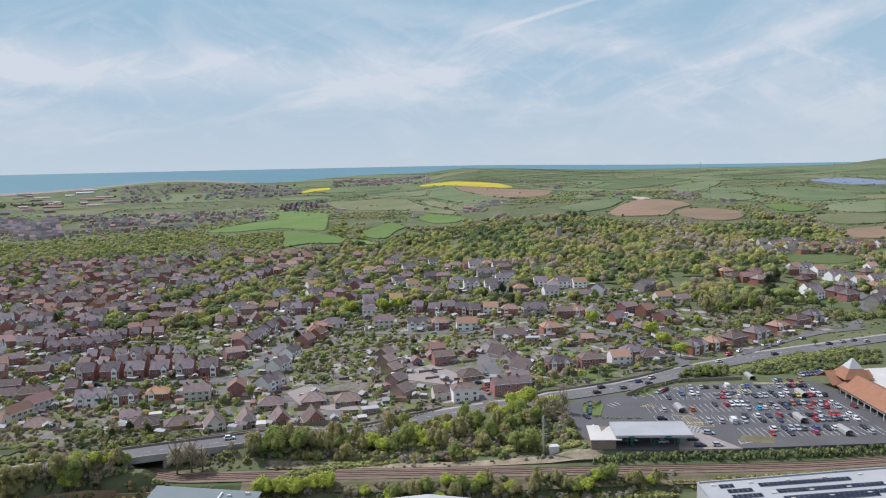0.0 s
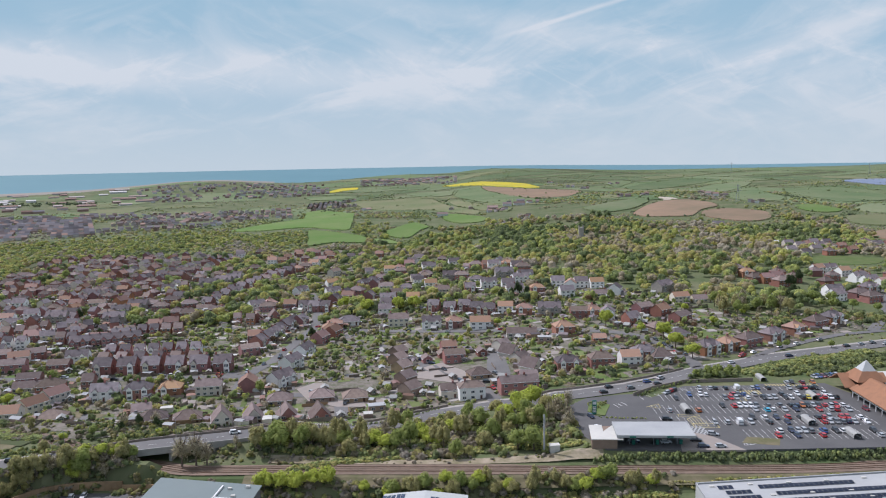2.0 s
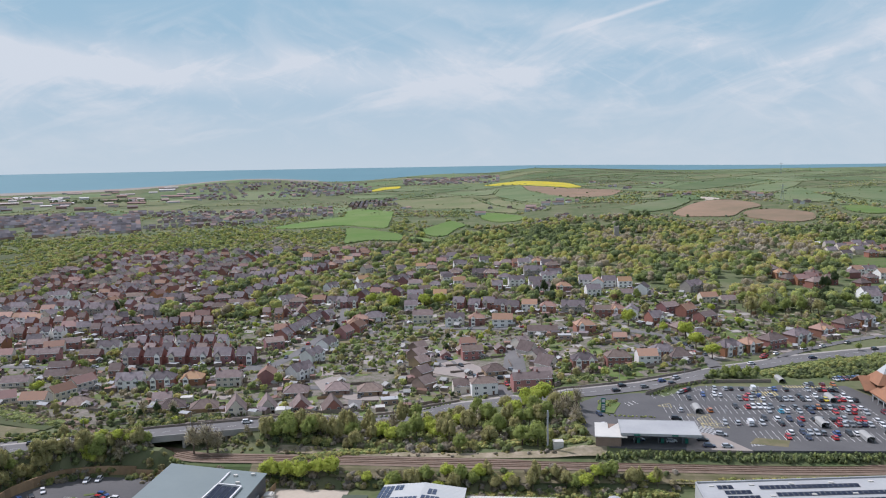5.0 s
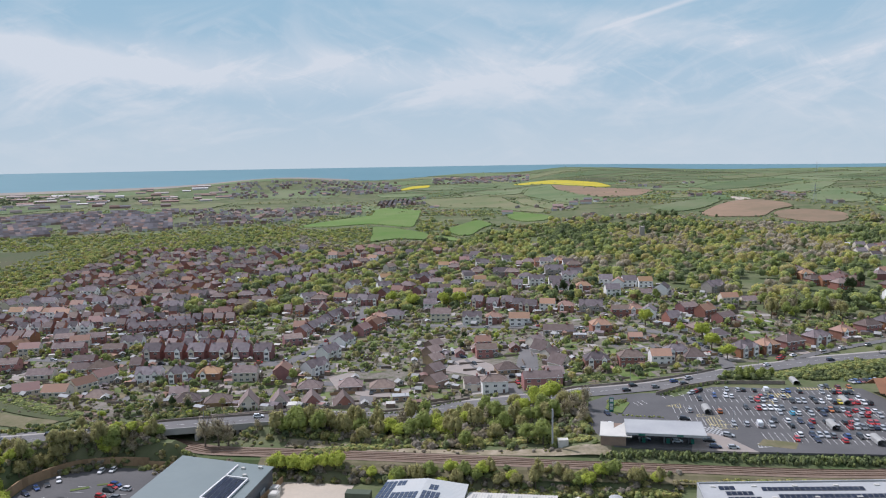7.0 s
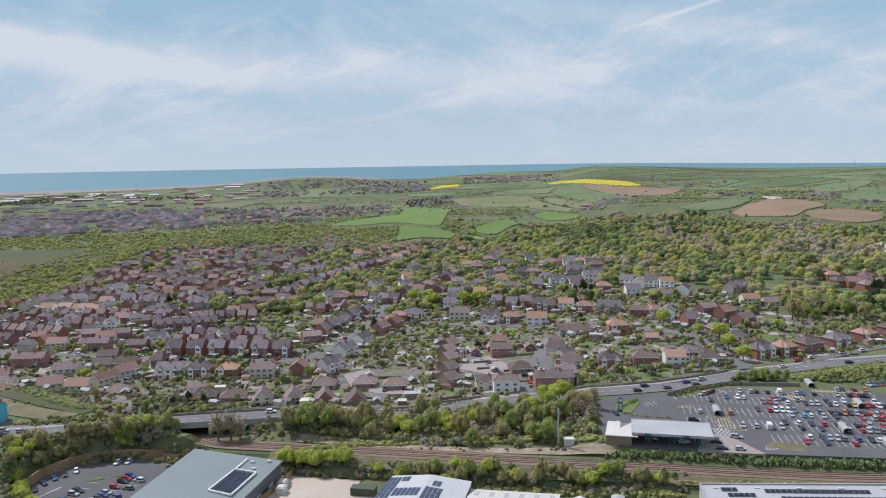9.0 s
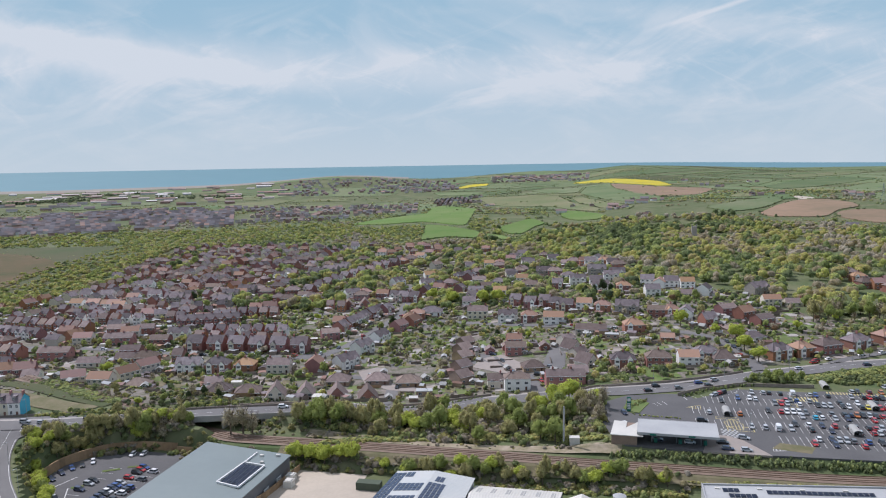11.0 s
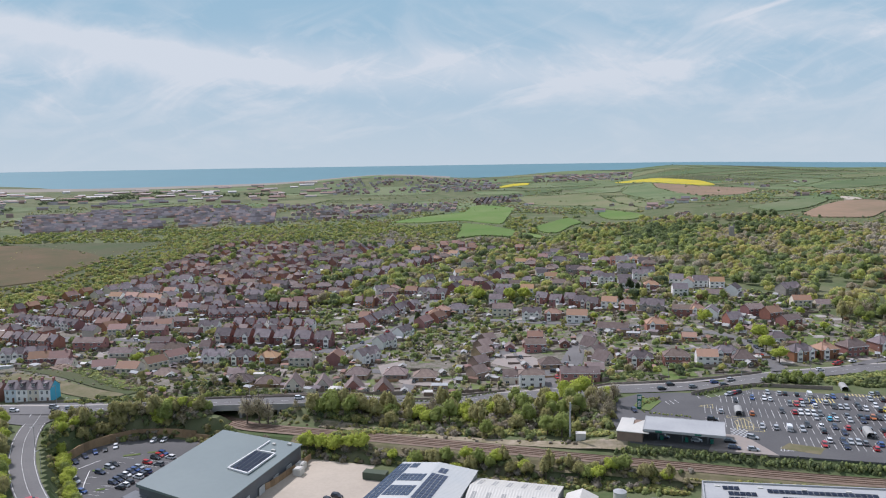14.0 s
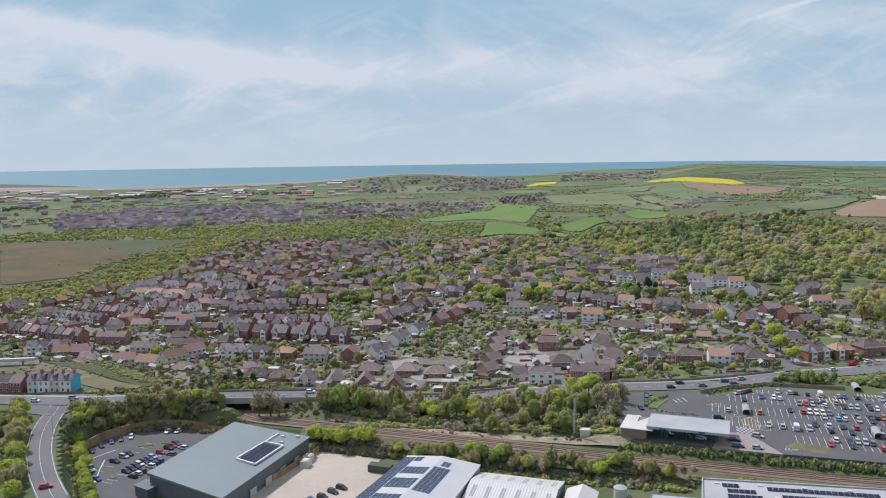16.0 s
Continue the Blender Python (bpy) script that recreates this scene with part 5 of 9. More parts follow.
# west side of the hill
for key, x, y, r in (("grey_house", -351, 605, 20), ("bungalow_white", -352, 583, 15), ("stone_villa", -322, 591, 10), ("far_white", -318, 610, 10), ("red_block", -303, 524, 12), ("terrace_brown", -331, 538, 12), ("pink_house", -349, 551, 12), ("terrace_brown", -279, 518, 12), ("terrace", -270, 516, 12), ("semi_brown", -283, 546, 15), ("flats", -273, 457, 25), ("brown_block", -271, 472, 25), ("flat_ext", -273, 490, 10), ("stone_villa", -244, 509, 15), ("stone_villa", -237, 524, 15), ("red_block", -223, 548, 15), ("red_block", -220, 567, 15), ("semi_brown", -220, 602, 15), ("flats", -277, 626, 12), ("brown_block", -268, 644, 12), ("far_white", -259, 685, 12), ("bungalow_cream", -307, 645, 12), ("stone_villa", -273, 586, 12), ("far_semi", -231, 607, 20), ("semi_white", -236, 458, 12)):
    if clear(x, y, 7.5):
        house(key, x, y, r)
# the long street up the hill
for key, x, y, r in (("villa_red", -220, 650, -8), ("villa_red_end", -217, 666, -8), ("villa_red", -217, 690, -8), ("semi_white", -215, 710, -8), ("villa_red", -215, 733, -8), ("villa_red_end", -212, 753, -8), ("villa_red", -210, 771, -8), ("semi_brown", -205, 785, -8), ("villa_red", -202, 804, -8), ("villa_red_end", -197, 818, -8), ("villa_red", -194, 840, -8), ("semi_orange", -188, 856, -8), ("semi_brown", -183, 874, -8), ("pink_house", -178, 902, -8), ("far_red", -175, 937, -8), ("far_red", -170, 969, -8), ("stone_villa", -256, 756, 0), ("stone_villa", -247, 776, 0), ("stone_villa", -240, 787, 0), ("brick_long", -315, 817, 10), ("brick_long", -314, 850, 10), ("red_block", -386, 814, 80), ("red_block", -379, 829, 80), ("semi_brown", -234, 643, 20), ("far_semi", -203, 615, 10)):
    if clear(x, y, 7.5):
        house(key, x, y, r)
# the streets below the wood
for key, x, y, r in (("semi_white", -173, 634, 40), ("semi_orange", -163, 639, 40), ("red_block", -143, 631, 0), ("villa_red", -120, 618, -5), ("villa_red_end", -111, 618, -5), ("villa_red", -104, 617, -5), ("red_block", -99, 662, -10), ("semi_brown", -95, 687, -20), ("semi_hip", -94, 731, 20), ("semi_hip", -87, 742, 20), ("semi_brown", -81, 757, 15), ("pink_house", -80, 820, 10), ("semi_orange", -69, 824, 10), ("red_block", -61, 855, 10), ("grey_house", -53, 900, 5), ("brown_block", -57, 664, 30), ("bungalow_white", -51, 700, 5), ("far_white", -45, 735, 15), ("chalet_red", -159, 585, 20), ("chalet_red", -147, 592, 20), ("villa_red", -130, 553, 70), ("villa_red_end", -125, 558, 70), ("villa_red", -120, 564, 70), ("red_block", -135, 534, 10), ("red_block", -140, 516, 10), ("semi_orange", -91, 549, 10), ("semi_orange", -86, 559, 10), ("semi_hip", -80, 564, 5)):
    if clear(x, y, 7.5):
        house(key, x, y, r)
# houses against the trees
for key, x, y, r in (("far_semi", -37, 746, 10), ("stone_villa", -10, 719, 5), ("bungalow_cream", 8, 783, 0), ("bungalow_white", 14, 694, 0), ("grey_house", 37, 779, 70), ("semi_orange", 45, 759, 5), ("grey_house", 53, 738, 5), ("semi_white", 57, 677, 5), ("far_red", 25, 769, 10), ("semi_orange", -243, 952, 10), ("far_red", -224, 932, 10), ("far_red", -221, 1008, 0), ("far_red", -207, 1019, 0), ("far_semi", -183, 1012, 0), ("far_white", -143, 958, 0), ("far_semi", -131, 972, 0), ("far_red", -109, 973, 0), ("far_semi", -200, 951, 10), ("semi_brown", -240, 865, 10), ("far_white", -301, 1011, 5), ("far_semi", -277, 1020, 5), ("far_white", -34, 811, 5), ("far_semi", -24, 862, 5)):
    if clear(x, y, 7.5):
        house(key, x, y, r)
for key, x, y, r in (("semi_white", -62, 640, 8), ("pink_house", -40, 632, 6), ("semi_cream", -16, 648, 5), ("villa_red_end", 8, 640, 4), ("semi_white", 24, 655, 8), ("grey_house", 40, 640, 5), ("pink_house", -28, 690, 8), ("semi_cream", -70, 700, 12), ("semi_white", -118, 690, 30), ("pink_house", -128, 740, 30), ("semi_white", -150, 700, 60), ("semi_cream", -140, 820, 60), ("far_white", -100, 810, 20), ("semi_orange", 62, 610, 5), ("semi_white", 44, 615, 5), ("villa_red", -60, 615, -6)):
    if clear(x, y, 11):
        house(key, x, y, r)
# rows and single houses in the gaps of the streets
def infill(key, r, spots):
    for x, y in spots:
        if clear(x, y, 8.5 if key not in ("terrace", "terrace_brown") else 6.0):
            house(key, x, y, r + rng.uniform(-4, 4), rng.uniform(0.9, 1.03))


infill("pink_house", 20, [(313, 678), (327, 661), (379, 673), (333, 606)])
infill("semi_white", 18, [(324, 680), (326, 633), (328, 619), (392, 854), (450, 847)])
infill("grey_house", 25, [(276, 578), (276, 563), (302, 535), (482, 841)])
infill("semi_brown", 20, [(294, 566), (297, 555), (245, 686), (244, 636), (259, 619), (395, 836), (449, 870)])
infill("far_red", 15, [(248, 670), (252, 633), (383, 866), (411, 844), (406, 809), (467, 855), (462, 824)])
infill("pink_house", 5, [(-84, 821), (-191, 863), (-183, 883), (-236, 929), (-392, 555), (-385, 556), (-377, 557), (-368, 558), (-357, 556), (-362, 590), (46, 753)])
infill("grey_house", 8, [(-60, 878), (-39, 820), (-41, 721), (-10, 818), (18, 689), (31, 762), (-304, 969), (-293, 988), (-331, 824), (-321, 847), (-265, 769), (-346, 701), (-394, 598), (-391, 655), (-330, 602), (-415, 596), (-59, 593), (-177, 639)])
infill("stone_villa", 8, [(-241, 770), (-283, 619), (-277, 639), (-59, 640), (39, 697)])
infill("semi_brown", 6, [(-65, 800), (-36, 755), (-16, 714), (0, 715), (14, 774), (58, 727), (-258, 664), (-256, 635), (-161, 625), (-146, 638), (-289, 606), (-283, 525)])
infill("semi_white", 6, [(52, 664), (-128, 625), (-114, 612), (-105, 612), (-288, 733)])
infill("terrace", -8, [(-223, 682), (-221, 699), (-221, 719), (-218, 737), (-215, 752), (-213, 771), (-210, 792), (-208, 813), (-204, 831), (-200, 849), (-197, 874)])
infill("villa_red", 70, [(-109, 650), (-104, 678), (-97, 695), (-80, 659), (-83, 722), (-82, 758)])
infill("far_red", 10, [(-225, 964), (-216, 994), (-197, 1008), (-178, 995), (-400, 951), (-353, 954), (-360, 674), (-339, 653), (-230, 562), (-228, 540), (-224, 598), (-225, 573)])
infill("far_semi", 12, [(-482, 756), (-480, 769), (-481, 785), (-483, 807), (-478, 821), (-478, 844), (-453, 822), (-455, 845), (-463, 884), (-465, 910), (-455, 921), (-448, 938), (-438, 950), (-409, 923), (-349, 684), (-356, 744), (-420, 722), (-397, 705)])
infill("terrace_brown", 12, [(-436, 721), (-433, 703), (-434, 685), (-432, 669), (-430, 653), (-428, 638), (-426, 623), (-381, 599), (-333, 542), (-323, 543), (-310, 538), (-173, 581), (-161, 575)])
infill("red_block", 10, [(-386, 803), (-380, 812), (-331, 727)])
infill("bungalow_cream", 10, [(-413, 752), (-403, 773), (-353, 926), (-219, 637), (-204, 625)])
infill("flats", 12, [(-309, 513), (-252, 518), (-234, 510), (-234, 530), (-276, 547)])
for pts, gap, keys in (
    ([(-360, 520), (-360, 640), (-330, 800), (-300, 960)], 9.0, "far_semi terrace far_white"),
    ([(-408, 560), (-418, 680), (-400, 820), (-370, 960)], 10.0, "far_white far_semi"),
    ([(-300, 600), (-420, 620)], 10.0, "terrace far_semi"), ([(-270, 690), (-430, 720)], 10.0, "far_semi terrace_brown"),
    ([(-240, 800), (-440, 840)], 11.0, "far_semi far_white"), ([(-390, 520), (-310, 528), (-250, 560)], 9.0, "terrace far_white"),
    ([(240, 640), (300, 650), (350, 660)], 13.0, "far_semi"),
    ([(290, 600), (340, 625), (400, 640)], 14.0, "far_white far_semi"), ([(340, 800), (420, 815), (480, 840)], 14.0, "far_semi far_white"),
    ([(360, 860), (430, 870)], 15.0, "far_white"),
):
    ks, t, side_done = keys.split(), 0.0, 0
    line = [Vector(p) for p in pts]
    for a, b in zip(line, line[1:]):
        d = (b - a).normalized()
        n = Vector((-d.y, d.x))
        for k in range(int((b - a).length / gap)):
            for side in (-1, 1):
                p = a + d * gap * (k + 0.5) + n * side * (11.5 + rng.uniform(-1, 1))
                if rng.random() < 0.1 or not clear(p.x, p.y, gap * 0.92 + 1.2):
                    continue
                turn = math.degrees(math.atan2(d.y, d.x)) + (0 if side < 0 else 180) + rng.uniform(-4, 4)
                house(rng.choice(ks), p.x, p.y, turn, rng.uniform(0.92, 1.06))

# houses between the rows
for _ in range(5000):
    x, y = rng.uniform(-520, 120), rng.uniform(385, 1000)
    if (y < 470 and x > -300) or x > -262 or (x > -330 and y > 860):
        continue
    if len(PLACED) > 700 or not inside(x, y, gard) or not clear(x, y, 16.5) or noise.noise((x / 55, y / 70, 11)) > (-0.12 if x > -160 else 0.12):
        continue
    house(rng.choice(("far_semi", "far_white", "terrace_brown", "far_red", "bungalow_cream", "terrace", "far_red")), x, y, rng.choice((75, 80, 255, 10, 190)) + rng.uniform(-8, 8), rng.uniform(0.85, 1.05))
join_houses()

# ---- garden clutter ----
lawns, fences = 0, 0
near_houses = [p for p in PLACED if p[1] < 620]
bm_f = []
for x, y in near_houses:
    a = rng.uniform(0, 6.28)
    for k in range(2):
        g = a + k * 2.4
        px, py = x + math.cos(g) * rng.uniform(10, 15), y + math.sin(g) * rng.uniform(9, 14)
        if not clear(px, py, 8.5) or abs(py - road_y(px)) < 11 or not inside(px, py, gard):
            continue
        if lawns < 150 and rng.random() < 0.7:
            lawns += 1
            w, d = rng.uniform(2.5, 5), rng.uniform(3, 6)
            r = radians(rng.choice((10, 20, 30, 75)))
            c, s = math.cos(r), math.sin(r)
            q = [(px + u * c - v * s, py + u * s + v * c) for u, v in ((-w, -d), (w, -d), (w, d), (-w, d))]
            area("lawn", q, rng.choice(("lawn", "lawn", "paving")), 0.2, "small mown back-garden plot", "lawn")
        if fences < 150:
            fences += 1
            r = radians(rng.choice((12, 15, 100, 105)))
            ln = rng.uniform(8, 16)
            bm = bmesh.new()
            rings = []
            for m in range(int(ln / 1.8)):
                for u, t, z in ((0, 0.07, 1.8), (0.12, 0.07, 1.8), (0.121, 0.03, 1.65), (1.8, 0.03, 1.65)):
                    rings.append([(m * 1.8 + u, -t, -0.4), (m * 1.8 + u, t, -0.4), (m * 1.8 + u, t, z), (m * 1.8 + u, -t, z)])
            loft(bm, rings)
            f = part("fence", bm, rng.choice(("garden_fence", "garden_fence", "wall", "fence")))
            f.matrix_basis = pose(px + 2, py, gz(px + 2, py), 0, 0, math.degrees(r))
            tagged(f, "weathered panel fence between gardens", "fence", "garden fences")
        if rng.random() < 0.6:
            ob, used = HOUSES["shed"]
            m = pose(px - 3, py + 2, gz(px - 3, py + 2), 0, 0, rng.uniform(0, 90)) @ Matrix.Diagonal((*[rng.uniform(0.9, 1.3)] * 3, 1))
            if used:
                copy_thing(ob, m).matrix_basis = m
            else:
                ob.matrix_basis = m
            used.append(1)

# lean-tos, greenhouses and garages behind the houses, too many to count
ov, of, oi = [], [], []
for x, y in PLACED:
    if y > 800:
        continue
    for _ in range(3):
        g, far_off = rng.uniform(0, 6.28), rng.uniform(7.5, 13)
        px, py = x + math.cos(g) * far_off, y + math.sin(g) * far_off
        if not inside(px, py, gard) or not clear(px, py, 7.2) or abs(py - road_y(px)) < 10 or on_street(px, py):
            continue
        w, d, h, rise, r = rng.uniform(1.0, 2.4), rng.uniform(1.2, 3.0), rng.uniform(1.9, 2.6), rng.choice((0.15, 0.5, 0.9)), radians(rng.choice((12, 14, 20, 102, 75)))
        c, n, z = math.cos(r), math.sin(r), gz(px, py)
        base = len(ov)
        for u, v, k in ((-w, -d, -0.5), (w, -d, -0.5), (w, d, -0.5), (-w, d, -0.5), (-w, -d, h), (w, -d, h), (w, d, h), (-w, d, h), (0, -d - 0.1, h + rise), (0, d + 0.1, h + rise), (-w - 0.15, -d - 0.1, h), (w + 0.15, -d - 0.1, h), (w + 0.15, d + 0.1, h), (-w - 0.15, d + 0.1, h)):
            ov.append((px + u * c - v * n, py + u * n + v * c, z + k))
        wall, roof = rng.choice((0, 0, 1, 2)), rng.choice((3, 5, 4, 5, 5, 6, 3, 6))
        for q, m in (((0, 1, 5, 4), wall), ((1, 2, 6, 5), wall), ((2, 3, 7, 6), wall), ((3, 0, 4, 7), wall), ((10, 8, 9, 13), roof), ((8, 11, 12, 9), roof)):
            of.append([base + k for k in q])
            oi.append(m)
tagged(raw("outbuildings", ov, of, ["brick_tan", "render_cream", "garden_fence", "flat_roof", "sheet_white", "slate", "tile_red"], None, None, oi), "small sheds, lean-tos and greenhouses behind the houses", "outbuildings", kind="stuff")

# plots and boundary walls, too many to count
pv, pf, pi_, wv, wf = [], [], [], [], []
for _ in range(9000):
    x, y = rng.uniform(-440, 240), rng.uniform(318, 900)
    if not inside(x, y, gard) or abs(y - road_y(x)) < 11 or on_street(x, y):
        continue
    r = radians(14 + (61 if rng.random() < 0.3 and x < -80 else 0) + rng.uniform(-3, 3))
    c, s = math.cos(r), math.sin(r)
    w, d = rng.uniform(1.2, 4.0), rng.uniform(1.5, 6.0)
    if rng.random() < 0.66:
        lift = 0.22 + 0.1 * rng.random()
        for u, v in ((-w, -d), (w, -d), (w, d), (-w, d)):
            px, py = x + u * c - v * s, y + u * s + v * c
            pv.append((px, py, gz(px, py) + lift))
        pf.append([len(pv) - 4 + k for k in range(4)])
        pi_.append(rng.choice((0, 0, 0, 0, 1, 2, 2, 3, 4)))
    elif clear(x, y, 6.5):
        ln, th, h = rng.uniform(1.5, 4.5), 0.1, rng.uniform(1.0, 1.7)
        if rng.random() < 0.5:
            c, s = -s, c
        for z in (-0.4, h):
            for u, v in ((-ln, -th), (ln, -th), (ln, th), (-ln, th)):
                px, py = x + u * c - v * s, y + u * s + v * c
                wv.append((px, py, gz(px, py) + z))
        b = len(wv) - 8
        wf += [[b + k for k in q] for q in ((4, 5, 6, 7), (0, 1, 5, 4), (1, 2, 6, 5), (2, 3, 7, 6), (3, 0, 4, 7))]
tagged(raw("garden_plots", pv, pf, ["lawn", "paving", "scrub", "brickpave", "road"], None, None, pi_), "small lawns, patios and beds behind the houses", "gardens", kind="stuff")
tagged(raw("garden_walls", wv, wf, "garden_fence"), "weathered fences and walls dividing the gardens", "fences", kind="stuff")

# ---- trees that stand out ----
for key, x, y, s in (("lime1", 96, 490, 1.25), ("lime1", 124, 453, 1.4), ("lime2", 125, 430, 1.35), ("lime2", 129, 410, 1.15), ("lime2", 157, 529, 0.8), ("lime1", -74, 597, 1.5), ("lime1", -49, 599, 1.35), ("lime1", -36, 596, 1.5), ("lime2", -96, 619, 1.3), ("lime2", 71, 500, 0.55),
                     ("dark1", -304, 591, 1.0), ("mid1", -280, 571, 0.8), ("mid1", -271, 618, 0.9), ("lime2", -166, 535, 0.75), ("mid1", -100, 380, 0.75), ("dark1", -134, 314, 0.55), ("dark1", -126, 313, 0.45), ("bare2", -142, 316, 0.85), ("bronze", -127, 511, 1.0), ("mid2", -142, 364, 0.5),
                     ("dark1", -239, 655, 1.1), ("mid1", -194, 622, 0.9), ("dark2", 40, 580, 1.1), ("dark2", 52, 590, 1.0), ("dark1", 46, 600, 1.1), ("dark1", 33, 595, 0.9), ("mid1", 104, 548, 1.0), ("mid2", 112, 560, 0.9), ("bronze", 96, 565, 1.1), ("bronze", 150, 480, 0.9),
                     ("dark2", 257, 601, 1.2), ("dark1", 276, 628, 1.1), ("mid1", 196, 520, 0.8), ("mid1", 212, 430, 0.5), ("mid1", 188, 432, 0.55), ("mid2", 182, 428, 0.5)):
    tree(key, x, y, s)
# the wood between railway and road
for k in range(62):
    x = -76 + 128 * (k + rng.random()) / 62
    y0, y1 = float(rail_y(x)) + 12, float(road_y(x)) - 14
    y = y0 + (y1 - y0) * rng.random() ** 0.7 if y1 > y0 else y1
    key = "bare1" if 40 < x and rng.random() < 0.6 else rng.choice(("olive1", "olive2", "olive2", "mid1", "bare1", "lime2", "mid2", "olive1"))
    tree(key, x, y, rng.uniform(0.85, 1.2), dz=-1.2)
for key, x, y, s in (("mid1", -150, 306, 0.5), ("dark1", -140, 310, 0.45), ("bare2", -128, 316, 0.9), ("olive1", -112, 318, 0.5), ("mid1", -108, 296, 0.4), ("bush1", -135, 300, 1.2), ("bush2", -122, 306, 1.1), ("lime2", -160, 300, 0.5)):
    tree(key, x, y, s)
for x, y, s in ((36, 334, 1.4), (30, 328, 1.3), (24, 322, 1.2)):
    tree("lime2", x, y, s)
for _ in range(26):
    tree(rng.choice(("bare1", "bare1", "olive1", "bare2", "mid2", "olive2")), rng.uniform(178, 226), rng.uniform(506, 552), rng.uniform(0.9, 1.35))
for x, y, s in ((244, 566, 0.95), (250, 576, 1.05), (262, 606, 1.0), (238, 548, 0.9)):
    tree("dark1", x, y, s)
for x, y, s in ((256, 556, 1.0), (266, 548, 1.1), (272, 530, 0.9), (262, 536, 0.9), (284, 520, 0.8), (296, 510, 0.8)):
    tree("mid1", x, y, s)
tree("bare1", 46, 318, 1.25)
tree("bare1", 51, 324, 1.1)
tree("olive1", 42, 325, 1.0)
# bushes and young trees below the railway
for x, s in ((-67, 1.1), (-61, 0.95), (-55, 1.0), (-49, 0.9), (-44, 1.0), (-30, 0.65), (0, 0.8), (12, 0.8)):
    tree("lime1" if s > 0.7 else "lime2", x, 266 + rng.uniform(-1.5, 1.5), s, dz=-0.8)
for k in range(26):
    x = -22 + 102 * k / 26
    tree(rng.choice(("olive1", "lime2", "mid1", "mid1", "olive2", "lime1")), x + rng.uniform(-2, 2), 263 + rng.uniform(-2, 1.5), rng.uniform(0.62, 0.9), dz=-0.8)
# round the sunken car park and the slip road
for k in range(24):
    t = k / 23
    tree(rng.choice(("lime1", "lime2", "mid1", "lime2")), -113 - 54 * t + rng.uniform(-1, 1), 190 + 52 * t + rng.uniform(-1, 1), rng.uniform(0.62, 0.88), dz=-0.8)
for k in range(24):
    x = -166 + 44 * k / 23
    tree(rng.choice(("olive1", "bare1", "mid1", "olive2", "lime2")), x + rng.uniform(-1, 1), min(float(road_y(x)) - 9, 250 + 30 * min(k / 6, 1)) + rng.uniform(-2, 1), rng.uniform(0.7, 0.95), dz=-1.0)
for x, y, s, key in ((-103, 281, 1.45, "bare1"), (-98, 282.5, 1.5, "bare1"), (-94, 283, 1.3, "bare2"), (-181, 312, 0.6, "olive1"), (-157, 281, 0.6, "olive1"), (-129, 272, 0.75, "bare2"), (-85, 292, 0.6, "bare1")):
    tree(key, x, y, s)
for k in range(30):
    t = k // 2 / 14
    o = 9 * (k % 2)
    tree(rng.choice(("lime1", "lime2", "mid1", "olive1")), -130 - 69 * t - o + rng.uniform(-1.5, 1.5), 175 + 67 * t - o + rng.uniform(-1.5, 1.5), rng.uniform(0.9, 1.2), dz=-1.0)
slope = [(-166, 232), (-178, 250), (-174, 262), (-150, 277), (-124, 282), (-124, 273), (-150, 270), (-161, 254)]
n = 0
while n < 26:
    x, y = rng.uniform(-180, -124), rng.uniform(232, 282)
    if inside(x, y, slope):
        n += 1
        tree(rng.choice(("olive1", "olive1", "bare1", "mid1", "olive2", "lime2", "bare2")), x, y, rng.uniform(0.6, 0.95), dz=-1.0)
# bushes between road and car park
for x, y, s in ((121, 376, 0.7), (127, 377, 0.85), (133, 380, 0.9), (139, 381, 0.75), (144, 384, 0.6), (130, 374, 0.7), (136, 375, 0.7)):
    tree("mid1", x, y, s * 0.85, dz=-1.5)
# garden trees among the houses
done = 0
for _ in range(2600):
    x, y = rng.uniform(-330, 235), rng.uniform(325, 560)
    if done >= 95:
        break
    if not inside(x, y, gard) or not clear(x, y, 8.0) or abs(y - road_y(x)) < 12 or on_street(x, y):
        continue
    if y > 620 and rng.random() < 0.5:
        continue
    done += 1
    key = rng.choice(("bush1", "bush1", "bush2", "bush3", "mid1", "lime2", "olive1", "bare2", "dark1", "bronze", "bare1"))
    tree(key, x, y, rng.uniform(0.8, 1.4) if key.startswith("bush") else rng.uniform(0.5, 0.9))

# ---- hedges, shrubs and woods ----
small = [leaf_cloud(30 + k, 1.0, 1.0, 0.9, 8, 0.26, 2) for k in range(4)]
shrubs = Leafage([lifted(c, 0.5) for c in small])
thicket = Leafage([lifted(leaf_cloud(40 + k, 1.0, 1.0, 0.9, 42, 0.17, 4), 0.55) for k in range(4)])


def hedge(pts, width, height, step_m=0.9, to=shrubs, tint=(0.0, 0.5)):
    line = [Vector(p) for p in pts]
    for a, b in zip(line, line[1:]):
        n = max(int((b - a).length / step_m), 1)
        for k in range(n):
            for _ in range(max(int(width / 1.2), 1)):
                p = a.lerp(b, (k + rng.random()) / n) + Vector((rng.uniform(-1, 1), rng.uniform(-1, 1))) * width * 0.4
                s = rng.uniform(0.75, 1.15)
                to.add(p.x, p.y, s * max(width / 2.4, 0.7), height / 1.5 / max(width / 2.4, 0.7), rng.uniform(*tint))


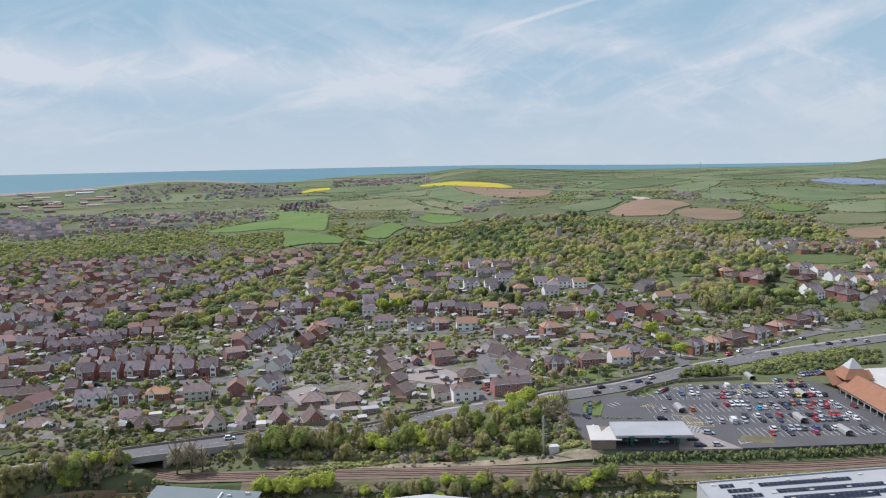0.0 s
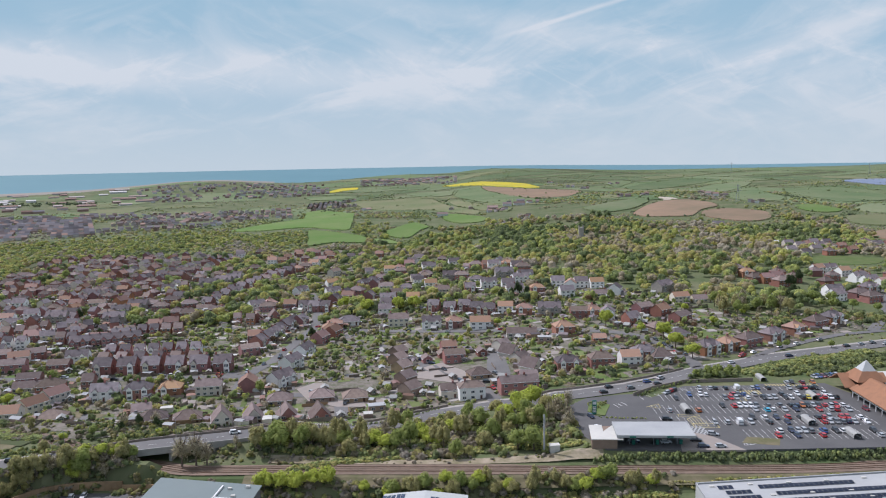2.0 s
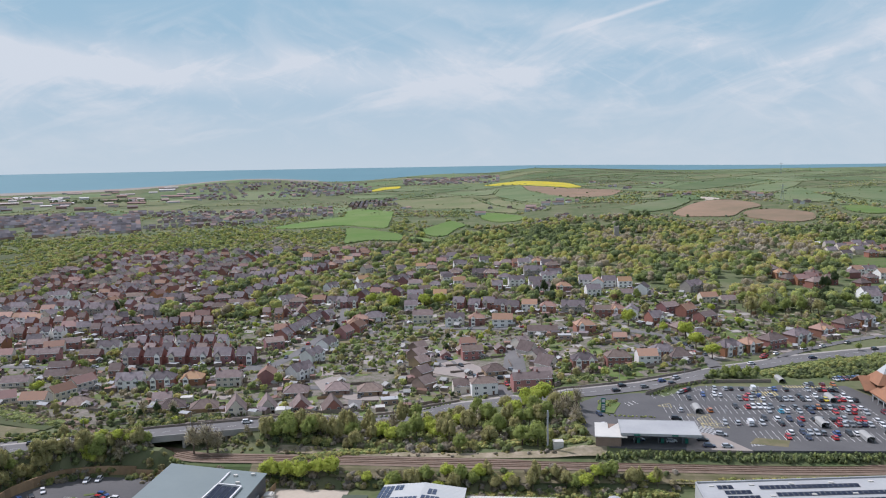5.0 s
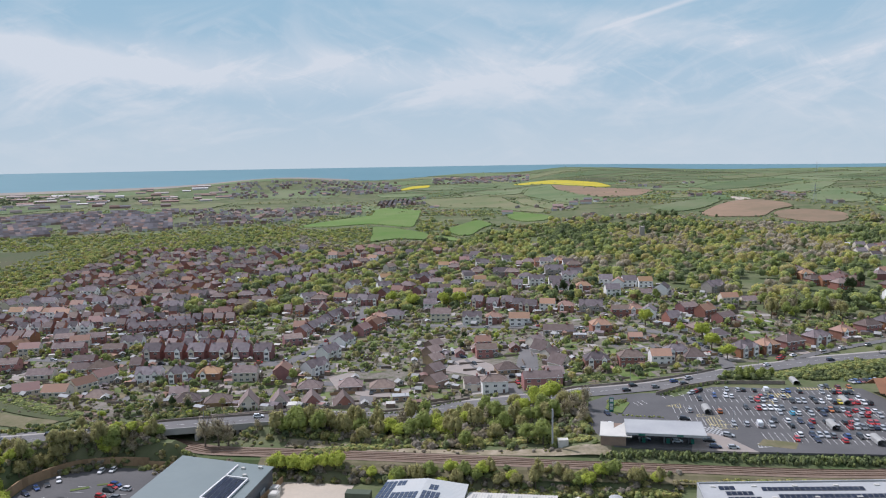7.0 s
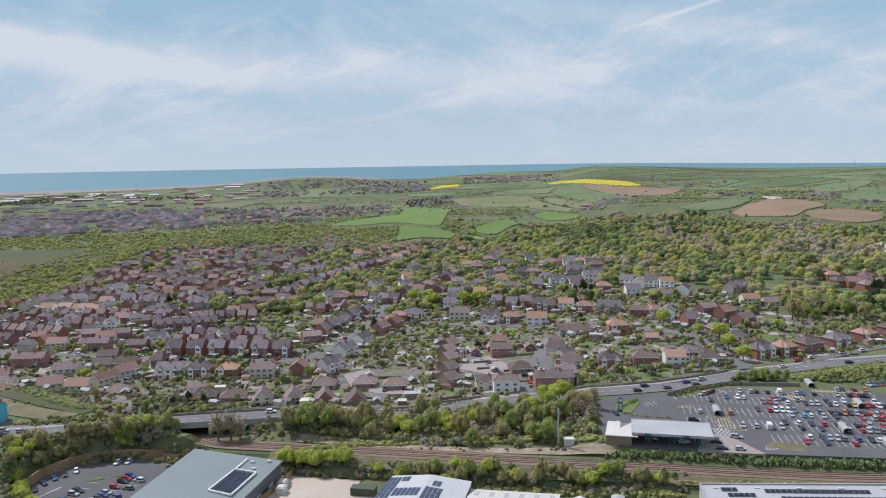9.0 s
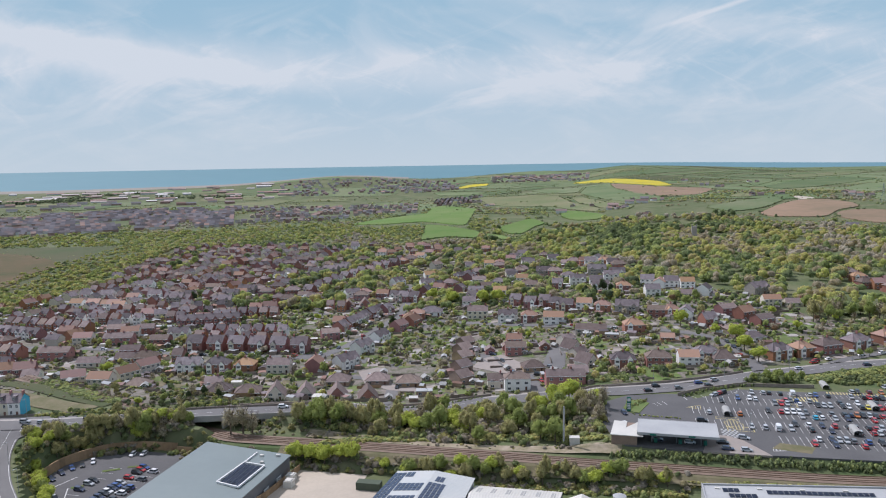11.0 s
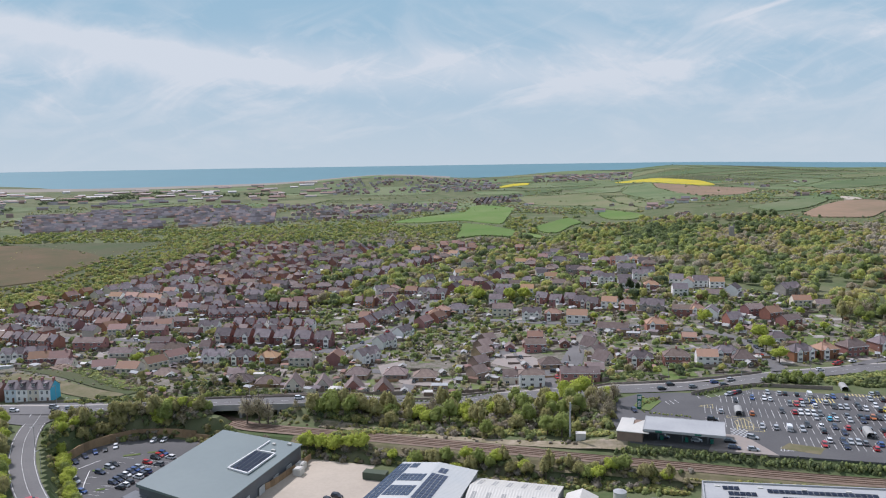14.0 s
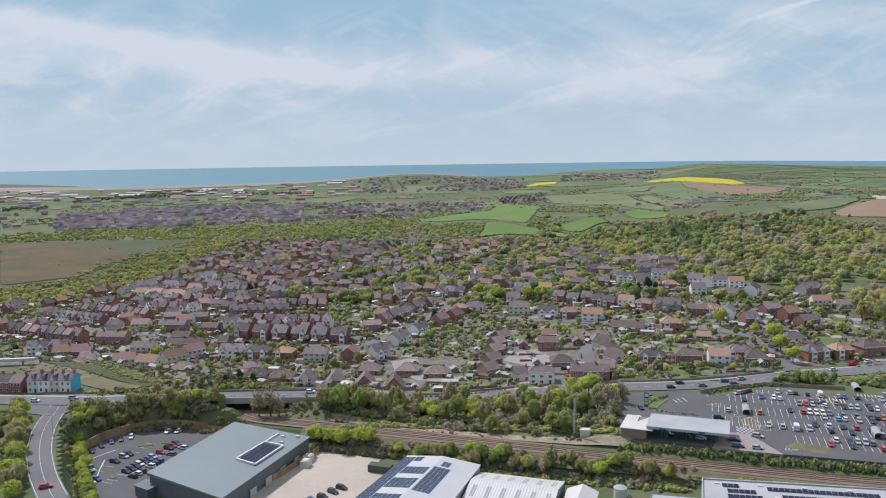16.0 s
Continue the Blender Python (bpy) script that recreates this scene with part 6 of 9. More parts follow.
hedge([(x, float(rail_y(x)) + 5.6) for x in range(56, 190, 8)], 3.0, 3.4)
hedge([(62, 278.8), (88, 278.3)], 1.4, 2.6)
hedge([(86, 345), (98, 357), (112, 366), (124, 368)], 1.8, 2.4)
hedge([(148, 378), (160, 386), (176, 396), (200, 406), (225, 418)], 7, 3.2, tint=(0.2, 0.8))
hedge([(40, 372), (52, 374), (60, 378), (48, 366)], 6, 3.2, tint=(0.1, 0.6))
hedge([(64.0, 317.9), (70.1, 316.1), (76.6, 316.2), (82.9, 315.6)], 1.8, 1.0, tint=(0.3, 0.6))
hedge([(61.1, 331.9), (63.1, 336.3), (67.1, 338.1)], 2.2, 1.2, tint=(0.2, 0.6))
hedge([(-48, 322), (-20, 338), (-6, 347)], 1.6, 1.8)
hedge([(-126, 305), (-106, 311), (-94, 316)], 1.6, 2.4)
hedge([(-150, 298), (-130, 303), (-112, 309)], 1.5, 2.2)
hedge([(-195, 276), (-170, 285), (-150, 288)], 3.0, 1.8, tint=(0.3, 1))
hedge([(-240, 330), (-215, 318), (-190, 306), (-172, 300)], 7, 1.6, tint=(0.2, 0.65))
hedge([(-60, 276), (-40, 284), (-10, 290), (30, 292), (52, 286)], 5, 1.8, tint=(0.3, 1))
hedge([(-20, 258), (30, 259), (80, 258.5)], 4.5, 2.2, tint=(0.3, 1))
hedge([(80, 262), (130, 264), (190, 268)], 3.5, 1.2, tint=(0.5, 1))
for _ in range(6800):
    x, y = rng.uniform(-470, 235), rng.uniform(318, 760)
    if inside(x, y, gard) and clear(x, y, 6.6) and abs(y - road_y(x)) > 9.5 and not on_street(x, y):
        for k in range(rng.choice((1, 1, 2, 3))):
            shrubs.add(x + rng.uniform(-2, 2), y + rng.uniform(-2, 2), rng.uniform(0.8, 2.1) if y < 560 else rng.uniform(1.2, 2.6), rng.uniform(0.8, 1.3), rng.random() ** 1.5)
# undergrowth of the railway banks
for _ in range(520):
    x = rng.uniform(-76, 52)
    y0, y1 = float(rail_y(x)) + 12, float(road_y(x)) - 8
    if y1 > y0:
        thicket.add(x, y0 + (y1 - y0) * rng.random(), rng.uniform(1.6, 3.4), rng.uniform(0.8, 1.2), rng.random())
for _ in range(260):
    x = rng.uniform(-168, -121)
    thicket.add(x, min(float(road_y(x)) - 7, 283) - rng.uniform(0, 8), rng.uniform(1.2, 2.4), rng.uniform(0.8, 1.2), rng.random())
for _ in range(260):
    x = rng.uniform(-66, 82)
    thicket.add(x, rng.uniform(257, 267) if x > -20 else rng.uniform(263, 268), rng.uniform(1.2, 2.6), rng.uniform(0.7, 1.1), rng.random())
for _ in range(220):
    t = rng.random()
    thicket.add(-114 - 56 * t + rng.uniform(-2, 2), 188 + 52 * t + rng.uniform(-2, 2), rng.uniform(1.2, 2.2), 1.0, rng.random() * 0.6)
for _ in range(240):
    t = rng.random()
    thicket.add(-148 - 62 * t + rng.uniform(-7, 4), 180 + 62 * t + rng.uniform(-7, 2), rng.uniform(1.5, 2.8), 1.0, rng.random() * 0.6)
for _ in range(170):
    t = rng.random()
    thicket.add(-150 - 95 * t + rng.uniform(-3, 3), 291 + 42 * t + rng.uniform(-4, 9), rng.uniform(0.9, 2.2), rng.uniform(0.6, 1.0), rng.random())
for _ in range(120):
    x = rng.uniform(-190, -100)
    thicket.add(x, float(road_y(x)) + rng.uniform(10, 22), rng.uniform(1.0, 2.2), 1.0, rng.random() * 0.5)
for x, y, s in ((118, 373, 2.6), (123, 376, 3.4), (129, 378, 3.8), (135, 380, 3.6), (141, 380, 3.0), (146, 378, 2.4), (126, 373, 2.8), (133, 374, 3.0), (139, 375, 2.8)):
    thicket.add(x, y, s, 1.0, rng.random() * 0.3)
belt = [(146, 375), (158, 392), (192, 412), (222, 424), (240, 414), (228, 392), (176, 373)]
for _ in range(900):
    x, y = rng.uniform(140, 245), rng.uniform(370, 430)
    if inside(x, y, belt) and y < road_y(x) - 7:
        thicket.add(x, y, rng.uniform(1.5, 2.6), rng.uniform(0.7, 1.0), rng.random() * 0.42)
for x0, y0, x1, y1, n, wd in ((250, 512, 300, 500, 70, 7), (262, 492, 330, 520, 60, 5), (180, 470, 250, 520, 80, 9), (268, 540, 250, 585, 60, 7), (300, 590, 360, 640, 60, 7)):
    for _ in range(n):
        t = rng.random()
        thicket.add(x0 + (x1 - x0) * t + rng.uniform(-wd, wd), y0 + (y1 - y0) * t + rng.uniform(-wd, wd), rng.uniform(1.8, 3.6), rng.uniform(0.8, 1.2), rng.random() * 0.6)
for _ in range(500):
    x, y = rng.uniform(-180, -124), rng.uniform(232, 282)
    if inside(x, y, slope):
        thicket.add(x, y, rng.uniform(1.3, 2.4), rng.uniform(0.8, 1.2), rng.random() * 0.6)
for x0, x1, y0, y1, n in ((-124, -100, 267, 275, 60), (-102, -72, 288, 299, 90), (-162, -118, 297, 320, 150), (-128, -118, 276, 292, 30)):
    for _ in range(n):
        x, y = rng.uniform(x0, x1), rng.uniform(y0, y1)
        if clear(x, y, 7) and abs(y - road_y(x)) > 9 and abs(y - rail_y(x)) > 5.5:
            thicket.add(x, y, rng.uniform(0.9, 2.1), rng.uniform(0.7, 1.1), rng.random() * 0.8)
for x0, x1, y0, y1, n in ((-122, -66, 262.5, 270, 90), (-104, -60, 281, 300, 120), (-70, 40, 279.5, 287, 90), (-112, -66, 299, 304, 20), (-262, -160, 300, 330, 170), (205, 330, 470, 520, 260), (232, 300, 425, 462, 90)):
    for _ in range(n):
        x, y = rng.uniform(x0, x1), rng.uniform(y0, y1)
        if abs(y - road_y(x)) > 8.5 and abs(y - rail_y(x)) > 5.2:
            thicket.add(x, y, rng.uniform(0.5, 1.3), rng.uniform(0.6, 1.0), 0.3 + rng.random() * 0.7)
for _ in range(40):
    t = rng.random()
    thicket.add(61.5 + 8 * t + rng.uniform(-1.2, 1.2), 325 + 13 * t + rng.uniform(-2, 2), rng.uniform(0.4, 0.9), 0.8, rng.random() * 0.6, 4.45)
# trees in the gardens, past counting
crowns = Leafage([lifted(leaf_cloud(90 + k, 3.6, 3.6, 3.6, 100, 0.42, 10), 4.0) for k in range(6)])
for _ in range(4000):
    x, y = rng.uniform(-440, 255), rng.uniform(330, 580)
    if len(crowns.at) < 800 and inside(x, y, gard) and clear(x, y, 6.8) and abs(y - road_y(x)) > 11 and not on_street(x, y):
        d = noise.noise((x / 45, y / 45, 6))
        if rng.random() < 0.45 + d:
            crowns.add(x, y, rng.uniform(0.4, 0.85), rng.uniform(0.8, 1.2), rng.choice((0.0, 0.05, 0.15, 0.25, 0.35, 0.45, 0.55, 0.7, 0.85)))
up = Leafage([lifted(leaf_cloud(96 + k, 4.0, 4.0, 3.8, 30, 0.5, 6), 4.0) for k in range(6)])
for _ in range(16000):
    x, y = rng.uniform(-520, 120), rng.uniform(570, 1010)
    if len(up.at) < 2000 and inside(x, y, gard) and not on_street(x, y) and clear(x, y, 8.0) and clear(x, y + 11, 8.5) and clear(x, y + 20, 7) and all((x - a) ** 2 + (y - b) ** 2 > 9 for a, b, *_ in up.at[-60:]):
        d = noise.noise((x / 55, y / 70, 11))
        if rng.random() < (0.62 if x > -262 else 0.42) + 0.9 * d:
            up.add(x, y, rng.choice((0.5, 0.7, 0.8, 0.9, 1.1, 1.4)) * rng.uniform(0.9, 1.15), rng.uniform(0.75, 1.15), rng.choice((0.0, 0.05, 0.12, 0.2, 0.3, 0.34, 0.42, 0.5, 0.6, 0.75)))
up.flush("hill_trees", "near_wood", "leafy trees in belts between the hill streets", "trees")
crowns.flush("garden_trees", "near_wood", "leafy garden trees among the houses", "trees")
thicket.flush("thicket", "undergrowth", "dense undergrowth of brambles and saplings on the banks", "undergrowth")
shrubs.flush("shrubs", "hedge", "clipped hedges and garden shrubs in mixed greens", "shrubs")

# ---- meadow and far fields ----
patch("meadow", [(720, 52), (1400, 54), (1160, 30.5), (790, 37)], "marsh", "rough green meadow beyond the houses", "meadow", 0.5)
edges, OPEN = [], []
field("field", "bright green grass field on a slope", [(1410, 19.3), (1511, 16.5), (1605, 13.5), (1912, 13.2), (1952, 12.1), (1718, 9.7), (1467, 10.0), (1314, 10.4), (1348, 11.9), (1401, 13.6), (1380, 17.0)])
field("field", "bright green pasture edged with hedges", [(1352, 13.5), (1316, 11.9), (1232, 9.3), (1146, 9.3), (1180, 11.9), (1130, 13.8), (1240, 13.6)])
field("field", "small green paddock beside the wood", [(1202, 9.0), (1162, 7.2), (1111, 6.9), (1142, 8.5)])
field("field", "green pasture sloping to the wood", [(1268, 8.1), (1351, 6.4), (1397, 5.6), (1305, 4.3), (1284, 5.1), (1176, 6.2), (1192, 7.3)])
field("field", "bright green field in the valley", [(1510, 3.7), (1486, 2.6), (1338, 0.1), (1279, 0.5), (1303, 2.2), (1371, 3.2)])
field("pale_field", "pale green field with worn tracks", [(2117, 9.8), (2073, 7.2), (2095, 5.1), (2007, 3.7), (1790, 2.8), (1456, 0.5), (1398, 0.7), (1518, 2.6), (1690, 4.3), (1742, 7.2), (1856, 8.9)])
field("pasture", "narrow pale pasture between hedges", [(2233, 5.9), (2281, 4.7), (2288, 2.0), (2087, 2.3), (2099, 4.3)])
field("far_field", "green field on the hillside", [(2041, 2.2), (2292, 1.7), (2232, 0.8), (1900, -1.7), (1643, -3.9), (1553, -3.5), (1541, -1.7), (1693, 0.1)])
field("pale_field", "dry pale strip of hillside field", [(1939, 2.8), (1879, 1.8), (1603, 0.1), (1457, -1.9), (1400, -1.5), (1462, 0.3), (1712, 2.2)])
field("rape", "bright yellow rape field on the hill", [(2640, 3.0), (2706, 1.8), (2676, 0.1), (2540, -1.7), (2362, -3.3), (2148, -4.4), (2128, -3.5), (2232, -1.1), (2476, 1.0)])
field("rape", "narrow field of yellow rape in flower", [(2533, 11.5), (2698, 10.4), (2722, 9.0), (2598, 9.1), (2572, 10.2), (2507, 10.8)])
field("ploughed", "pale brown ploughed field below the yellow rape", [(2298, 0.1), (2166, -1.7), (2078, -3.9), (2016, -6.9), (1936, -7.3), (1712, -6.3), (1695, -4.3), (1781, -2.3), (2070, -0.3)])
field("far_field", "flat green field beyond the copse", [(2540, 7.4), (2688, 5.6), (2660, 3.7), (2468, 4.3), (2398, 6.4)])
field("pale_field", "pale field below the farm", [(1584, -8.1), (1682, -9.0), (1592, -10.2), (1546, -9.4)])
field("pasture", "olive-green pasture beside the ploughed field", [(1403, -6.7), (1481, -9.1), (1526, -11.3), (1480, -11.9), (1379, -10.8), (1331, -8.9), (1349, -7.9)])
field("ploughed", "large ploughed field of reddish brown soil", [(1300, -10.3), (1399, -11.4), (1468, -12.6), (1494, -14.2), (1446, -16.0), (1395, -16.7), (1355, -15.3), (1264, -14.6), (1270, -12.8), (1264, -11.4)])
field("ploughed", "ploughed brown field beyond a hedge", [(1317, -15.1), (1351, -15.7), (1369, -17.2), (1335, -19.7), (1249, -19.9), (1206, -18.8), (1214, -17.4), (1266, -15.3)])
field("sand", "pale dry corner of the ploughed field", [(1556, -12.3), (1516, -13.7), (1484, -14.0), (1468, -12.8)])
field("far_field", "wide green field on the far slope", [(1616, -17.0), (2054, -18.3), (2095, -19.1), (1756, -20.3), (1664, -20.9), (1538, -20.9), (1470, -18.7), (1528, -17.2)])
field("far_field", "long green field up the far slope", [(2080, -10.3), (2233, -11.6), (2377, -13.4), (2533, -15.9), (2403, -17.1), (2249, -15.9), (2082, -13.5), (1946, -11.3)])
field("pasture", "grey-green field under a hedge", [(2042, -15.2), (2209, -16.6), (2319, -18.6), (2271, -19.1), (2133, -18.6), (1878, -17.0), (1900, -15.9)])
field("pale_field", "pale field near the skyline", [(2669, -11.6), (2961, -14.5), (2989, -16.6), (2693, -15.2), (2451, -12.3)])
field("far_field", "small green field beyond the lane", [(2296, -8.8), (2403, -10.2), (2333, -11.2), (2104, -9.8)])
field("far_field", "broad green field on the far slope", [(2056, -20.9), (2080, -24.2), (1986, -26.2), (1756, -27.9), (1564, -24.2), (1682, -22.9), (1827, -21.2)])
field("field", "bright green strip below the farm", [(1440, -21.2), (1485, -22.7), (1396, -24.4), (1354, -24.0), (1338, -22.9), (1363, -21.9)])
field("pasture", "level green field by the farm", [(1401, -24.9), (1547, -25.6), (1722, -28.9), (1383, -28.7), (1358, -26.4)])
field("pale_field", "grazed pasture with scattered trees", [(1305, -24.3), (1338, -26.4), (1351, -28.7), (1212, -28.5), (1179, -26.2), (1209, -24.6)])
field("ploughed", "dark brown ploughed field above the houses", [(1076, -25.3), (1139, -26.5), (1175, -28.5), (1028, -28.3), (1020, -26.7)])
field("glasshouse", "blue-grey sheen of a solar farm on the far slope", [(2308, -24.5), (2403, -25.3), (2422, -27.3), (2247, -29.2), (2107, -29.1), (2136, -26.6)])
field("lawn", "level green playing field among the houses", [(848, -21.4), (865, -23.6), (857, -26.3), (802, -26.0), (785, -23.7), (786, -22.0)], lift=0.35)
field("pale_field", "dry tan field on the plain", [(2130, 28.9), (2248, 27.3), (2301, 25.0), (2321, 23.2), (2204, 24.2), (2082, 25.6), (2048, 27.4)])
field("far_field", "green park field on the plain", [(2359, 39.3), (2451, 38.3), (2361, 35.6), (2279, 35.0), (2225, 36.7), (2202, 38.6)])
field("far_field", "green field edged with trees on the plain", [(2004, 26.8), (2034, 24.6), (2126, 22.6), (2004, 23.5), (1948, 25.0)])
field("far_field", "flat green field behind the estate", [(2403, 13.1), (2325, 10.2), (2235, 8.9), (2219, 11.0), (2283, 12.7)])
field("far_field", "open green park on the plain", [(2353, 39.8), (2432, 38.4), (2447, 36.9), (2320, 37.2), (2265, 38.7)])
field("heath", "brown reed and heath in the meadow", [(1349, 47.6), (1301, 43.5), (1159, 40.5), (1026, 38.5), (951, 41.0), (862, 42.0), (857, 44.5), (832, 47.2)])
field("marsh", "rough green and tan grass of the meadow", [(1358, 45.6), (1222, 35.6), (1102, 30.7), (1020, 34.2), (1020, 38.5), (1155, 40.9)])
fr = (1520, 1680, 1880, 2120, 2400, 2740, 3140, 3560)
for i, (r0, r1) in enumerate(zip(fr, fr[1:])):
    az, lean = -48.0, (5.5, -4.0, 6.5, -6.0, 4.5, -5.5, 5.0)[i]
    while az < 12:
        w, sk = rng.uniform(2.4, 6.0), lean * rng.uniform(0.7, 1.4)
        u = rng.uniform(-0.03, 0.03) * r0
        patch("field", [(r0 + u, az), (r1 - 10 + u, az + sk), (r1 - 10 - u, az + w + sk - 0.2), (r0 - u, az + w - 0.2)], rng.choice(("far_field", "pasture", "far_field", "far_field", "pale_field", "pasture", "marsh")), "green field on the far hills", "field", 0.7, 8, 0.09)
        if rng.random() < 0.85:
            edges.append(([(*polar(r0 + u - 2 * u * t / 6, az + w * t / 6), 0) for t in range(7)], [(*polar(r0 + (r1 - r0) * t / 6, az + sk * t / 6), 0) for t in range(7)]))
        az += w
for i in range(34):
    az, r = rng.uniform(16, 52), rng.uniform(1650, 3000)
    w, d = rng.uniform(3, 6), rng.uniform(60, 200)
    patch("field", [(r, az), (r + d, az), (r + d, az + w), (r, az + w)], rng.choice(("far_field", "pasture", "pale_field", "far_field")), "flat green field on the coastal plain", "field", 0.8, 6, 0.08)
tuft = [lifted(leaf_cloud(70 + k, 3.4, 3.4, 2.6, 3, 0.8, 2, 0.9), 2.0) for k in range(5)]
far = Leafage(tuft)
SPAN = [(min(x for x, _ in f), max(x for x, _ in f), min(y for _, y in f), max(y for _, y in f), f) for f in OPEN]


def in_field(x, y):
    return any(a < x < b and c < y < d and inside(x, y, f) for a, b, c, d, f in SPAN)


def hides_field(x, y, h):
    """Whether a plant of that height stands on a field or close below its lower edge."""
    dx, z = x - 40, gz(x, y)
    return any(in_field(40 + dx * k, y * k) for k in (1, 1 + 0.5 * h / (112 - z), 1 + h / (112 - z)))


# the woods
big = [lifted(leaf_cloud(50 + k, 5.2, 5.2, 4.4, 34, 0.62, 6, 0.92), 4.4) for k in range(6)]
wood = Leafage(big)
n = 0
while n < 3400:
    az, r = rng.uniform(-37, 13), math.sqrt(rng.uniform(480**2, 1270**2))
    x, y = polar(r, az)
    if inside(x, y, gard) or y < 520 + max(0, 240 - x) * 0.25 or not clear(x, y, 9) or in_field(x, y):
        continue
    if 235 < x < 420 and y < 560 + 0.3 * (x - 235) - 30:
        continue
    if r > 1150 and noise.noise((x / 90, y / 90, 2)) > 0.15:
        continue
    if noise.noise((x / 60, y / 60, 7)) > 0.42 or (y < 760 and not (clear(x, y + 12, 9) and clear(x, y + 22, 7))):
        continue
    n += 1
    k = rng.uniform(0.7, 1.3)
    while k > 0.3 and hides_field(x, y, 8 * k):
        k *= 0.7
    t = 0.42 + 0.85 * noise.noise((x / 120, y / 150, 4)) + rng.gauss(0, 0.2)
    wood.add(x, y, k, rng.uniform(0.85, 1.25), min(max(t, 0.02), 1) if rng.random() > 0.09 else rng.uniform(0.0, 0.06))
for r, az in [(1240, -7.2), (1252, -7.9), (1276, -8.5), (1157, -4.8), (1098, -5.6), (1084, -6.6), (1112, -7.4), (1096, 9.2), (1107, 8.5), (1013, 20.2), (1063, -0.3), (1117, -0.7), (833, -14.1)]:
    for _ in range(4):
        wood.add(*polar(r + rng.uniform(-14, 14), az + rng.uniform(-0.5, 0.5)), rng.uniform(0.9, 1.4), rng.uniform(1.1, 1.5), 0.0)
for r, az in [(827, -7.4), (839, -8.2), (856, -8.6), (820, -10.4), (837, -11.1), (850, -11.8), (794, -12.2), (763, -13.0), (781, -13.5), (854, -10.0), (725, -17.3), (699, -16.3), (810, -6.5)]:
    for _ in range(3):
        wood.add(*polar(r + rng.uniform(-9, 9), az + rng.uniform(-0.5, 0.5)), rng.uniform(1.1, 1.6), rng.uniform(0.9, 1.1), 0.53 + rng.uniform(-0.05, 0.05))
for _ in range(260):
    x, y = polar(rng.uniform(830, 1340), rng.uniform(37, 52))
    if noise.noise((x / 60, y / 60, 31)) > 0.12:
        wood.add(x, y, rng.uniform(0.12, 0.3), rng.uniform(0.5, 0.8), rng.random() * 0.6)
for _ in range(700):
    x, y = polar(rng.uniform(800, 1250), rng.uniform(31, 47))
    if inside(x, y, gard) or noise.noise((x / 70, y / 70, 44)) < 0.05 + 0.02 * (math.hypot(x - 40, y) - 800) / 100:
        continue
    wood.add(x, y, rng.uniform(0.15, 0.4), rng.uniform(0.6, 0.9), 0.2 + rng.random() * 0.4)
# scrub belts beyond the houses and round the meadow
for _ in range(2600):
    az, r = rng.uniform(9, 50), rng.uniform(1120, 1520)
    lo = 1130 + 6.0 * max(az - 31, 0) * 2.2
    if r < lo + 40 * rng.random() or r > lo + 290 or hides_field(*polar(r, az), 6):
        continue
    wood.add(*polar(r, az), rng.uniform(0.5, 1.0), rng.uniform(0.7, 1.0), 0.16 + rng.random() * 0.36)
for _ in range(1500):
    y = rng.uniform(440, 1010)
    near, off = np.interp(y, (440, 482, 529, 613, 748, 973), (-440, -478, -455, -442, -489, -557)), np.interp(y, (440, 540, 613, 744, 963), (-560, -580, -540, -610, -655))
    u = rng.random()
    x = off + (near - off) * u
    if inside(x, y, gard) or noise.noise((x / 35, y / 45, 21)) > 0.2 + 0.5 * u:
        continue
    wood.add(x, y, rng.uniform(0.3, 0.6) + 0.3 * u, rng.uniform(0.6, 1.0), 0.15 + rng.random() * 0.45)
for _ in range(300):
    wood.add(*polar(rng.uniform(690, 775), rng.uniform(42, 52)), rng.uniform(0.5, 1.0), rng.uniform(0.7, 1.0), 0.2 + rng.random() * 0.4)
wood.flush("woodland", "near_wood", "mixed spring woodland of green, yellow and bare brown trees", "woodland")

for e in edges:
    for line in e:
        for p, q in zip(line, line[1:]):
            p, q = Vector(p[:2]), Vector(q[:2])
            if p.length < 1000:
                continue
            n = max(int((q - p).length / 5), 1)
            for k in range(n):
                c = p.lerp(q, (k + rng.random()) / n)
                d = noise.noise((c.x / 45, c.y / 45, 17))
                if d < -0.32:
                    continue
                s = rng.uniform(0.9, 1.6) if rng.random() < 0.05 + 0.25 * max(d, 0) else rng.uniform(0.45, 0.85)
                far.add(c.x + rng.uniform(-2, 2), c.y + rng.uniform(-2, 2), s, rng.uniform(0.55, 0.95), rng.random() * 0.2)
for _ in range(27000):
    az, r = rng.uniform(-40, 55), 1080 + 2200 * rng.random() ** 1.35
    x, y = polar(r, az)
    d = noise.noise((x / 200, y / 380, 3)) + 0.3 * noise.noise((x / 60, y / 60, 9))
    if d < (0.04 if az < 12 else -0.02) - (0.34 if r < 1450 else 0.2 if r < 1900 and az < 14 else 0) + (0.12 if r > 2300 else 0):
        continue
    k = rng.uniform(0.9, 1.9) if r < 1900 else rng.uniform(0.8, 1.5) if r < 2300 else rng.uniform(0.5, 1.0)
    if in_field(x, y) or inside(x, y, gard):
        continue
    while k > 0.35 and hides_field(x, y, 3.2 * k):
        k *= 0.7
    far.add(x, y, k, rng.uniform(0.5, 0.85), min(max(0.42 + 0.8 * noise.noise((x / 140, y / 140, 4)) + rng.gauss(0, 0.13), 0), 1))
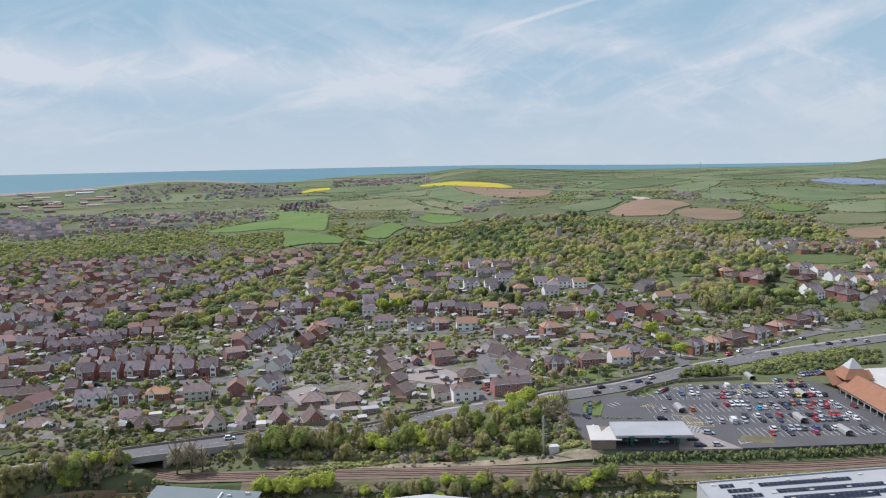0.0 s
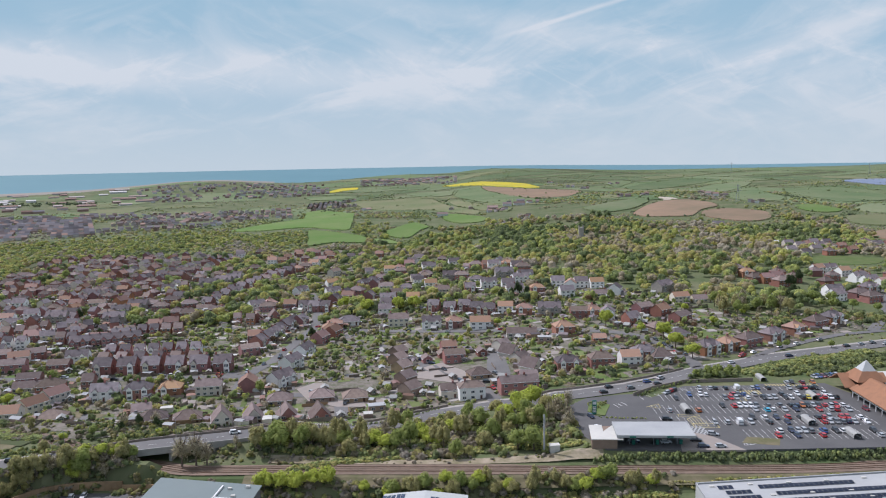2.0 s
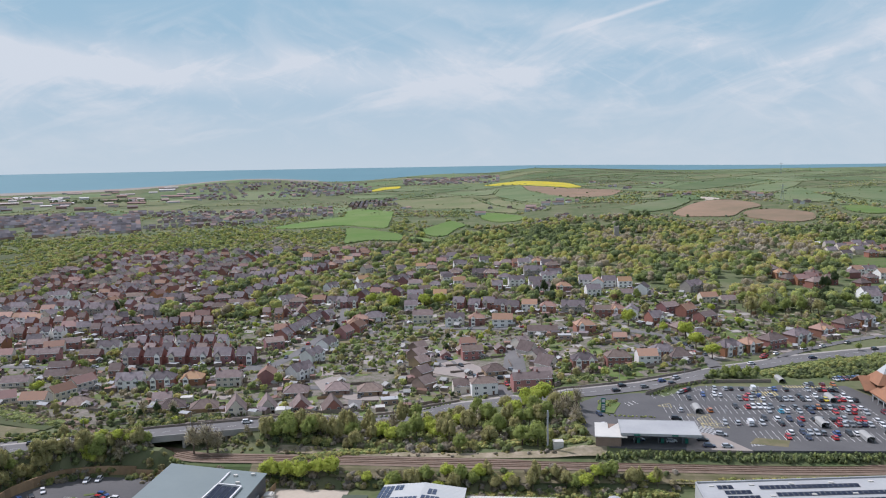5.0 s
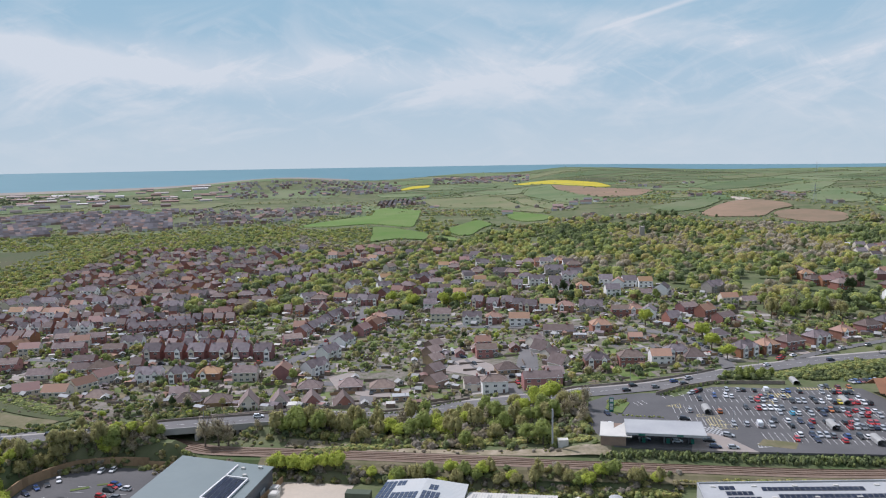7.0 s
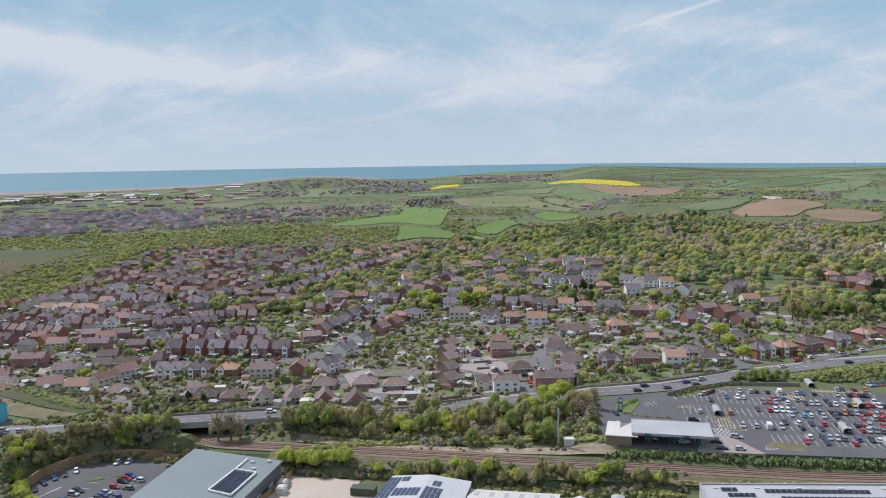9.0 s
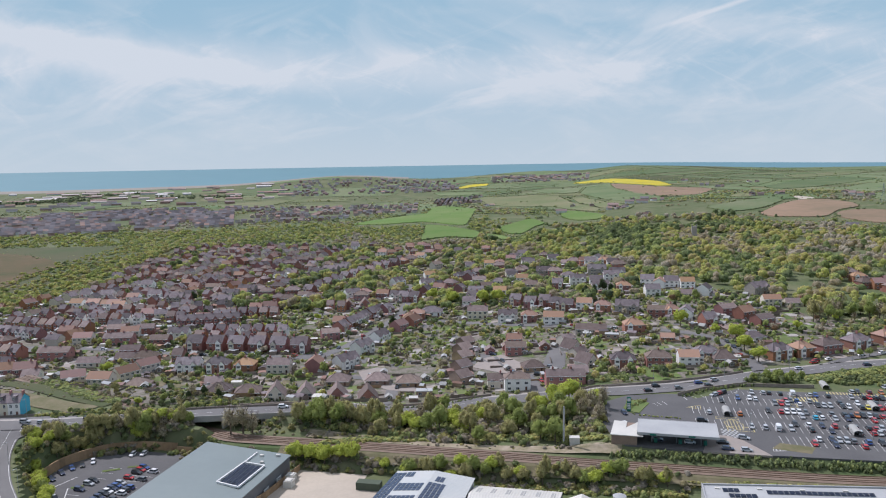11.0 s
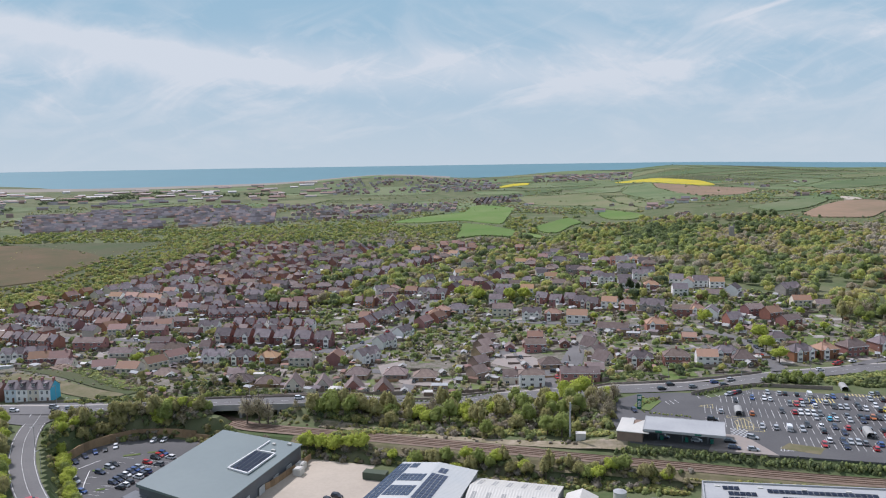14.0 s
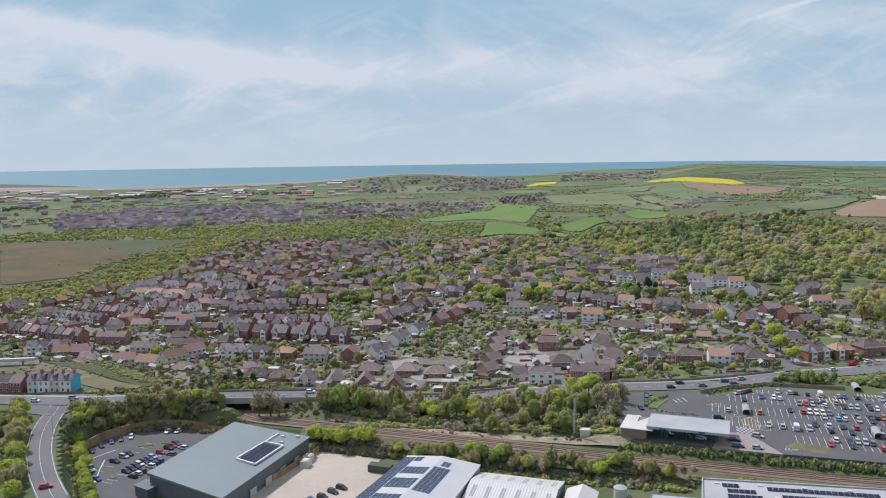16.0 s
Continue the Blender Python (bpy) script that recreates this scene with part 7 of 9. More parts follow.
for a0, r0, a1, r1, n in ((50, 2230, 45, 2260, 70), (43.5, 2440, 37.5, 2640, 130), (38, 2700, 33, 2800, 70), (33, 2560, 27, 2480, 60), (41, 2520, 36, 2560, 60)):
    for _ in range(n):
        t = rng.random()
        far.add(*polar(r0 + (r1 - r0) * t + rng.uniform(-40, 40), a0 + (a1 - a0) * t), rng.uniform(1.8, 2.9), rng.uniform(0.7, 1.0), 0.0)
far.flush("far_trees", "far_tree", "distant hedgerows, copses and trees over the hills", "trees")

# ---- far houses ----
bv = np.array([(-1, -1, -0.3), (1, -1, -0.3), (1, 1, -0.3), (-1, 1, -0.3), (-1, -1, 1), (1, -1, 1), (1, 1, 1), (-1, 1, 1), (-1.05, -1.1, 0.97), (1.05, -1.1, 0.97), (1.05, 1.1, 0.97), (-1.05, 1.1, 0.97), (-1.05, 0, 1.6), (1.05, 0, 1.6)], float)
bf = np.array([(0, 1, 5, 4), (1, 2, 6, 5), (2, 3, 7, 6), (3, 0, 4, 7), (8, 9, 13, 12), (10, 11, 12, 13)])
fv, ff, ft, fi = [], [], [], []


def far_house(x, y, w, d, h, turn, wt, rt):
    c, s = math.cos(turn), math.sin(turn)
    p = bv * (w / 2, d / 2, h)
    fi.extend((0, 0, 0, 0, 1, 1))
    ff.append(bf + 14 * len(fv))
    fv.append(np.stack([p[:, 0] * c - p[:, 1] * s + x, p[:, 0] * s + p[:, 1] * c + y, p[:, 2] + gz(x, y)], -1))
    ft.append(np.r_[np.full(8, wt), np.full(6, rt)])


for a0, a1, r0, r1, rows, gap, dens, turns in ((27.5, 44, 1530, 1960, 10, 9, 0.93, (0,)), (27, 40, 1985, 2060, 3, 10, 0.8, (0,)), (19, 27, 1545, 1600, 2, 13, 0.7, (0, 90)), (14, 26.5, 1700, 2030, 8, 13, 0.7, (0, 90)), (9.2, 12.5, 1960, 2110, 5, 13, 0.85, (75,)), (11, 24, 2480, 2880, 9, 15, 0.62, (0, 0, 90)), (44, 56, 1700, 2500, 8, 20, 0.4, (0, 90)), (1.5, 8.5, 2780, 3080, 7, 15, 0.8, (0, 0, 90)), (-6, 3, 1400, 1600, 4, 24, 0.25, (0, 90)), (26, 46, 2250, 2420, 3, 26, 0.3, (0,))):
    for i in range(rows):
        r = r0 + (r1 - r0) * i / max(rows - 1, 1)
        az = a0
        while az < a1:
            az += math.degrees(gap / r)
            if rng.random() < dens and noise.noise((az / 2, r / 150, 1)) > -0.35:
                row = len(turns) == 1
                far_house(*polar(r + (rng.uniform(-1, 1) if row else rng.uniform(-7, 7)) + 8 * math.sin(az * 0.8), az), gap * (1.02 if row else rng.uniform(0.65, 0.95)), 9, rng.uniform(5.0, 5.6) if row else rng.uniform(4.6, 6), radians(az + rng.choice(turns) + 5 * math.sin(r)), rng.random() ** 1.6, rng.random() ** 4 if row else rng.random() ** 2)
# sheds of the works by the shore
for _ in range(95):
    az, r = rng.uniform(24, 50), rng.uniform(2400, 2960)
    far_house(*polar(r, az), rng.uniform(16, 60), rng.uniform(14, 24), rng.uniform(3, 5), radians(az + rng.choice((0, 0, 12))), rng.choice((0.1, 0.5, 0.9)), rng.choice((0.0, 0.15, 0.3, 0.45, 0.8)))
    fi[-2:] = (0, 0)
# farms and cottages among the hedges
for r, az in ((1569, -3.5), (2372, -5.1), (2136, -6.5), (2062, -7.5), (2240, -9.6), (1580, -10.0), (1606, -11.7), (1690, -15.6), (1618, -16.1), (1590, -16.7), (1462, -18.7), (1478, -19.2), (1290, -2.4), (1302, -3.0), (1223, -1.3), (967, -14.2), (1160, -16.2), (1814, 8.9), (1434, -0.3), (1432, -0.9)):
    for k in range(3):
        far_house(*polar(r + rng.uniform(-14, 14), az + rng.uniform(-0.35, 0.35)), rng.uniform(7, 12), 7, rng.uniform(3.5, 5), radians(az + rng.choice((0, 40, 90))), rng.choice((0.2, 0.5, 1.0)), rng.random())
for x in (334, 346, 358):
    far_house(x, 895 + rng.uniform(-4, 4), 13, 9, 3.2, 0.1, 1.0, 1.0)
    fi[-2:] = (0, 0)
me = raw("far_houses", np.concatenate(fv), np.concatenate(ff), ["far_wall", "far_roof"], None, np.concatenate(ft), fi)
tagged(me, "distant estates of brick houses under grey and red roofs", "houses", kind="stuff")
# the long shingle bank along the shore
v = [(*polar(r, a), d) for a in np.linspace(15, 62, 40) for r, d in ((2990, -2.0), (3040, 2.2), (3160, 4.0))]
tagged(raw("shore", [(x, y, gz(x, y) + d) for x, y, d in v], [(3 * i + k, 3 * i + k + 1, 3 * i + k + 4, 3 * i + k + 3) for i in range(39) for k in (0, 1)], "shingle"), "pale shingle beach along the sea", "beach", kind="structure")

# ---- the shop hall by the sunken car park ----
shop = empty("shop", -85, 232, -7.2)


def under(e):
    """Parts given in world places, under an empty that stands elsewhere."""
    return e.matrix_basis.inverted()


def wpart(name, bm, mat, parent, label="", root=None):
    ob = part(name, bm, mat, parent, label)
    if not (root and parent is not root):
        ob.matrix_basis = under(parent)
    return ob


bm = bmesh.new()
prism(bm, [(-103.4, 209), (-67.5, 200), (-66.2, 258.5), (-103.4, 263)], -7.2, [0.2, -0.4, -0.6, 0.4])
wpart("wall", bm, "cladding_dark", shop)
bm = bmesh.new()
prism(bm, [(-104.2, 208.4), (-66.8, 199.4), (-65.6, 258.8), (-104.2, 263.8)], -0.2, [0.95, 0.05, 0.15, 1.05])
roof = wpart("roof", bm, "cladding", shop)
bm = bmesh.new()
for a, b in (((-80.6, 229), (-71.0, 226.4)), ((-71.0, 226.4), (-70.4, 245.7)), ((-70.4, 245.7), (-79.4, 247.2)), ((-79.4, 247.2), (-80.6, 229)), ((-79.3, 247.2), (-79.0, 257.2))):
    a, b = Vector((*a, 0.95)), Vector((*b, 0.95))
    s = (b - a).cross(Vector((0, 0, 1))).normalized() * 0.28
    loft(bm, [[tuple(o - s - Vector((0, 0, 0.5))), tuple(o + s - Vector((0, 0, 0.5))), tuple(o + s + Vector((0, 0, 0.12))), tuple(o - s + Vector((0, 0, 0.12)))] for o in (a, b)])
wpart("roof_rail", bm, "frame_white", shop, "white guard frame round the panels")
for i in range(4):
    for j in range(9):
        bm = bmesh.new()
        x, y = -79.3 + i * 2.1, 229.3 - i * 0.55 + j * 1.9
        v = [bm.verts.new(p) for p in ((x, y, 0.82), (x + 1.9, y - 0.45, 0.82), (x + 2.0, y + 1.2, 1.02), (x + 0.1, y + 1.65, 1.02))]
        bm.faces.new(v)
        bmesh.ops.solidify(bm, geom=bm.faces[:], thickness=-0.06)
        wpart("solar_panel", bm, "solar", shop, "dark blue solar panel")
for x, y in ((-76, 255), (-70, 256.5), (-73, 249)):
    bm = bmesh.new()
    box(bm, x - 0.7, x + 0.7, y - 0.5, y + 0.5, 0.2, 1.0)
    wpart("roof_vent", bm, "sheet_white", shop)
bm = bmesh.new()
prism(bm, [(-108, 205.5), (-100, 203.5), (-99, 209.5), (-107, 211.5)], -3.4, -3.0)
prism(bm, [(-107.6, 206), (-101, 204.4), (-100.3, 208.6), (-106.8, 210.4)], -7.2, -3.4)
wpart("entrance", bm, ["cladding_dark"], shop, "glazed entrance under a flat canopy")
bm = bmesh.new()
box(bm, -103.62, -103.42, 211.5, 214.0, -2.6, -0.4)
wpart("sign", bm, "sign_blue", shop, "small square blue sign on the wall")
for y in (216, 226, 236, 246):
    bm = bmesh.new()
    box(bm, -67.2 + (y - 200) * 0.022, -66.9 + (y - 200) * 0.022, y, y + 4, -7.2, -4.2)
    wpart("shutter", bm, "sheet_blue", shop, "grey loading door")
tagged(shop, "large grey metal-clad shop hall with roof solar panels", "shop")
for x, y in ((-63, 252), (-61.5, 247)):
    bm = bmesh.new()
    box(bm, x - 1.6, x + 1.6, y - 1.8, y + 1.8, -7.2, -4.6)
    box(bm, x - 1.2, x + 1.2, y - 1.4, y + 1.4, -4.6, -4.3)
    tagged(part("plant_unit", bm, "sheet_white"), "white cooling unit beside the shop hall", "cooling unit")

# fence boards of the yard
fence_pts = [(-63.5, 262), (-65.6, 236), (-70.8, 215), (-76, 196)]
yard_fence = empty("fence", -66, 236, -7.2)
for a, b in zip(fence_pts, fence_pts[1:]):
    a, b = Vector(a), Vector(b)
    n = int((b - a).length / 2.4)
    for k in range(n):
        p, q = a.lerp(b, k / n), a.lerp(b, (k + 1) / n)
        bm = bmesh.new()
        s = (q - p).normalized()
        t = Vector((-s.y, s.x)) * 0.06
        loft(bm, [[(*(o - t), -7.3), (*(o + t), -7.3), (*(o + t), -4.6), (*(o - t), -4.6)] for o in (p + s * 0.05, q - s * 0.05)])
        wpart("panel", bm, "fence", yard_fence)
tagged(yard_fence, "tall tan timber fence round the gravel yard", "fence")

# the curved retaining wall
pts = [(-150, 212), (-157.5, 231), (-160, 249), (-151, 265.5), (-136, 270.6), (-122, 270.9)]
ret = empty("wall_retaining", -140, 255, -7.2)
line = [Vector(pts[0])]
for a, b in zip(pts, pts[1:]):
    line += [Vector(a).lerp(Vector(b), k / 6) for k in range(1, 7)]
for _ in range(4):
    line = [line[0]] + [(p + q * 2 + r) / 4 for p, q, r in zip(line, line[1:], line[2:])] + [line[-1]]
for p, q in zip(line, line[1:]):
    bm = bmesh.new()
    s = (q - p).normalized()
    t = Vector((-s.y, s.x)) * 0.2
    loft(bm, [[(*(o - t), -7.5), (*(o + t), -7.5), (*(o + t), -3.4), (*(o - t), -3.4)] for o in (p, q - s * 0.04)])
    wpart("panel", bm, "fence", ret)
tagged(ret, "curved brown timber-faced retaining wall of the car park", "retaining wall", kind="structure")
bm = bmesh.new()
box(bm, -122, -106, 270.2, 270.7, -7.5, -4.6)
tagged(part("wall_retaining", bm, "fence"), "lower brown timber wall behind the shop", "retaining wall", kind="structure")


# ---- the other halls ----
def pitched_hall(name, quad, base, eave, ridge, wall, roof, label, panels=None, lights=0):
    """A hall on four corners (front left, front right, back right, back left), the ridge running from front to back."""
    c = [Vector((*p, 0)) for p in quad]
    o = sum(c, Vector()) / 4
    ob = empty(name, o.x, o.y, base)
    bm = bmesh.new()
    f, b = (c[0] + c[1]) / 2, (c[3] + c[2]) / 2
    rings = [[(l.x, l.y, base), (r.x, r.y, base), (r.x, r.y, eave), (m.x, m.y, ridge - 0.1), (l.x, l.y, eave)] for l, m, r in ((c[0], f, c[1]), (c[3], b, c[2]))]
    loft(bm, rings)
    wpart("wall", bm, wall, ob)
    bm = bmesh.new()
    slopes = []
    for l, lb, z in ((c[0], c[3], 1), (c[1], c[2], -1)):
        q = [Vector((l.x, l.y, eave)), Vector((lb.x, lb.y, eave)), Vector((b.x, b.y, ridge)), Vector((f.x, f.y, ridge))]
        out = (Vector((l.x, l.y, 0)) - f).normalized() * 0.4
        q[0] += out - Vector((0, 0, 0.1))
        q[1] += out - Vector((0, 0, 0.1))
        slopes.append(q)
        n = int((q[1] - q[0]).length / 1.0)
        rings = []
        for k in range(n * 3 + 1):
            a, e = q[0].lerp(q[1], k / (3 * n)), q[3].lerp(q[2], k / (3 * n))
            h = Vector((0, 0, 0.26 if k % 3 == 1 else 0.18))
            rings.append([tuple(p) for p in ((a, a + h, e + h, e) if z > 0 else (e, e + h, a + h, a))])
        loft(bm, rings)
    wpart("roof", bm, roof, ob)

    def on(q, u, w, du, dw, name, mat, lift=0.27):
        pts = [q[0].lerp(q[1], a).lerp(q[3].lerp(q[2], a), b) for a, b in ((u, w), (u + du, w), (u + du, w + dw), (u, w + dw))]
        bm = bmesh.new()
        v = [bm.verts.new(p + Vector((0, 0, h))) for h in (0.1, lift) for p in pts]
        for k in ((3, 2, 1, 0), (4, 5, 6, 7), (0, 1, 5, 4), (1, 2, 6, 5), (2, 3, 7, 6), (3, 0, 4, 7)):
            bm.faces.new([v[j] for j in k])
        bmesh.ops.recalc_face_normals(bm, faces=bm.faces[:])
        wpart(name, bm, mat, ob)

    for s in range(2):
        for k in range(lights):
            on(slopes[s], (k + 0.35) / lights, 0.25, 0.3 / lights, 0.5, "rooflight", "skylight", 0.24)
        for u0, w0, nu, nw in (panels or ((), ()))[s]:
            for i in range(nu):
                for j in range(nw):
                    on(slopes[s], u0 + i * 0.034, w0 + j * 0.105, 0.0300, 0.088, "solar_panel", "solar", 0.34)
    return tagged(ob, label, "hall")


pitched_hall("hall", [(-26, 190), (6.0, 190), (7.6, 251), (-20.5, 252)], -7.2, -0.2, 1.2, "sheet_blue", "sheet_blue", "pale blue metal hall with solar panels on its roof",
             (((0.02, 0.0, 28, 3), (0.72, 0.33, 3, 6), (0.52, 0.33, 4, 6), (0.30, 0.33, 4, 6), (0.91, 0.33, 2, 2)), ((0.50, 0.56, 10, 4), (0.86, 0.66, 2, 2))))
pitched_hall("hall", [(38.5, 226), (38.8, 250), (8.2, 249.8), (8.0, 226)], -7.2, -2.6, -0.2, "cladding_dark", "sheet_white", "white ribbed industrial hall with grey rooflights", None, 6)
pitched_hall("hall", [(40.4, 232), (50.4, 232), (50.6, 247), (40.6, 247)], -7.0, -3.4, -1.2, "sheet_white", "sheet_white", "small white gabled workshop")
bm = bmesh.new()
box(bm, -36.0, -27.0, 248.6, 252.4, -7.1, -4.3)
tagged(part("container", bm, "container"), "dark green steel container at the yard edge", "container")
silo = empty("silo", 58, 248, -6)
bm = bmesh.new()
tube(bm, 0, 0, -0.5, 4.8, 2.2, 2.2, 28)
part("tank", bm, "sheet_white", silo)
bm = bmesh.new()
tube(bm, 0, 0, 4.8, 5.4, 2.3, 0.5, 28)
part("lid", bm, "flat_roof", silo)
for k in range(3):
    bm = bmesh.new()
    tube(bm, 2.9 + 0.5 * k, -1.0, -0.5, 3.4 - 0.5 * k, 0.2, 0.2, 8)
    part("pipe", bm, "steel", silo)
tagged(silo, "pale grey storage tank with pipes beside it", "tank")

big_hall = empty("hall", 120, 215, -4)
bm = bmesh.new()
prism(bm, [(84.2, 160), (230, 160), (230, 268), (84.2, 248.2)], -4.5, 4.6)
wpart("wall", bm, "sheet_blue", big_hall)
bm = bmesh.new()
prism(bm, [(84.7, 160), (230, 160), (230, 267.4), (84.7, 247.7)], 4.6, 4.8)
for a, b in (((84.4, 160), (84.4, 248.2)), ((84.2, 248.2), (230, 268))):
    a, b = Vector((*a, 4.5)), Vector((*b, 4.5))
    s = (b - a).cross(Vector((0, 0, 1))).normalized() * 0.22
    loft(bm, [[tuple(o - s), tuple(o + s), tuple(o + s + Vector((0, 0, 0.75))), tuple(o - s + Vector((0, 0, 0.75)))] for o in (a, b)])
wpart("roof", bm, "flat_roof", big_hall, "flat grey membrane roof with a low parapet")
for row, (x0, y0, n) in enumerate(((90.5, 243.5, 3), (92, 239.6, 5), (104, 244.2, 19), (108, 239.2, 22), (92, 235.5, 6), (108, 234, 22), (95, 230.5, 26))):
    for k in range(n):
        bm = bmesh.new()
        x, y = x0 + k * 1.72, y0 + k * 1.72 * 0.12
        v = [bm.verts.new(p) for p in ((x, y, 4.95), (x + 1.6, y + 0.19, 4.95), (x + 1.35, y + 2.2, 5.35), (x - 0.25, y + 2.0, 5.35))]
        bm.faces.new(v)
        bmesh.ops.solidify(bm, geom=bm.faces[:], thickness=0.06)
        wpart("solar_panel", bm, "solar", big_hall)
for k in range(22):
    x, y = 88 + k * 4.4, (246.3, 237.6, 232.5)[k % 3] + 0.13 * (k * 4.4)
    bm = bmesh.new()
    box(bm, x, x + 1.6, y - 0.8, y, 4.8, 5.15)
    wpart("roof_vent", bm, "sheet_white", big_hall)
tagged(big_hall, "large flat-roofed hall with long rows of solar panels", "hall")
annex = empty("annex", 76, 225, -4)
bm = bmesh.new()
prism(bm, [(67, 190), (84, 190), (84, 240.6), (68.6, 239.4)], -5, 1.6)
wpart("wall", bm, "cladding_dark", annex)
bm = bmesh.new()
prism(bm, [(67.6, 190), (83.8, 190), (83.8, 239.8), (69.2, 238.8)], 1.2, 1.66)
wpart("roof", bm, "flat_roof", annex)
tagged(annex, "low dark annex with a pale flat roof", "building")

# ---- filling station ----
station = empty("filling_station", 78, 287, 4.2)
bm = bmesh.new()
prism(bm, [(64.6, 282.2), (93.6, 281.2), (94.4, 296.8), (65.4, 297.6)], 8.5, 9.3)
wpart("canopy", bm, "flat_roof", station, "flat pale canopy roof")
bm = bmesh.new()
for a, b in (((64.5, 282.1), (93.7, 281.1)), ((93.7, 281.1), (94.5, 296.9)), ((65.3, 297.7), (94.5, 296.9)), ((64.5, 282.1), (65.3, 297.7))):
    a, b = Vector((*a, 8.45)), Vector((*b, 8.45))
    s = (b - a).cross(Vector((0, 0, 1))).normalized() * 0.12
    loft(bm, [[tuple(o - s), tuple(o + s), tuple(o + s + Vector((0, 0, 0.95))), tuple(o - s + Vector((0, 0, 0.95)))] for o in (a, b)])
wpart("fascia", bm, "flat_roof", station)
for x in (70, 79, 88):
    for y in (286, 293):
        bm = bmesh.new()
        box(bm, x - 0.2, x + 0.2, y - 0.2, y + 0.2, 4.2, 8.5)
        wpart("post", bm, "cladding_dark", station)
        bm = bmesh.new()
        box(bm, x + 0.8, x + 2.0, y - 0.4, y + 0.4, 4.2, 6.1)
        wpart("pump", bm, "green_sign", station, "green and white fuel pump")
bm = bmesh.new()
prism(bm, [(55.0, 281.8), (64.4, 281.4), (65.0, 296.6), (56.4, 297)], 4.2, 7.8)
shop_k = wpart("kiosk", bm, "brick_tan", station, "single-storey kiosk of pale brick")
bm = bmesh.new()
prism(bm, [(54.6, 281.4), (66.6, 281.0), (67.2, 290), (65.2, 297.0), ][:4], 7.8, 8.1)
prism(bm, [(54.6, 281.4), (60, 281.2), (61.0, 297.2), (56.0, 297.4)], 7.82, 8.12)
wpart("kiosk_roof", bm, "sheet_white", station, "bright white flat kiosk roof")
for x in (69, 83):
    bm = bmesh.new()
    box(bm, x, x + 2.4, 281.25, 281.35, 8.6, 9.2)
    wpart("sign", bm, "green_sign", station, "green sign on the canopy edge")
tagged(station, "filling station with a flat pale canopy and kiosk", "filling station")
totem = empty("totem_sign", 62, 321, gz(62, 321))
bm = bmesh.new()
box(bm, -0.9, 0.9, -0.18, 0.18, 0.0, 6.4)
part("panel", bm, "green_sign", totem)
bm = bmesh.new()
for z in (1.2, 1.9, 2.6, 3.3):
    box(bm, -0.7, 0.7, -0.22, -0.18, z, z + 0.45)
box(bm, -0.7, 0.7, -0.22, -0.18, 4.6, 5.9)
part("price_bar", bm, "frame_white", totem)
tagged(totem, "tall dark green price sign beside the entrance", "sign")

# ---- supermarket ----
market = empty("supermarket", 200, 330, 4.2)
bm = bmesh.new()
prism(bm, [(188, 275), (290, 275), (290, 375), (188, 366)], 4.2, 8.8)
wpart("wall", bm, "brick_orange", market)
bm = bmesh.new()
prism(bm, [(196, 275), (290, 275), (290, 374), (196, 362)], 8.8, 10.4)
wpart("flat_roof", bm, "sheet_white", market, "broad white flat roof")
bm = bmesh.new()
ring = lambda y: [(180.5, y, 8.1), (189, y, 12.8), (190, y, 12.8), (196.5, y, 10.0), (196.5, y, 9.6), (189.5, y, 12.2), (180.5, y, 7.8)]
loft(bm, [ring(276), ring(344)])
ring2 = lambda x: [(x, 345, 8.1), (x, 353, 12.8), (x, 361.5, 8.1), (x, 361.5, 7.8), (x, 353, 12.2), (x, 345, 7.8)]
loft(bm, [ring2(179), ring2(200)])
wpart("roof", bm, "market_tile", market, "long orange tiled roof slope")
bm = bmesh.new()
c = (190, 349)
loft(bm, [[(c[0] - 7, c[1] - 7, 11.2), (c[0] + 7, c[1] - 7, 11.2), (c[0] + 7, c[1] + 7, 11.2), (c[0] - 7, c[1] + 7, 11.2)], [(c[0] - 2.2, c[1] - 2.2, 16.5), (c[0] + 2.2, c[1] - 2.2, 16.5), (c[0] + 2.2, c[1] + 2.2, 16.5), (c[0] - 2.2, c[1] + 2.2, 16.5)]])
part_r = wpart("tower_roof", bm, "market_tile", market)
bm = bmesh.new()
loft(bm, [[(c[0] + a * 4.2, c[1] + b * 4.2, 14.0) for a, b in ((-1, -1), (1, -1), (1, 1), (-1, 1))], [(c[0] + a * 0.3, c[1] + b * 0.3, 19.5) for a, b in ((-1, -1), (1, -1), (1, 1), (-1, 1))]])
wpart("lantern", bm, "sheet_blue", market, "pale glazed pyramid lantern")
bm = bmesh.new()
loft(bm, [[(181, y, 7.2), (187.9, y, 8.6), (187.9, y, 8.3), (181, y, 6.9)] for y in (276, 343)])
wpart("arcade_roof", bm, "sheet_blue", market, "sloping glass arcade along the front")
for k in range(14):
    bm = bmesh.new()
    y = 277 + k * 5
    box(bm, 181.1, 181.4, y, y + 0.3, 4.2, 7.1)
    wpart("post", bm, "frame_white", market)
for k in range(10):
    bm = bmesh.new()
    y = 280 + k * 6.2
    box(bm, 187.9, 188.02, y, y + 4.4, 4.4, 7.4)
    wpart("window", bm, "glass", market)
tagged(market, "brick supermarket with orange tiled roofs and glass lantern", "supermarket")


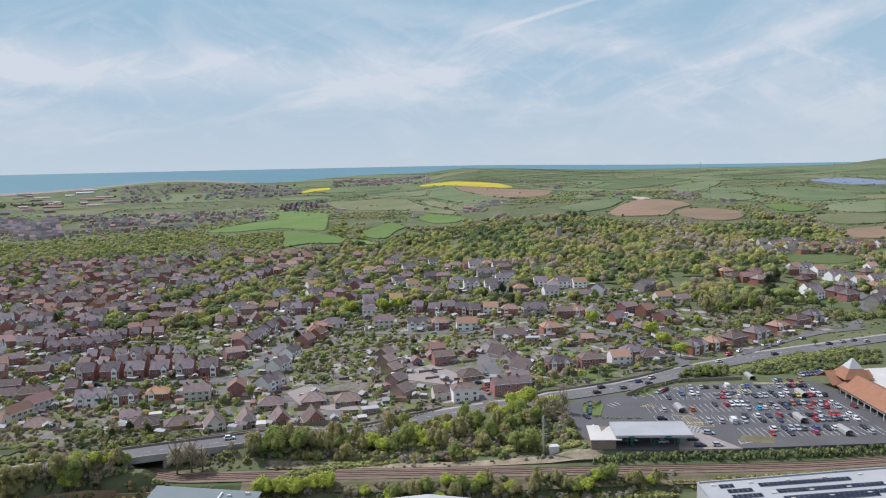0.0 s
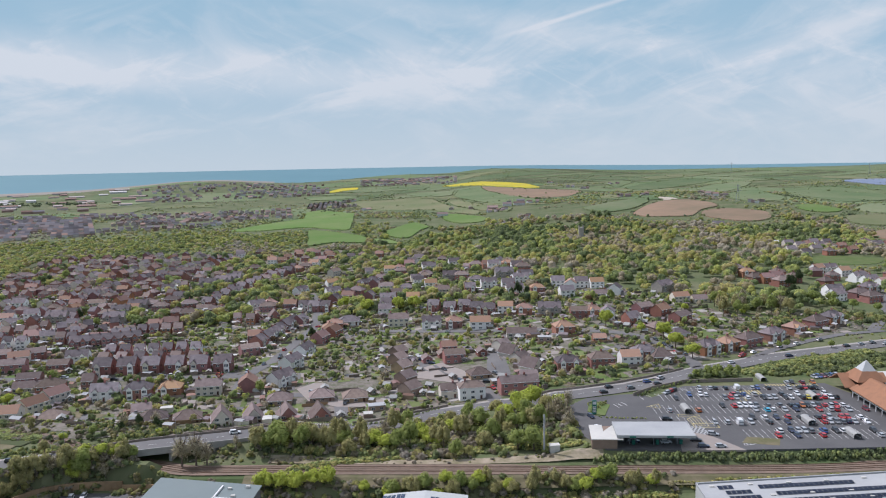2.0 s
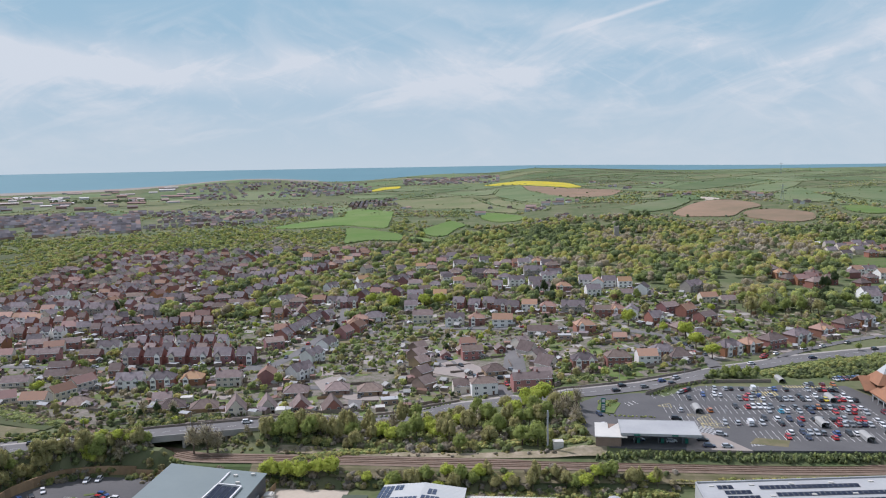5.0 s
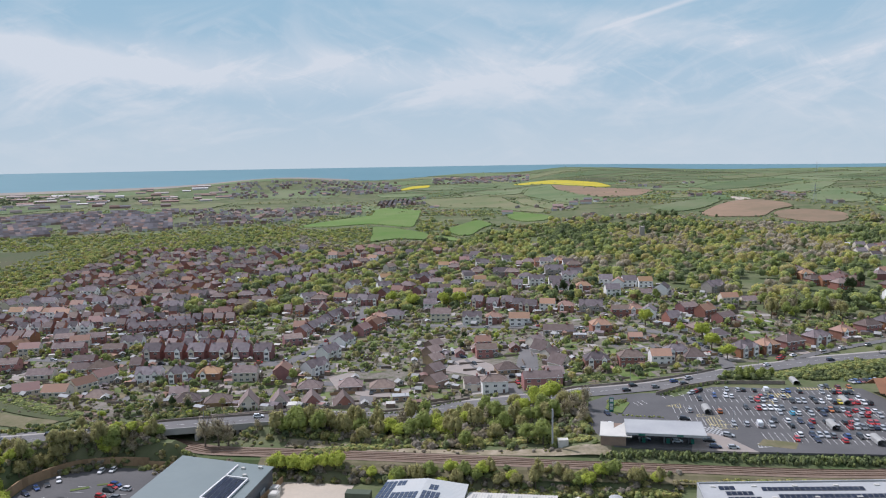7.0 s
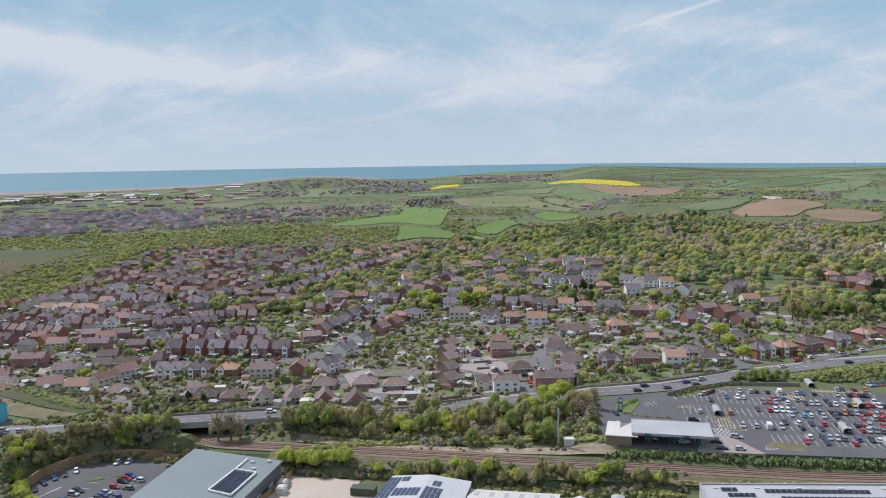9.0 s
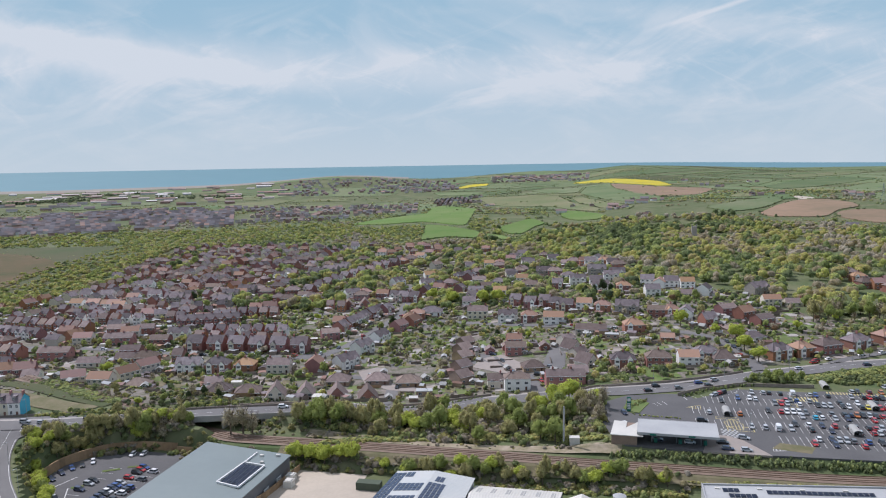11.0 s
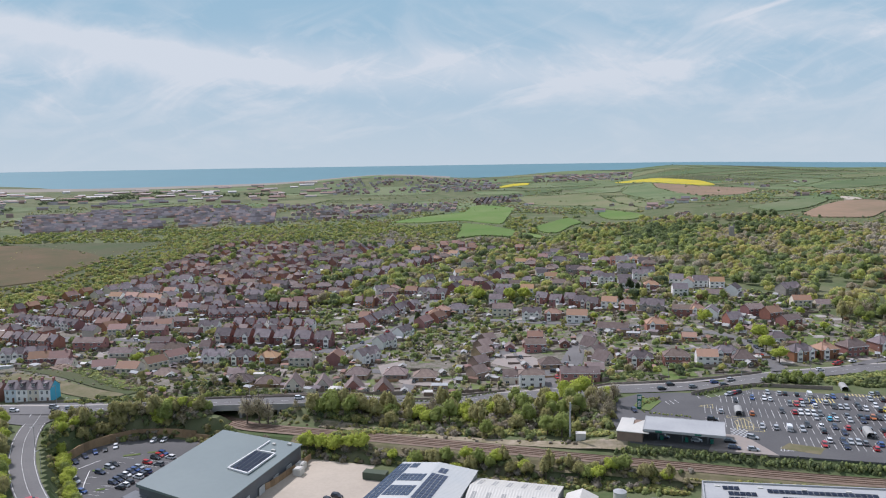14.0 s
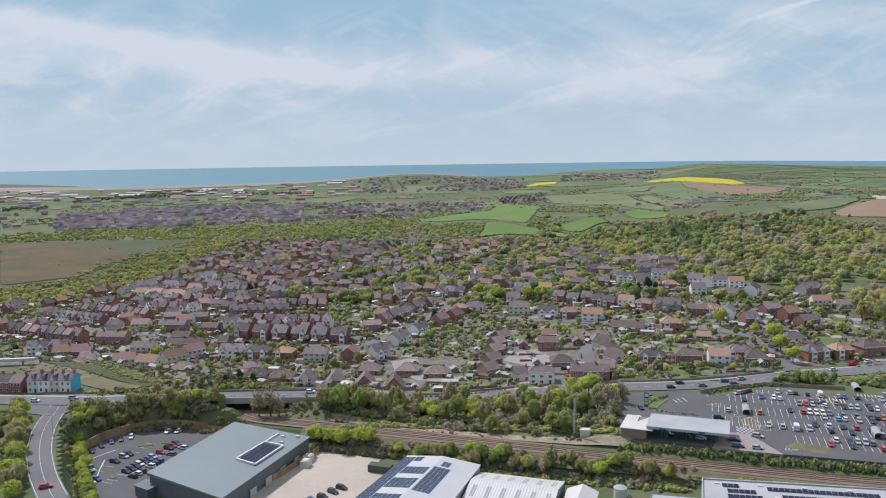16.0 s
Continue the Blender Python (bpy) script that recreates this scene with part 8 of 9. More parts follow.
# planted beds and edge lines of the shop car park
for pts in ([(-140.5, 247), (-135, 250.5), (-134, 249), (-139.5, 245.5)], [(-133, 252.5), (-129.5, 254), (-128.8, 252.6), (-132.2, 251.1)], [(-142, 231), (-138.5, 233.5), (-137.5, 232), (-141, 229.6)], [(-128, 216), (-125.4, 218), (-124.6, 216.8), (-127, 215)]):
    area("bed", pts, "lawn", 0.30, "small grassy island among the parking bays", "flower bed", z=-7.2)
for pts in ([(-142.5, 230), (-136, 219), (-128, 209), (-124, 200)], [(-146, 240), (-150, 225), (-147, 208), (-138, 196)]):
    ribbon("road_line", pts, 0.3, "paint_white", 0.2, "white edge line in the car park", "road marking", level=lambda x: -7.2)


# ---- cars ----
CARS, STANDING = {}, []


def car_kind(key, paint, length, width, height, hood, boot, van=False):
    ob = empty("van" if van else "car", 0, -400, -90)
    L, W, H = length / 2, width / 2, height
    bm = bmesh.new()
    belt = 0.92 if not van else 1.15

    def ring(y, w, z0, z1):
        return [(-w, y, z0), (-w * 1.0, y, z0 + 0.25), (-w * 0.98, y, z1 - 0.08), (-w * 0.9, y, z1), (w * 0.9, y, z1), (w * 0.98, y, z1 - 0.08), (w, y, z0 + 0.25), (w, y, z0)]

    loft(bm, [ring(-L, W * 0.84, 0.32, 0.62), ring(-L + 0.12, W * 0.95, 0.24, 0.70), ring(-L + hood, W, 0.22, belt), ring(L - boot, W, 0.22, belt), ring(L - 0.15, W * 0.97, 0.24, belt - 0.04), ring(L, W * 0.88, 0.34, belt - 0.2)])
    # roof panel
    y0, y1 = -L + hood + 0.75, L - boot * 0.55 - 0.2
    w = W * 0.78
    box(bm, -w, w, y0, y1, H - 0.07, H)
    if van:
        box(bm, -W * 0.97, W * 0.97, -L + hood + 1.1, L - 0.05, belt - 0.02, H - 0.06)
    for y in (-L - 0.005, L - 0.06):
        for x in (-W * 0.66, W * 0.66):
            box(bm, x - 0.2, x + 0.2, y, y + 0.07, 0.52, 0.68, 1 if y < 0 else 2)
    part("body", bm, ["car " + paint, "lamp_clear", "lamp_red"], ob)
    bm = bmesh.new()
    a = [(-W * 0.95, -L + hood - 0.05, belt - 0.02), (W * 0.95, -L + hood - 0.05, belt - 0.02), (W * 0.95, L - boot + 0.1, belt - 0.02), (-W * 0.95, L - boot + 0.1, belt - 0.02)]
    b = [(-w, y0, H - 0.05), (w, y0, H - 0.05), (w, y1, H - 0.05), (-w, y1, H - 0.05)]
    loft(bm, [a, b])
    part("window_band", bm, "glass", ob)
    for x in (-W + 0.08, W - 0.08):
        for y in (-L + 0.78, L - 0.8):
            bm = bmesh.new()
            loft(bm, [[(x + s * 0.1, y + 0.31 * math.cos(2 * math.pi * k / 12), 0.31 + 0.31 * math.sin(2 * math.pi * k / 12)) for k in range(12)] for s in (-1, 1)])
            part("wheel", bm, "tyre", ob)
    CARS[key] = (tagged(ob, f"{paint} {'van' if van else 'car'} standing on the asphalt", "van" if van else "car", "parked cars"), [])


for paint in CAR_PAINT:
    car_kind("hatch " + paint, paint, 4.1, 1.78, 1.48, 1.0, 0.35)
    car_kind("estate " + paint, paint, 4.5, 1.84, 1.6, 1.15, 0.45)
car_kind("van white", "white", 5.3, 2.0, 2.3, 0.9, 0.1, True)


def car(paint, x, y, rot, z=None, kind=None):
    kind = kind or rng.choice(("hatch", "hatch", "estate"))
    ob, used = CARS[f"{kind} {paint}"]
    m = pose(x, y, gz(x, y) if z is None else z, 0, 0, rot)
    STANDING.append((x, y))
    if not used:
        ob.matrix_basis = m
    else:
        copy_thing(ob, m).matrix_basis = m
    used.append(1)


INK = {"w": "white", "s": "silver", "g": "grey", "k": "black", "b": "blue", "B": "dark blue", "r": "red", "R": "dark red", "o": "orange", "c": "sky blue", "y": "yellow"}
BAY = 2.45
for y, cars_in_row in (
    (293.5, "................r..B...r........s...."),
    (298.8, ".................w.B.sg.b.kw........."),
    (309.0, "........s.s.w.s..k..B.......g.B..w..."),
    (314.8, ".................w.B.r.k...rs.rr.w..."),
    (324.7, "..s....o.........s.cw.s.B...r.sr.s..R"),
    (330.3, "............k.r.w.g...g.kBokskrsrw..."),
    (341.5, ".....k........g...w...ss.kw.ky..rwk.."),
    (346.8, "........b.ww....rgb.........w........"),
    (356.5, "...........s.sk.k.w..sb.k...s.krkk..."),
    (365.0, ".............................sk.R.o.."),
):
    for k, c in enumerate(cars_in_row):
        if c != ".":
            car(INK[c], 90 + BAY * k + rng.uniform(-0.15, 0.15), y + rng.uniform(-0.3, 0.3), rng.choice((0, 180)) + rng.uniform(-2, 2), 4.32, "van" if c == "w" and k in (12, 18) and y in (309.0, 356.5) else None)
for k, (c, x) in enumerate(zip("sbRkbs", (181, 183.4, 185.8, 188.2, 190.6, 193))):
    car(INK[c], x - 4, 372 + k * 0.5, 20)
for c, x, y, r in (("s", 100, 350, -50), ("r", 102, 352, -50), ("k", 104, 354, -50), ("k", 91, 313.5, 88), ("s", 104.5, 295.5, 75), ("B", 97, 282.6, 90), ("s", 103.5, 282.6, 92), ("w", 60.5, 303, 25), ("B", 72, 288, 90), ("s", 84, 287, 92), ("k", 96, 289, 85), ("B", 60, 317.5, 20)):
    car(INK[c], x, y, r, 4.34)
for x, y0, dy, cols, r in ((-125.2, 222, 2.5, "BBkwBbs.r.krb.", 83), (-119.6, 219, 2.5, "kwk.wkb..g..w.", 263), (-136.8, 229, 2.6, "B.sk", 83), (-131, 210, 2.8, "wb", 83)):
    for k, c in enumerate(cols):
        if c != ".":
            car(INK[c], x, y0 + dy * k, r + rng.uniform(-3, 3), -7.05)
for c, x, y, r in (("B", -154, 235, 70), ("B", -154.3, 241, 60), ("b", -153.5, 246, 50), ("k", -151.5, 249.5, 40), ("w", -149.5, 253.5, 35), ("w", -138.3, 263.5, 8), ("w", -134.2, 265, 4)):
    car(INK[c], x, y, r, -7.05)
car("white", -140.5, 219.5, 80, -7.05, "van")
for c, x, y, r in (("k", -40.5, 228, 70), ("k", -42, 223, 75), ("k", -39, 232, 80), ("B", -44, 219, 60)):
    car(INK[c], x, y, r, -7.05)
for _ in range(46):
    k, y = rng.randrange(14, 35), rng.choice((298.8, 309.0, 314.8, 324.7, 330.3, 330.3, 341.5, 341.5, 346.8))
    if all(abs(90 + BAY * k - a) > 2.2 or abs(y - b) > 3 for a, b in STANDING):
        car(rng.choice(("silver", "grey", "black", "dark blue", "white", "red", "black", "silver")), 90 + BAY * k, y, rng.choice((0, 180)), 4.32)
# traffic and cars along the kerbs
for c, x, off, turn in (("k", 70, -3, 0), ("k", 76, 3, 0), ("g", 84, -2.5, 0), ("b", 96, 2.8, 0), ("s", 104, 2.6, 0), ("k", 98, -2.6, 0), ("w", 49, -2, 0), ("w", 147, 2.6, 0), ("B", 180, -2.5, 0), ("s", 232, 2.5, 0), ("g", 240, 2.5, 0), ("s", 244, -2.5, 0), ("k", 222, 2.4, 0), ("w", -88, 2.6, 0), ("k", -143, 2.6, 0), ("w", -205, -2, 0), ("s", -190, 3, 0), ("k", -186, -3, 0), ("s", -182, 1, 0), ("k", -165, 3, 0)):
    y = float(road_y(x))
    sl = math.degrees(math.atan2(float(road_y(x + 3) - road_y(x - 3)), 6))
    car(INK[c], x - off * math.sin(radians(sl)), y + off * math.cos(radians(sl)), sl + 90, road_level(x) + 0.42)
for c, x, y, r in (("r", 20, 372, 20), ("k", 17, 384, 90), ("B", -14, 431, 70), ("g", 22, 398, 40), ("k", -53, 362, 10), ("w", -51.5, 371, 100), ("s", -73, 381, 60), ("r", 158, 416, 120), ("w", 165, 420, 125), ("r", 156, 412, 120), ("B", 121, 440, 15), ("k", 119, 452, 15), ("w", 184, 432, 125), ("w", 196, 438, 120), ("s", -120, 425, 5), ("B", -116, 446, 0), ("k", -112, 470, 0), ("s", -221, 414, 90), ("r", -236, 412, 90), ("w", -262, 413, 90), ("k", -190, 409, 90), ("s", -158, 413, 90), ("w", -110, 340, 20), ("r", -127, 186, 130), ("k", -6, 414, 30), ("B", -20, 441, 60)):
    car(INK[c], x, y, r, gz(x, y) + 0.34)

STREETS = (((-3, 408), (18, 362)), ((127, 406), (116, 455)), ((106, 470), (20, 500)), ((20, 500), (-110, 556)), ((-276, 414), (-118, 416)), ((-114, 450), (-108, 556)), ((-310, 410), (-290, 540)), ((-240, 462), (-180, 462)), ((175, 424), (232, 462)))
for n in range(44):
    a, b = STREETS[n % len(STREETS)]
    a, b = Vector(a), Vector(b)
    p, d = a.lerp(b, rng.random()), (b - a).normalized()
    q = p + Vector((-d.y, d.x)) * rng.choice((-2.2, 2.2))
    if all((q.x - x) ** 2 + (q.y - y) ** 2 > 30 for x, y in STANDING):
        car(rng.choice(("white", "silver", "grey", "black", "dark blue", "red", "blue", "white")), q.x, q.y, math.degrees(math.atan2(d.y, d.x)) + 90, gz(q.x, q.y) + 0.34)

# ---- car park markings, shelters, lamps ----
for y0, y1 in ((291, 296), (296.2, 301.4), (306.4, 311.4), (311.6, 317.4), (322, 327.3), (327.5, 333), (339, 344), (344.2, 349.4), (354, 359)):
    bm = bmesh.new()
    for k in range(36):
        x = 90 + BAY * (k - 0.5)
        if (y0 > 350 and x < 108) or (y0 < 305 and x < 118) or (y0 > 335 and x < 96) or x > 178:
            continue
        box(bm, x - 0.06, x + 0.06, y0, y1, 4.29, 4.312)
    tagged(part("bay_marking", bm, "paint_white"), "worn white parking bay lines", "road marking", "bay markings", kind="structure")
for x0, x1, y0, y1 in ((139, 175, 367.5, 368.5), (150, 176, 362, 363), (133, 145, 349, 350), (133, 145, 352, 353)):
    bm = bmesh.new()
    for k in range(int((x1 - x0) / 1.4)):
        box(bm, x0 + k * 1.4, x0 + k * 1.4 + 0.5, y0 - 1.2, y1 + 1.2, 4.29, 4.314)
    tagged(part("bay_marking", bm, "paint_yellow"), "yellow hatched parking markings", "road marking", "bay markings", kind="structure")
# outlined keep-clear corners and arrows of the large car park
for x0, x1, y0, y1 in ((100, 110, 304, 309), (97, 106, 318, 320.5), (126, 129, 344, 349), (130, 133, 338, 343)):
    bm = bmesh.new()
    for a, b, c, d in ((x0, x1, y0, y0 + 0.2), (x0, x1, y1 - 0.2, y1), (x0, x0 + 0.2, y0 + 0.2, y1 - 0.2), (x1 - 0.2, x1, y0 + 0.2, y1 - 0.2)):
        box(bm, a, b, c, d, 4.29, 4.313)
    tagged(part("bay_marking", bm, "paint_yellow"), "faded yellow outlined keep-clear marking", "road marking", "bay markings", kind="structure")
bm = bmesh.new()
for k in range(8):
    for j in range(6):
        if (k + j) % 2:
            box(bm, 97.2 + k * 0.8, 98.0 + k * 0.8, 296 + j * 1.6, 297.6 + j * 1.6, 4.29, 4.314)
tagged(part("chequer_marking", bm, "flat_roof"), "pale chequered keep-clear marking", "road marking", kind="structure")
area("bed", [(59.7, 325.1), (61.1, 331.9), (63.1, 336.3), (67.1, 338.1), (71.0, 333.8), (68.6, 326.9), (66.4, 319.6), (63.1, 318.9)], "lawn", 0.28, "kerbed grassy island at the car park entrance", "flower bed", z=4.2)
bm = bmesh.new()
for a, b in [((72.5, 334.8), (74.5, 330.6)), ((74.3, 336.1), (76.3, 331.9)), ((76.6, 337.6), (78.5, 333.3)), ((86.0, 346.9), (87.6, 341.7)), ((90.1, 347.7), (92.0, 344.6)), ((94.0, 349.5), (95.9, 346.4)), ((97.9, 351.7), (99.7, 348.5)), ((105.2, 355.2), (107.0, 352.0)), ((109.0, 357.4), (110.8, 354.2))]:
    a, b = Vector((*a, 4.30)), Vector((*b, 4.30))
    t = (b - a).cross(Vector((0, 0, 1))).normalized() * 0.09
    loft(bm, [[tuple(o - t), tuple(o + t), tuple(o + t + Vector((0, 0, 0.02))), tuple(o - t + Vector((0, 0, 0.02)))] for o in (a, b)])
tagged(part("bay_marking", bm, "paint_white"), "slanting white bay lines below the wall", "road marking", "bay markings", kind="structure")
for k, pts in enumerate([[(86.4, 331.0), (92.4, 334.7), (92.2, 329.0), (89.7, 330.0)], [(99.6, 314.3), (103.3, 318.5), (106.7, 312.1), (106.0, 305.7), (102.7, 306.4), (100.2, 308.9)], [(113.8, 288.7), (116.6, 288.8), (118.5, 286.0), (113.1, 284.4)]]):
    bm = bmesh.new()
    pts = [Vector((*p, 4.30)) for p in pts]
    lines = list(zip(pts, pts[1:] + pts[:1]))
    low, high = min(p.x for p in pts), max(p.x for p in pts)
    for n in range(1, int((high - low) / 1.3)):
        x, cross = low + 1.3 * n, []
        for p, q in lines:
            if (p.x - x) * (q.x - x) < 0:
                cross.append(p.lerp(q, (x - p.x) / (q.x - p.x)))
        if len(cross) == 2:
            lines.append((cross[0], cross[1]))
    for p, q in lines:
        t = (q - p).cross(Vector((0, 0, 1))).normalized() * 0.09
        loft(bm, [[tuple(o - t), tuple(o + t), tuple(o + t + Vector((0, 0, 0.02))), tuple(o - t + Vector((0, 0, 0.02)))] for o in (p, q)])
    tagged(part("hatch_marking", bm, "paint_white" if k == 2 else "paint_yellow"), "hatched keep-clear marking on the asphalt", "road marking", "bay markings", kind="structure")
area("patch", [(113, 287), (126, 284), (129, 291), (117, 293.5)], "scrub", 0.125, "worn pale patch in the asphalt", "patch", z=4.2)
bm = bmesh.new()
for k in range(7):
    y = 220 + k * 5.0
    box(bm, -128, -117, y - 0.06, y + 0.06, -6.99, -6.968)
    box(bm, -139.5, -134, y - 0.06, y + 0.06, -6.99, -6.968)
for k in range(12):
    y = 212 + k * 2.5
    box(bm, -128, -123, y - 0.06, y + 0.06, -6.99, -6.97)
tagged(part("bay_marking", bm, "paint_white"), "white bay lines of the shop car park", "road marking", "bay markings", kind="structure")
bm = bmesh.new()
for a, b in zip(main_pts[1:], main_pts[2:]):
    a, b = Vector(a), Vector(b)
    n = int((b - a).length / 6)
    for k in range(n):
        p, q = a.lerp(b, k / n), a.lerp(b, (k + 0.5) / n)
        s = Vector((-(q - p).y, (q - p).x)).normalized() * 0.07
        loft(bm, [[(*(o - s), road_level(o.x) + 0.40), (*(o + s), road_level(o.x) + 0.40), (*(o + s), road_level(o.x) + 0.44), (*(o - s), road_level(o.x) + 0.44)] for o in (p, q)])
tagged(part("centre_line", bm, "paint_white"), "broken white line along the main road", "road marking", kind="structure")
for x, y in ((102, 325), (163.4, 342.5), (147.3, 309.3), (158, 294), (151, 371)):
    sh = empty("trolley_shelter", x, y, 4.3)
    bm = bmesh.new()
    prof = [(1.5 * math.cos(math.pi * k / 8), 1.5 + 0.9 * math.sin(math.pi * k / 8)) for k in range(9)]
    loft(bm, [[(px, yy, pz) for px, pz in prof] + [(px * 0.94, yy, pz - 0.06) for px, pz in prof[::-1]] for yy in (-4, 4)])
    part("roof", bm, "skylight", sh, "curved translucent roof")
    for px in (-1.45, 1.45):
        for py in (-3.8, 0, 3.8):
            bm = bmesh.new()
            tube(bm, px, py, 0, 1.6, 0.06, 0.06, 6)
            part("post", bm, "steel", sh)
        bm = bmesh.new()
        box(bm, px - 0.02, px + 0.02, -3.8, 3.8, 0.3, 1.4)
        part("side_panel", bm, "skylight", sh)
    tagged(sh, "curved clear-roofed trolley shelter among the bays", "shelter", "trolley shelters")


def lamp_post(x, y, h=9.0, z=None):
    ob = empty("street_lamp", x, y, gz(x, y) if z is None else z)
    bm = bmesh.new()
    tube(bm, 0, 0, 0, h, 0.1, 0.06, 7)
    part("pole", bm, "steel", ob)
    bm = bmesh.new()
    box(bm, -0.05, 0.05, -1.3, 0, h - 0.05, h + 0.05)
    part("arm", bm, "steel", ob)
    bm = bmesh.new()
    box(bm, -0.16, 0.16, -1.9, -1.2, h - 0.08, h + 0.08)
    part("lamp_head", bm, "flat_roof", ob)
    tagged(ob, "tall grey steel street lamp", "street lamp", "street lamps")


for x in (-150, -112, -72, -30, 6, 40, 74, 108, 142, 176, 214):
    lamp_post(x, float(road_y(x)) + 6.4, 9.0, road_level(x))
for x, y in ((-196, 272), (-176, 258), (-164, 226), (-142, 206)):
    lamp_post(x, y)
for x, y in ((108, 303.5), (130, 303.5), (152, 303.5), (108, 336), (130, 336), (152, 336)):
    lamp_post(x, y, 8, 4.25)

# ---- rail bridge, mast, walls ----
bridge = empty("bridge", -115, 288, 2.4)
bp = [Vector((x, float(road_y(x)))) for x in np.arange(-152, -66, 4.0)]
for name, off, z0, z1, w, mat in (("deck", 0.0, 1.9, 2.9, 12.6, "concrete"), ("parapet", -6.5, 1.5, 4.2, 0.45, "concrete"), ("parapet", 6.6, 1.9, 4.1, 0.4, "wall")):
    bm = bmesh.new()
    rings = []
    for i, p in enumerate(bp):
        d = (bp[min(i + 1, len(bp) - 1)] - bp[max(i - 1, 0)]).normalized()
        n = Vector((-d.y, d.x))
        rings.append([(*(p + n * (off - w / 2)), z0), (*(p + n * (off + w / 2)), z0), (*(p + n * (off + w / 2)), z1), (*(p + n * (off - w / 2)), z1)])
    loft(bm, rings)
    wpart(name, bm, mat, bridge)
for x in (-126, -110, -94):
    y = float(road_y(x))
    bm = bmesh.new()
    box(bm, x - 0.6, x + 0.6, y - 6, y + 6, -3.5, 1.9)
    wpart("abutment", bm, "concrete", bridge)
tagged(bridge, "concrete road bridge with parapets over the railway", "bridge")

mast = empty("mast", 37, 283.5, gz(37, 283.5))
bm = bmesh.new()
tube(bm, 0, 0, -0.5, 15.5, 0.38, 0.3, 10)
part("pole", bm, "flat_roof", mast)
bm = bmesh.new()
for k in range(3):
    g = k * 2.1
    box(bm, 0.32 * math.cos(g) - 0.13, 0.32 * math.cos(g) + 0.13, 0.32 * math.sin(g) - 0.13, 0.32 * math.sin(g) + 0.13, 12.4, 14.8)
part("antenna", bm, "flat_roof", mast)
tagged(mast, "grey telecom mast beside the railway", "mast")
bm = bmesh.new()
box(bm, -1.9, 1.9, -1.3, 1.3, -0.6, 2.7)
box(bm, -2.0, 2.0, -1.4, 1.4, 2.7, 2.85)
cab = part("equipment_cabin", bm, "sheet_white")
cab.matrix_basis = pose(41, 284.5, gz(41, 284.5), 0, 0, 8)
tagged(cab, "pale grey equipment cabin beside the mast", "cabin")


def wall_run(pts, h, mat, label, th=0.3):
    for a, b in zip(pts, pts[1:]):
        a, b = Vector(a), Vector(b)
        bm = bmesh.new()
        n = max(int((b - a).length / 5), 1)
        s = Vector((-(b - a).y, (b - a).x)).normalized() * th / 2
        loft(bm, [[(*(o - s), gz(*o) - 0.5), (*(o + s), gz(*o) - 0.5), (*(o + s), gz(*o) + h), (*(o - s), gz(*o) + h)] for o in (a.lerp(b, k / n) for k in range(n + 1))])
        tagged(part("wall_garden", bm, mat), label, "wall", kind="structure")


wall_run([(x, float(road_y(x)) + 8.8) for x in (-110, -90, -66)], 1.5, "wall", "dark stone wall along the road")
wall_run([(x, float(road_y(x)) + 8.8) for x in (-44, -20, -2)], 1.3, "wall", "low stone wall along the road")
wall_run([(x, float(road_y(x)) + 8.8) for x in (40, 53, 66, 80, 95, 110, 118)], 1.3, "wall", "low wall below the front gardens")
wall_run([(84, 347), (96, 358), (112, 366.5), (146, 368)], 1.6, "wall", "brick wall round the top of the car park")
wall_run([(-215, 268.5), (-196, 276), (-172, 284)], 1.0, "wall", "low wall by the junction")

# the painted terrace at the junction
for k in range(4):
    x, y = -221 + k * 5.2, 274 + k * 1.4
    t = empty("terraced_house", x, y, gz(x, y), 15)
    wall_m = ("render_blue", "render_white", "render_cream", "render_white")[k]
    bm = bmesh.new()
    ring = lambda s: [(s, -4.5, -1.6), (s, 4.5, -1.6), (s, 4.5, 6.2), (s, 0, 9.2), (s, -4.5, 6.2)]
    loft(bm, [ring(-2.68), ring(2.68)])
    part("wall", bm, wall_m, t)
    bm = bmesh.new()
    gable_roof(bm, 5.36, 9.0, 6.2, 3.0, 0.3)
    part("roof", bm, "slate", t)
    for xx, z in ((-1.3, 0.9), (-1.3, 3.8), (1.3, 3.8)):
        bm = bmesh.new()
        make_window(bm, xx, z, 1.1, 1.6, -4.5)
        part("window", bm, ["frame_white", "glass"], t)
    bm = bmesh.new()
    box(bm, 0.8, 1.8, -4.56, -4.48, 0, 2.2)
    part("door", bm, "door", t)
    bm = bmesh.new()
    box(bm, -1.0, 0.6, -3.6, -0.8, 6.8, 8.9)
    dm = part("dormer", bm, "slate", t)
    bm = bmesh.new()
    make_window(bm, -0.2, 7.2, 1.2, 1.3, -3.6)
    part("window", bm, ["frame_white", "glass"], dm)
    bm = bmesh.new()
    box(bm, 2.0, 2.66, -0.8, 0.8, 7.5, 10.6)
    part("chimney", bm, "brick", t)
    if k == 3:
        bm = bmesh.new()
        v = [bm.verts.new(p) for p in ((2.70, -4.5, -1), (2.70, 4.5, -1), (2.70, 4.5, 6.1), (2.70, 0, 9.1), (2.70, -4.5, 6.1))]
        bm.faces.new(v)
        part("gable_end", bm, "render_cyan", t, "bright blue painted gable wall")
    tagged(t, "three-storey white painted terraced house with dormers" if k else "pale blue painted terraced house with dormers", "house", "painted terrace")
for k in range(3):
    house("terrace_brown", -228.5 - 6.2 * k, 271.5 - 0.9 * k, 10, single=True)
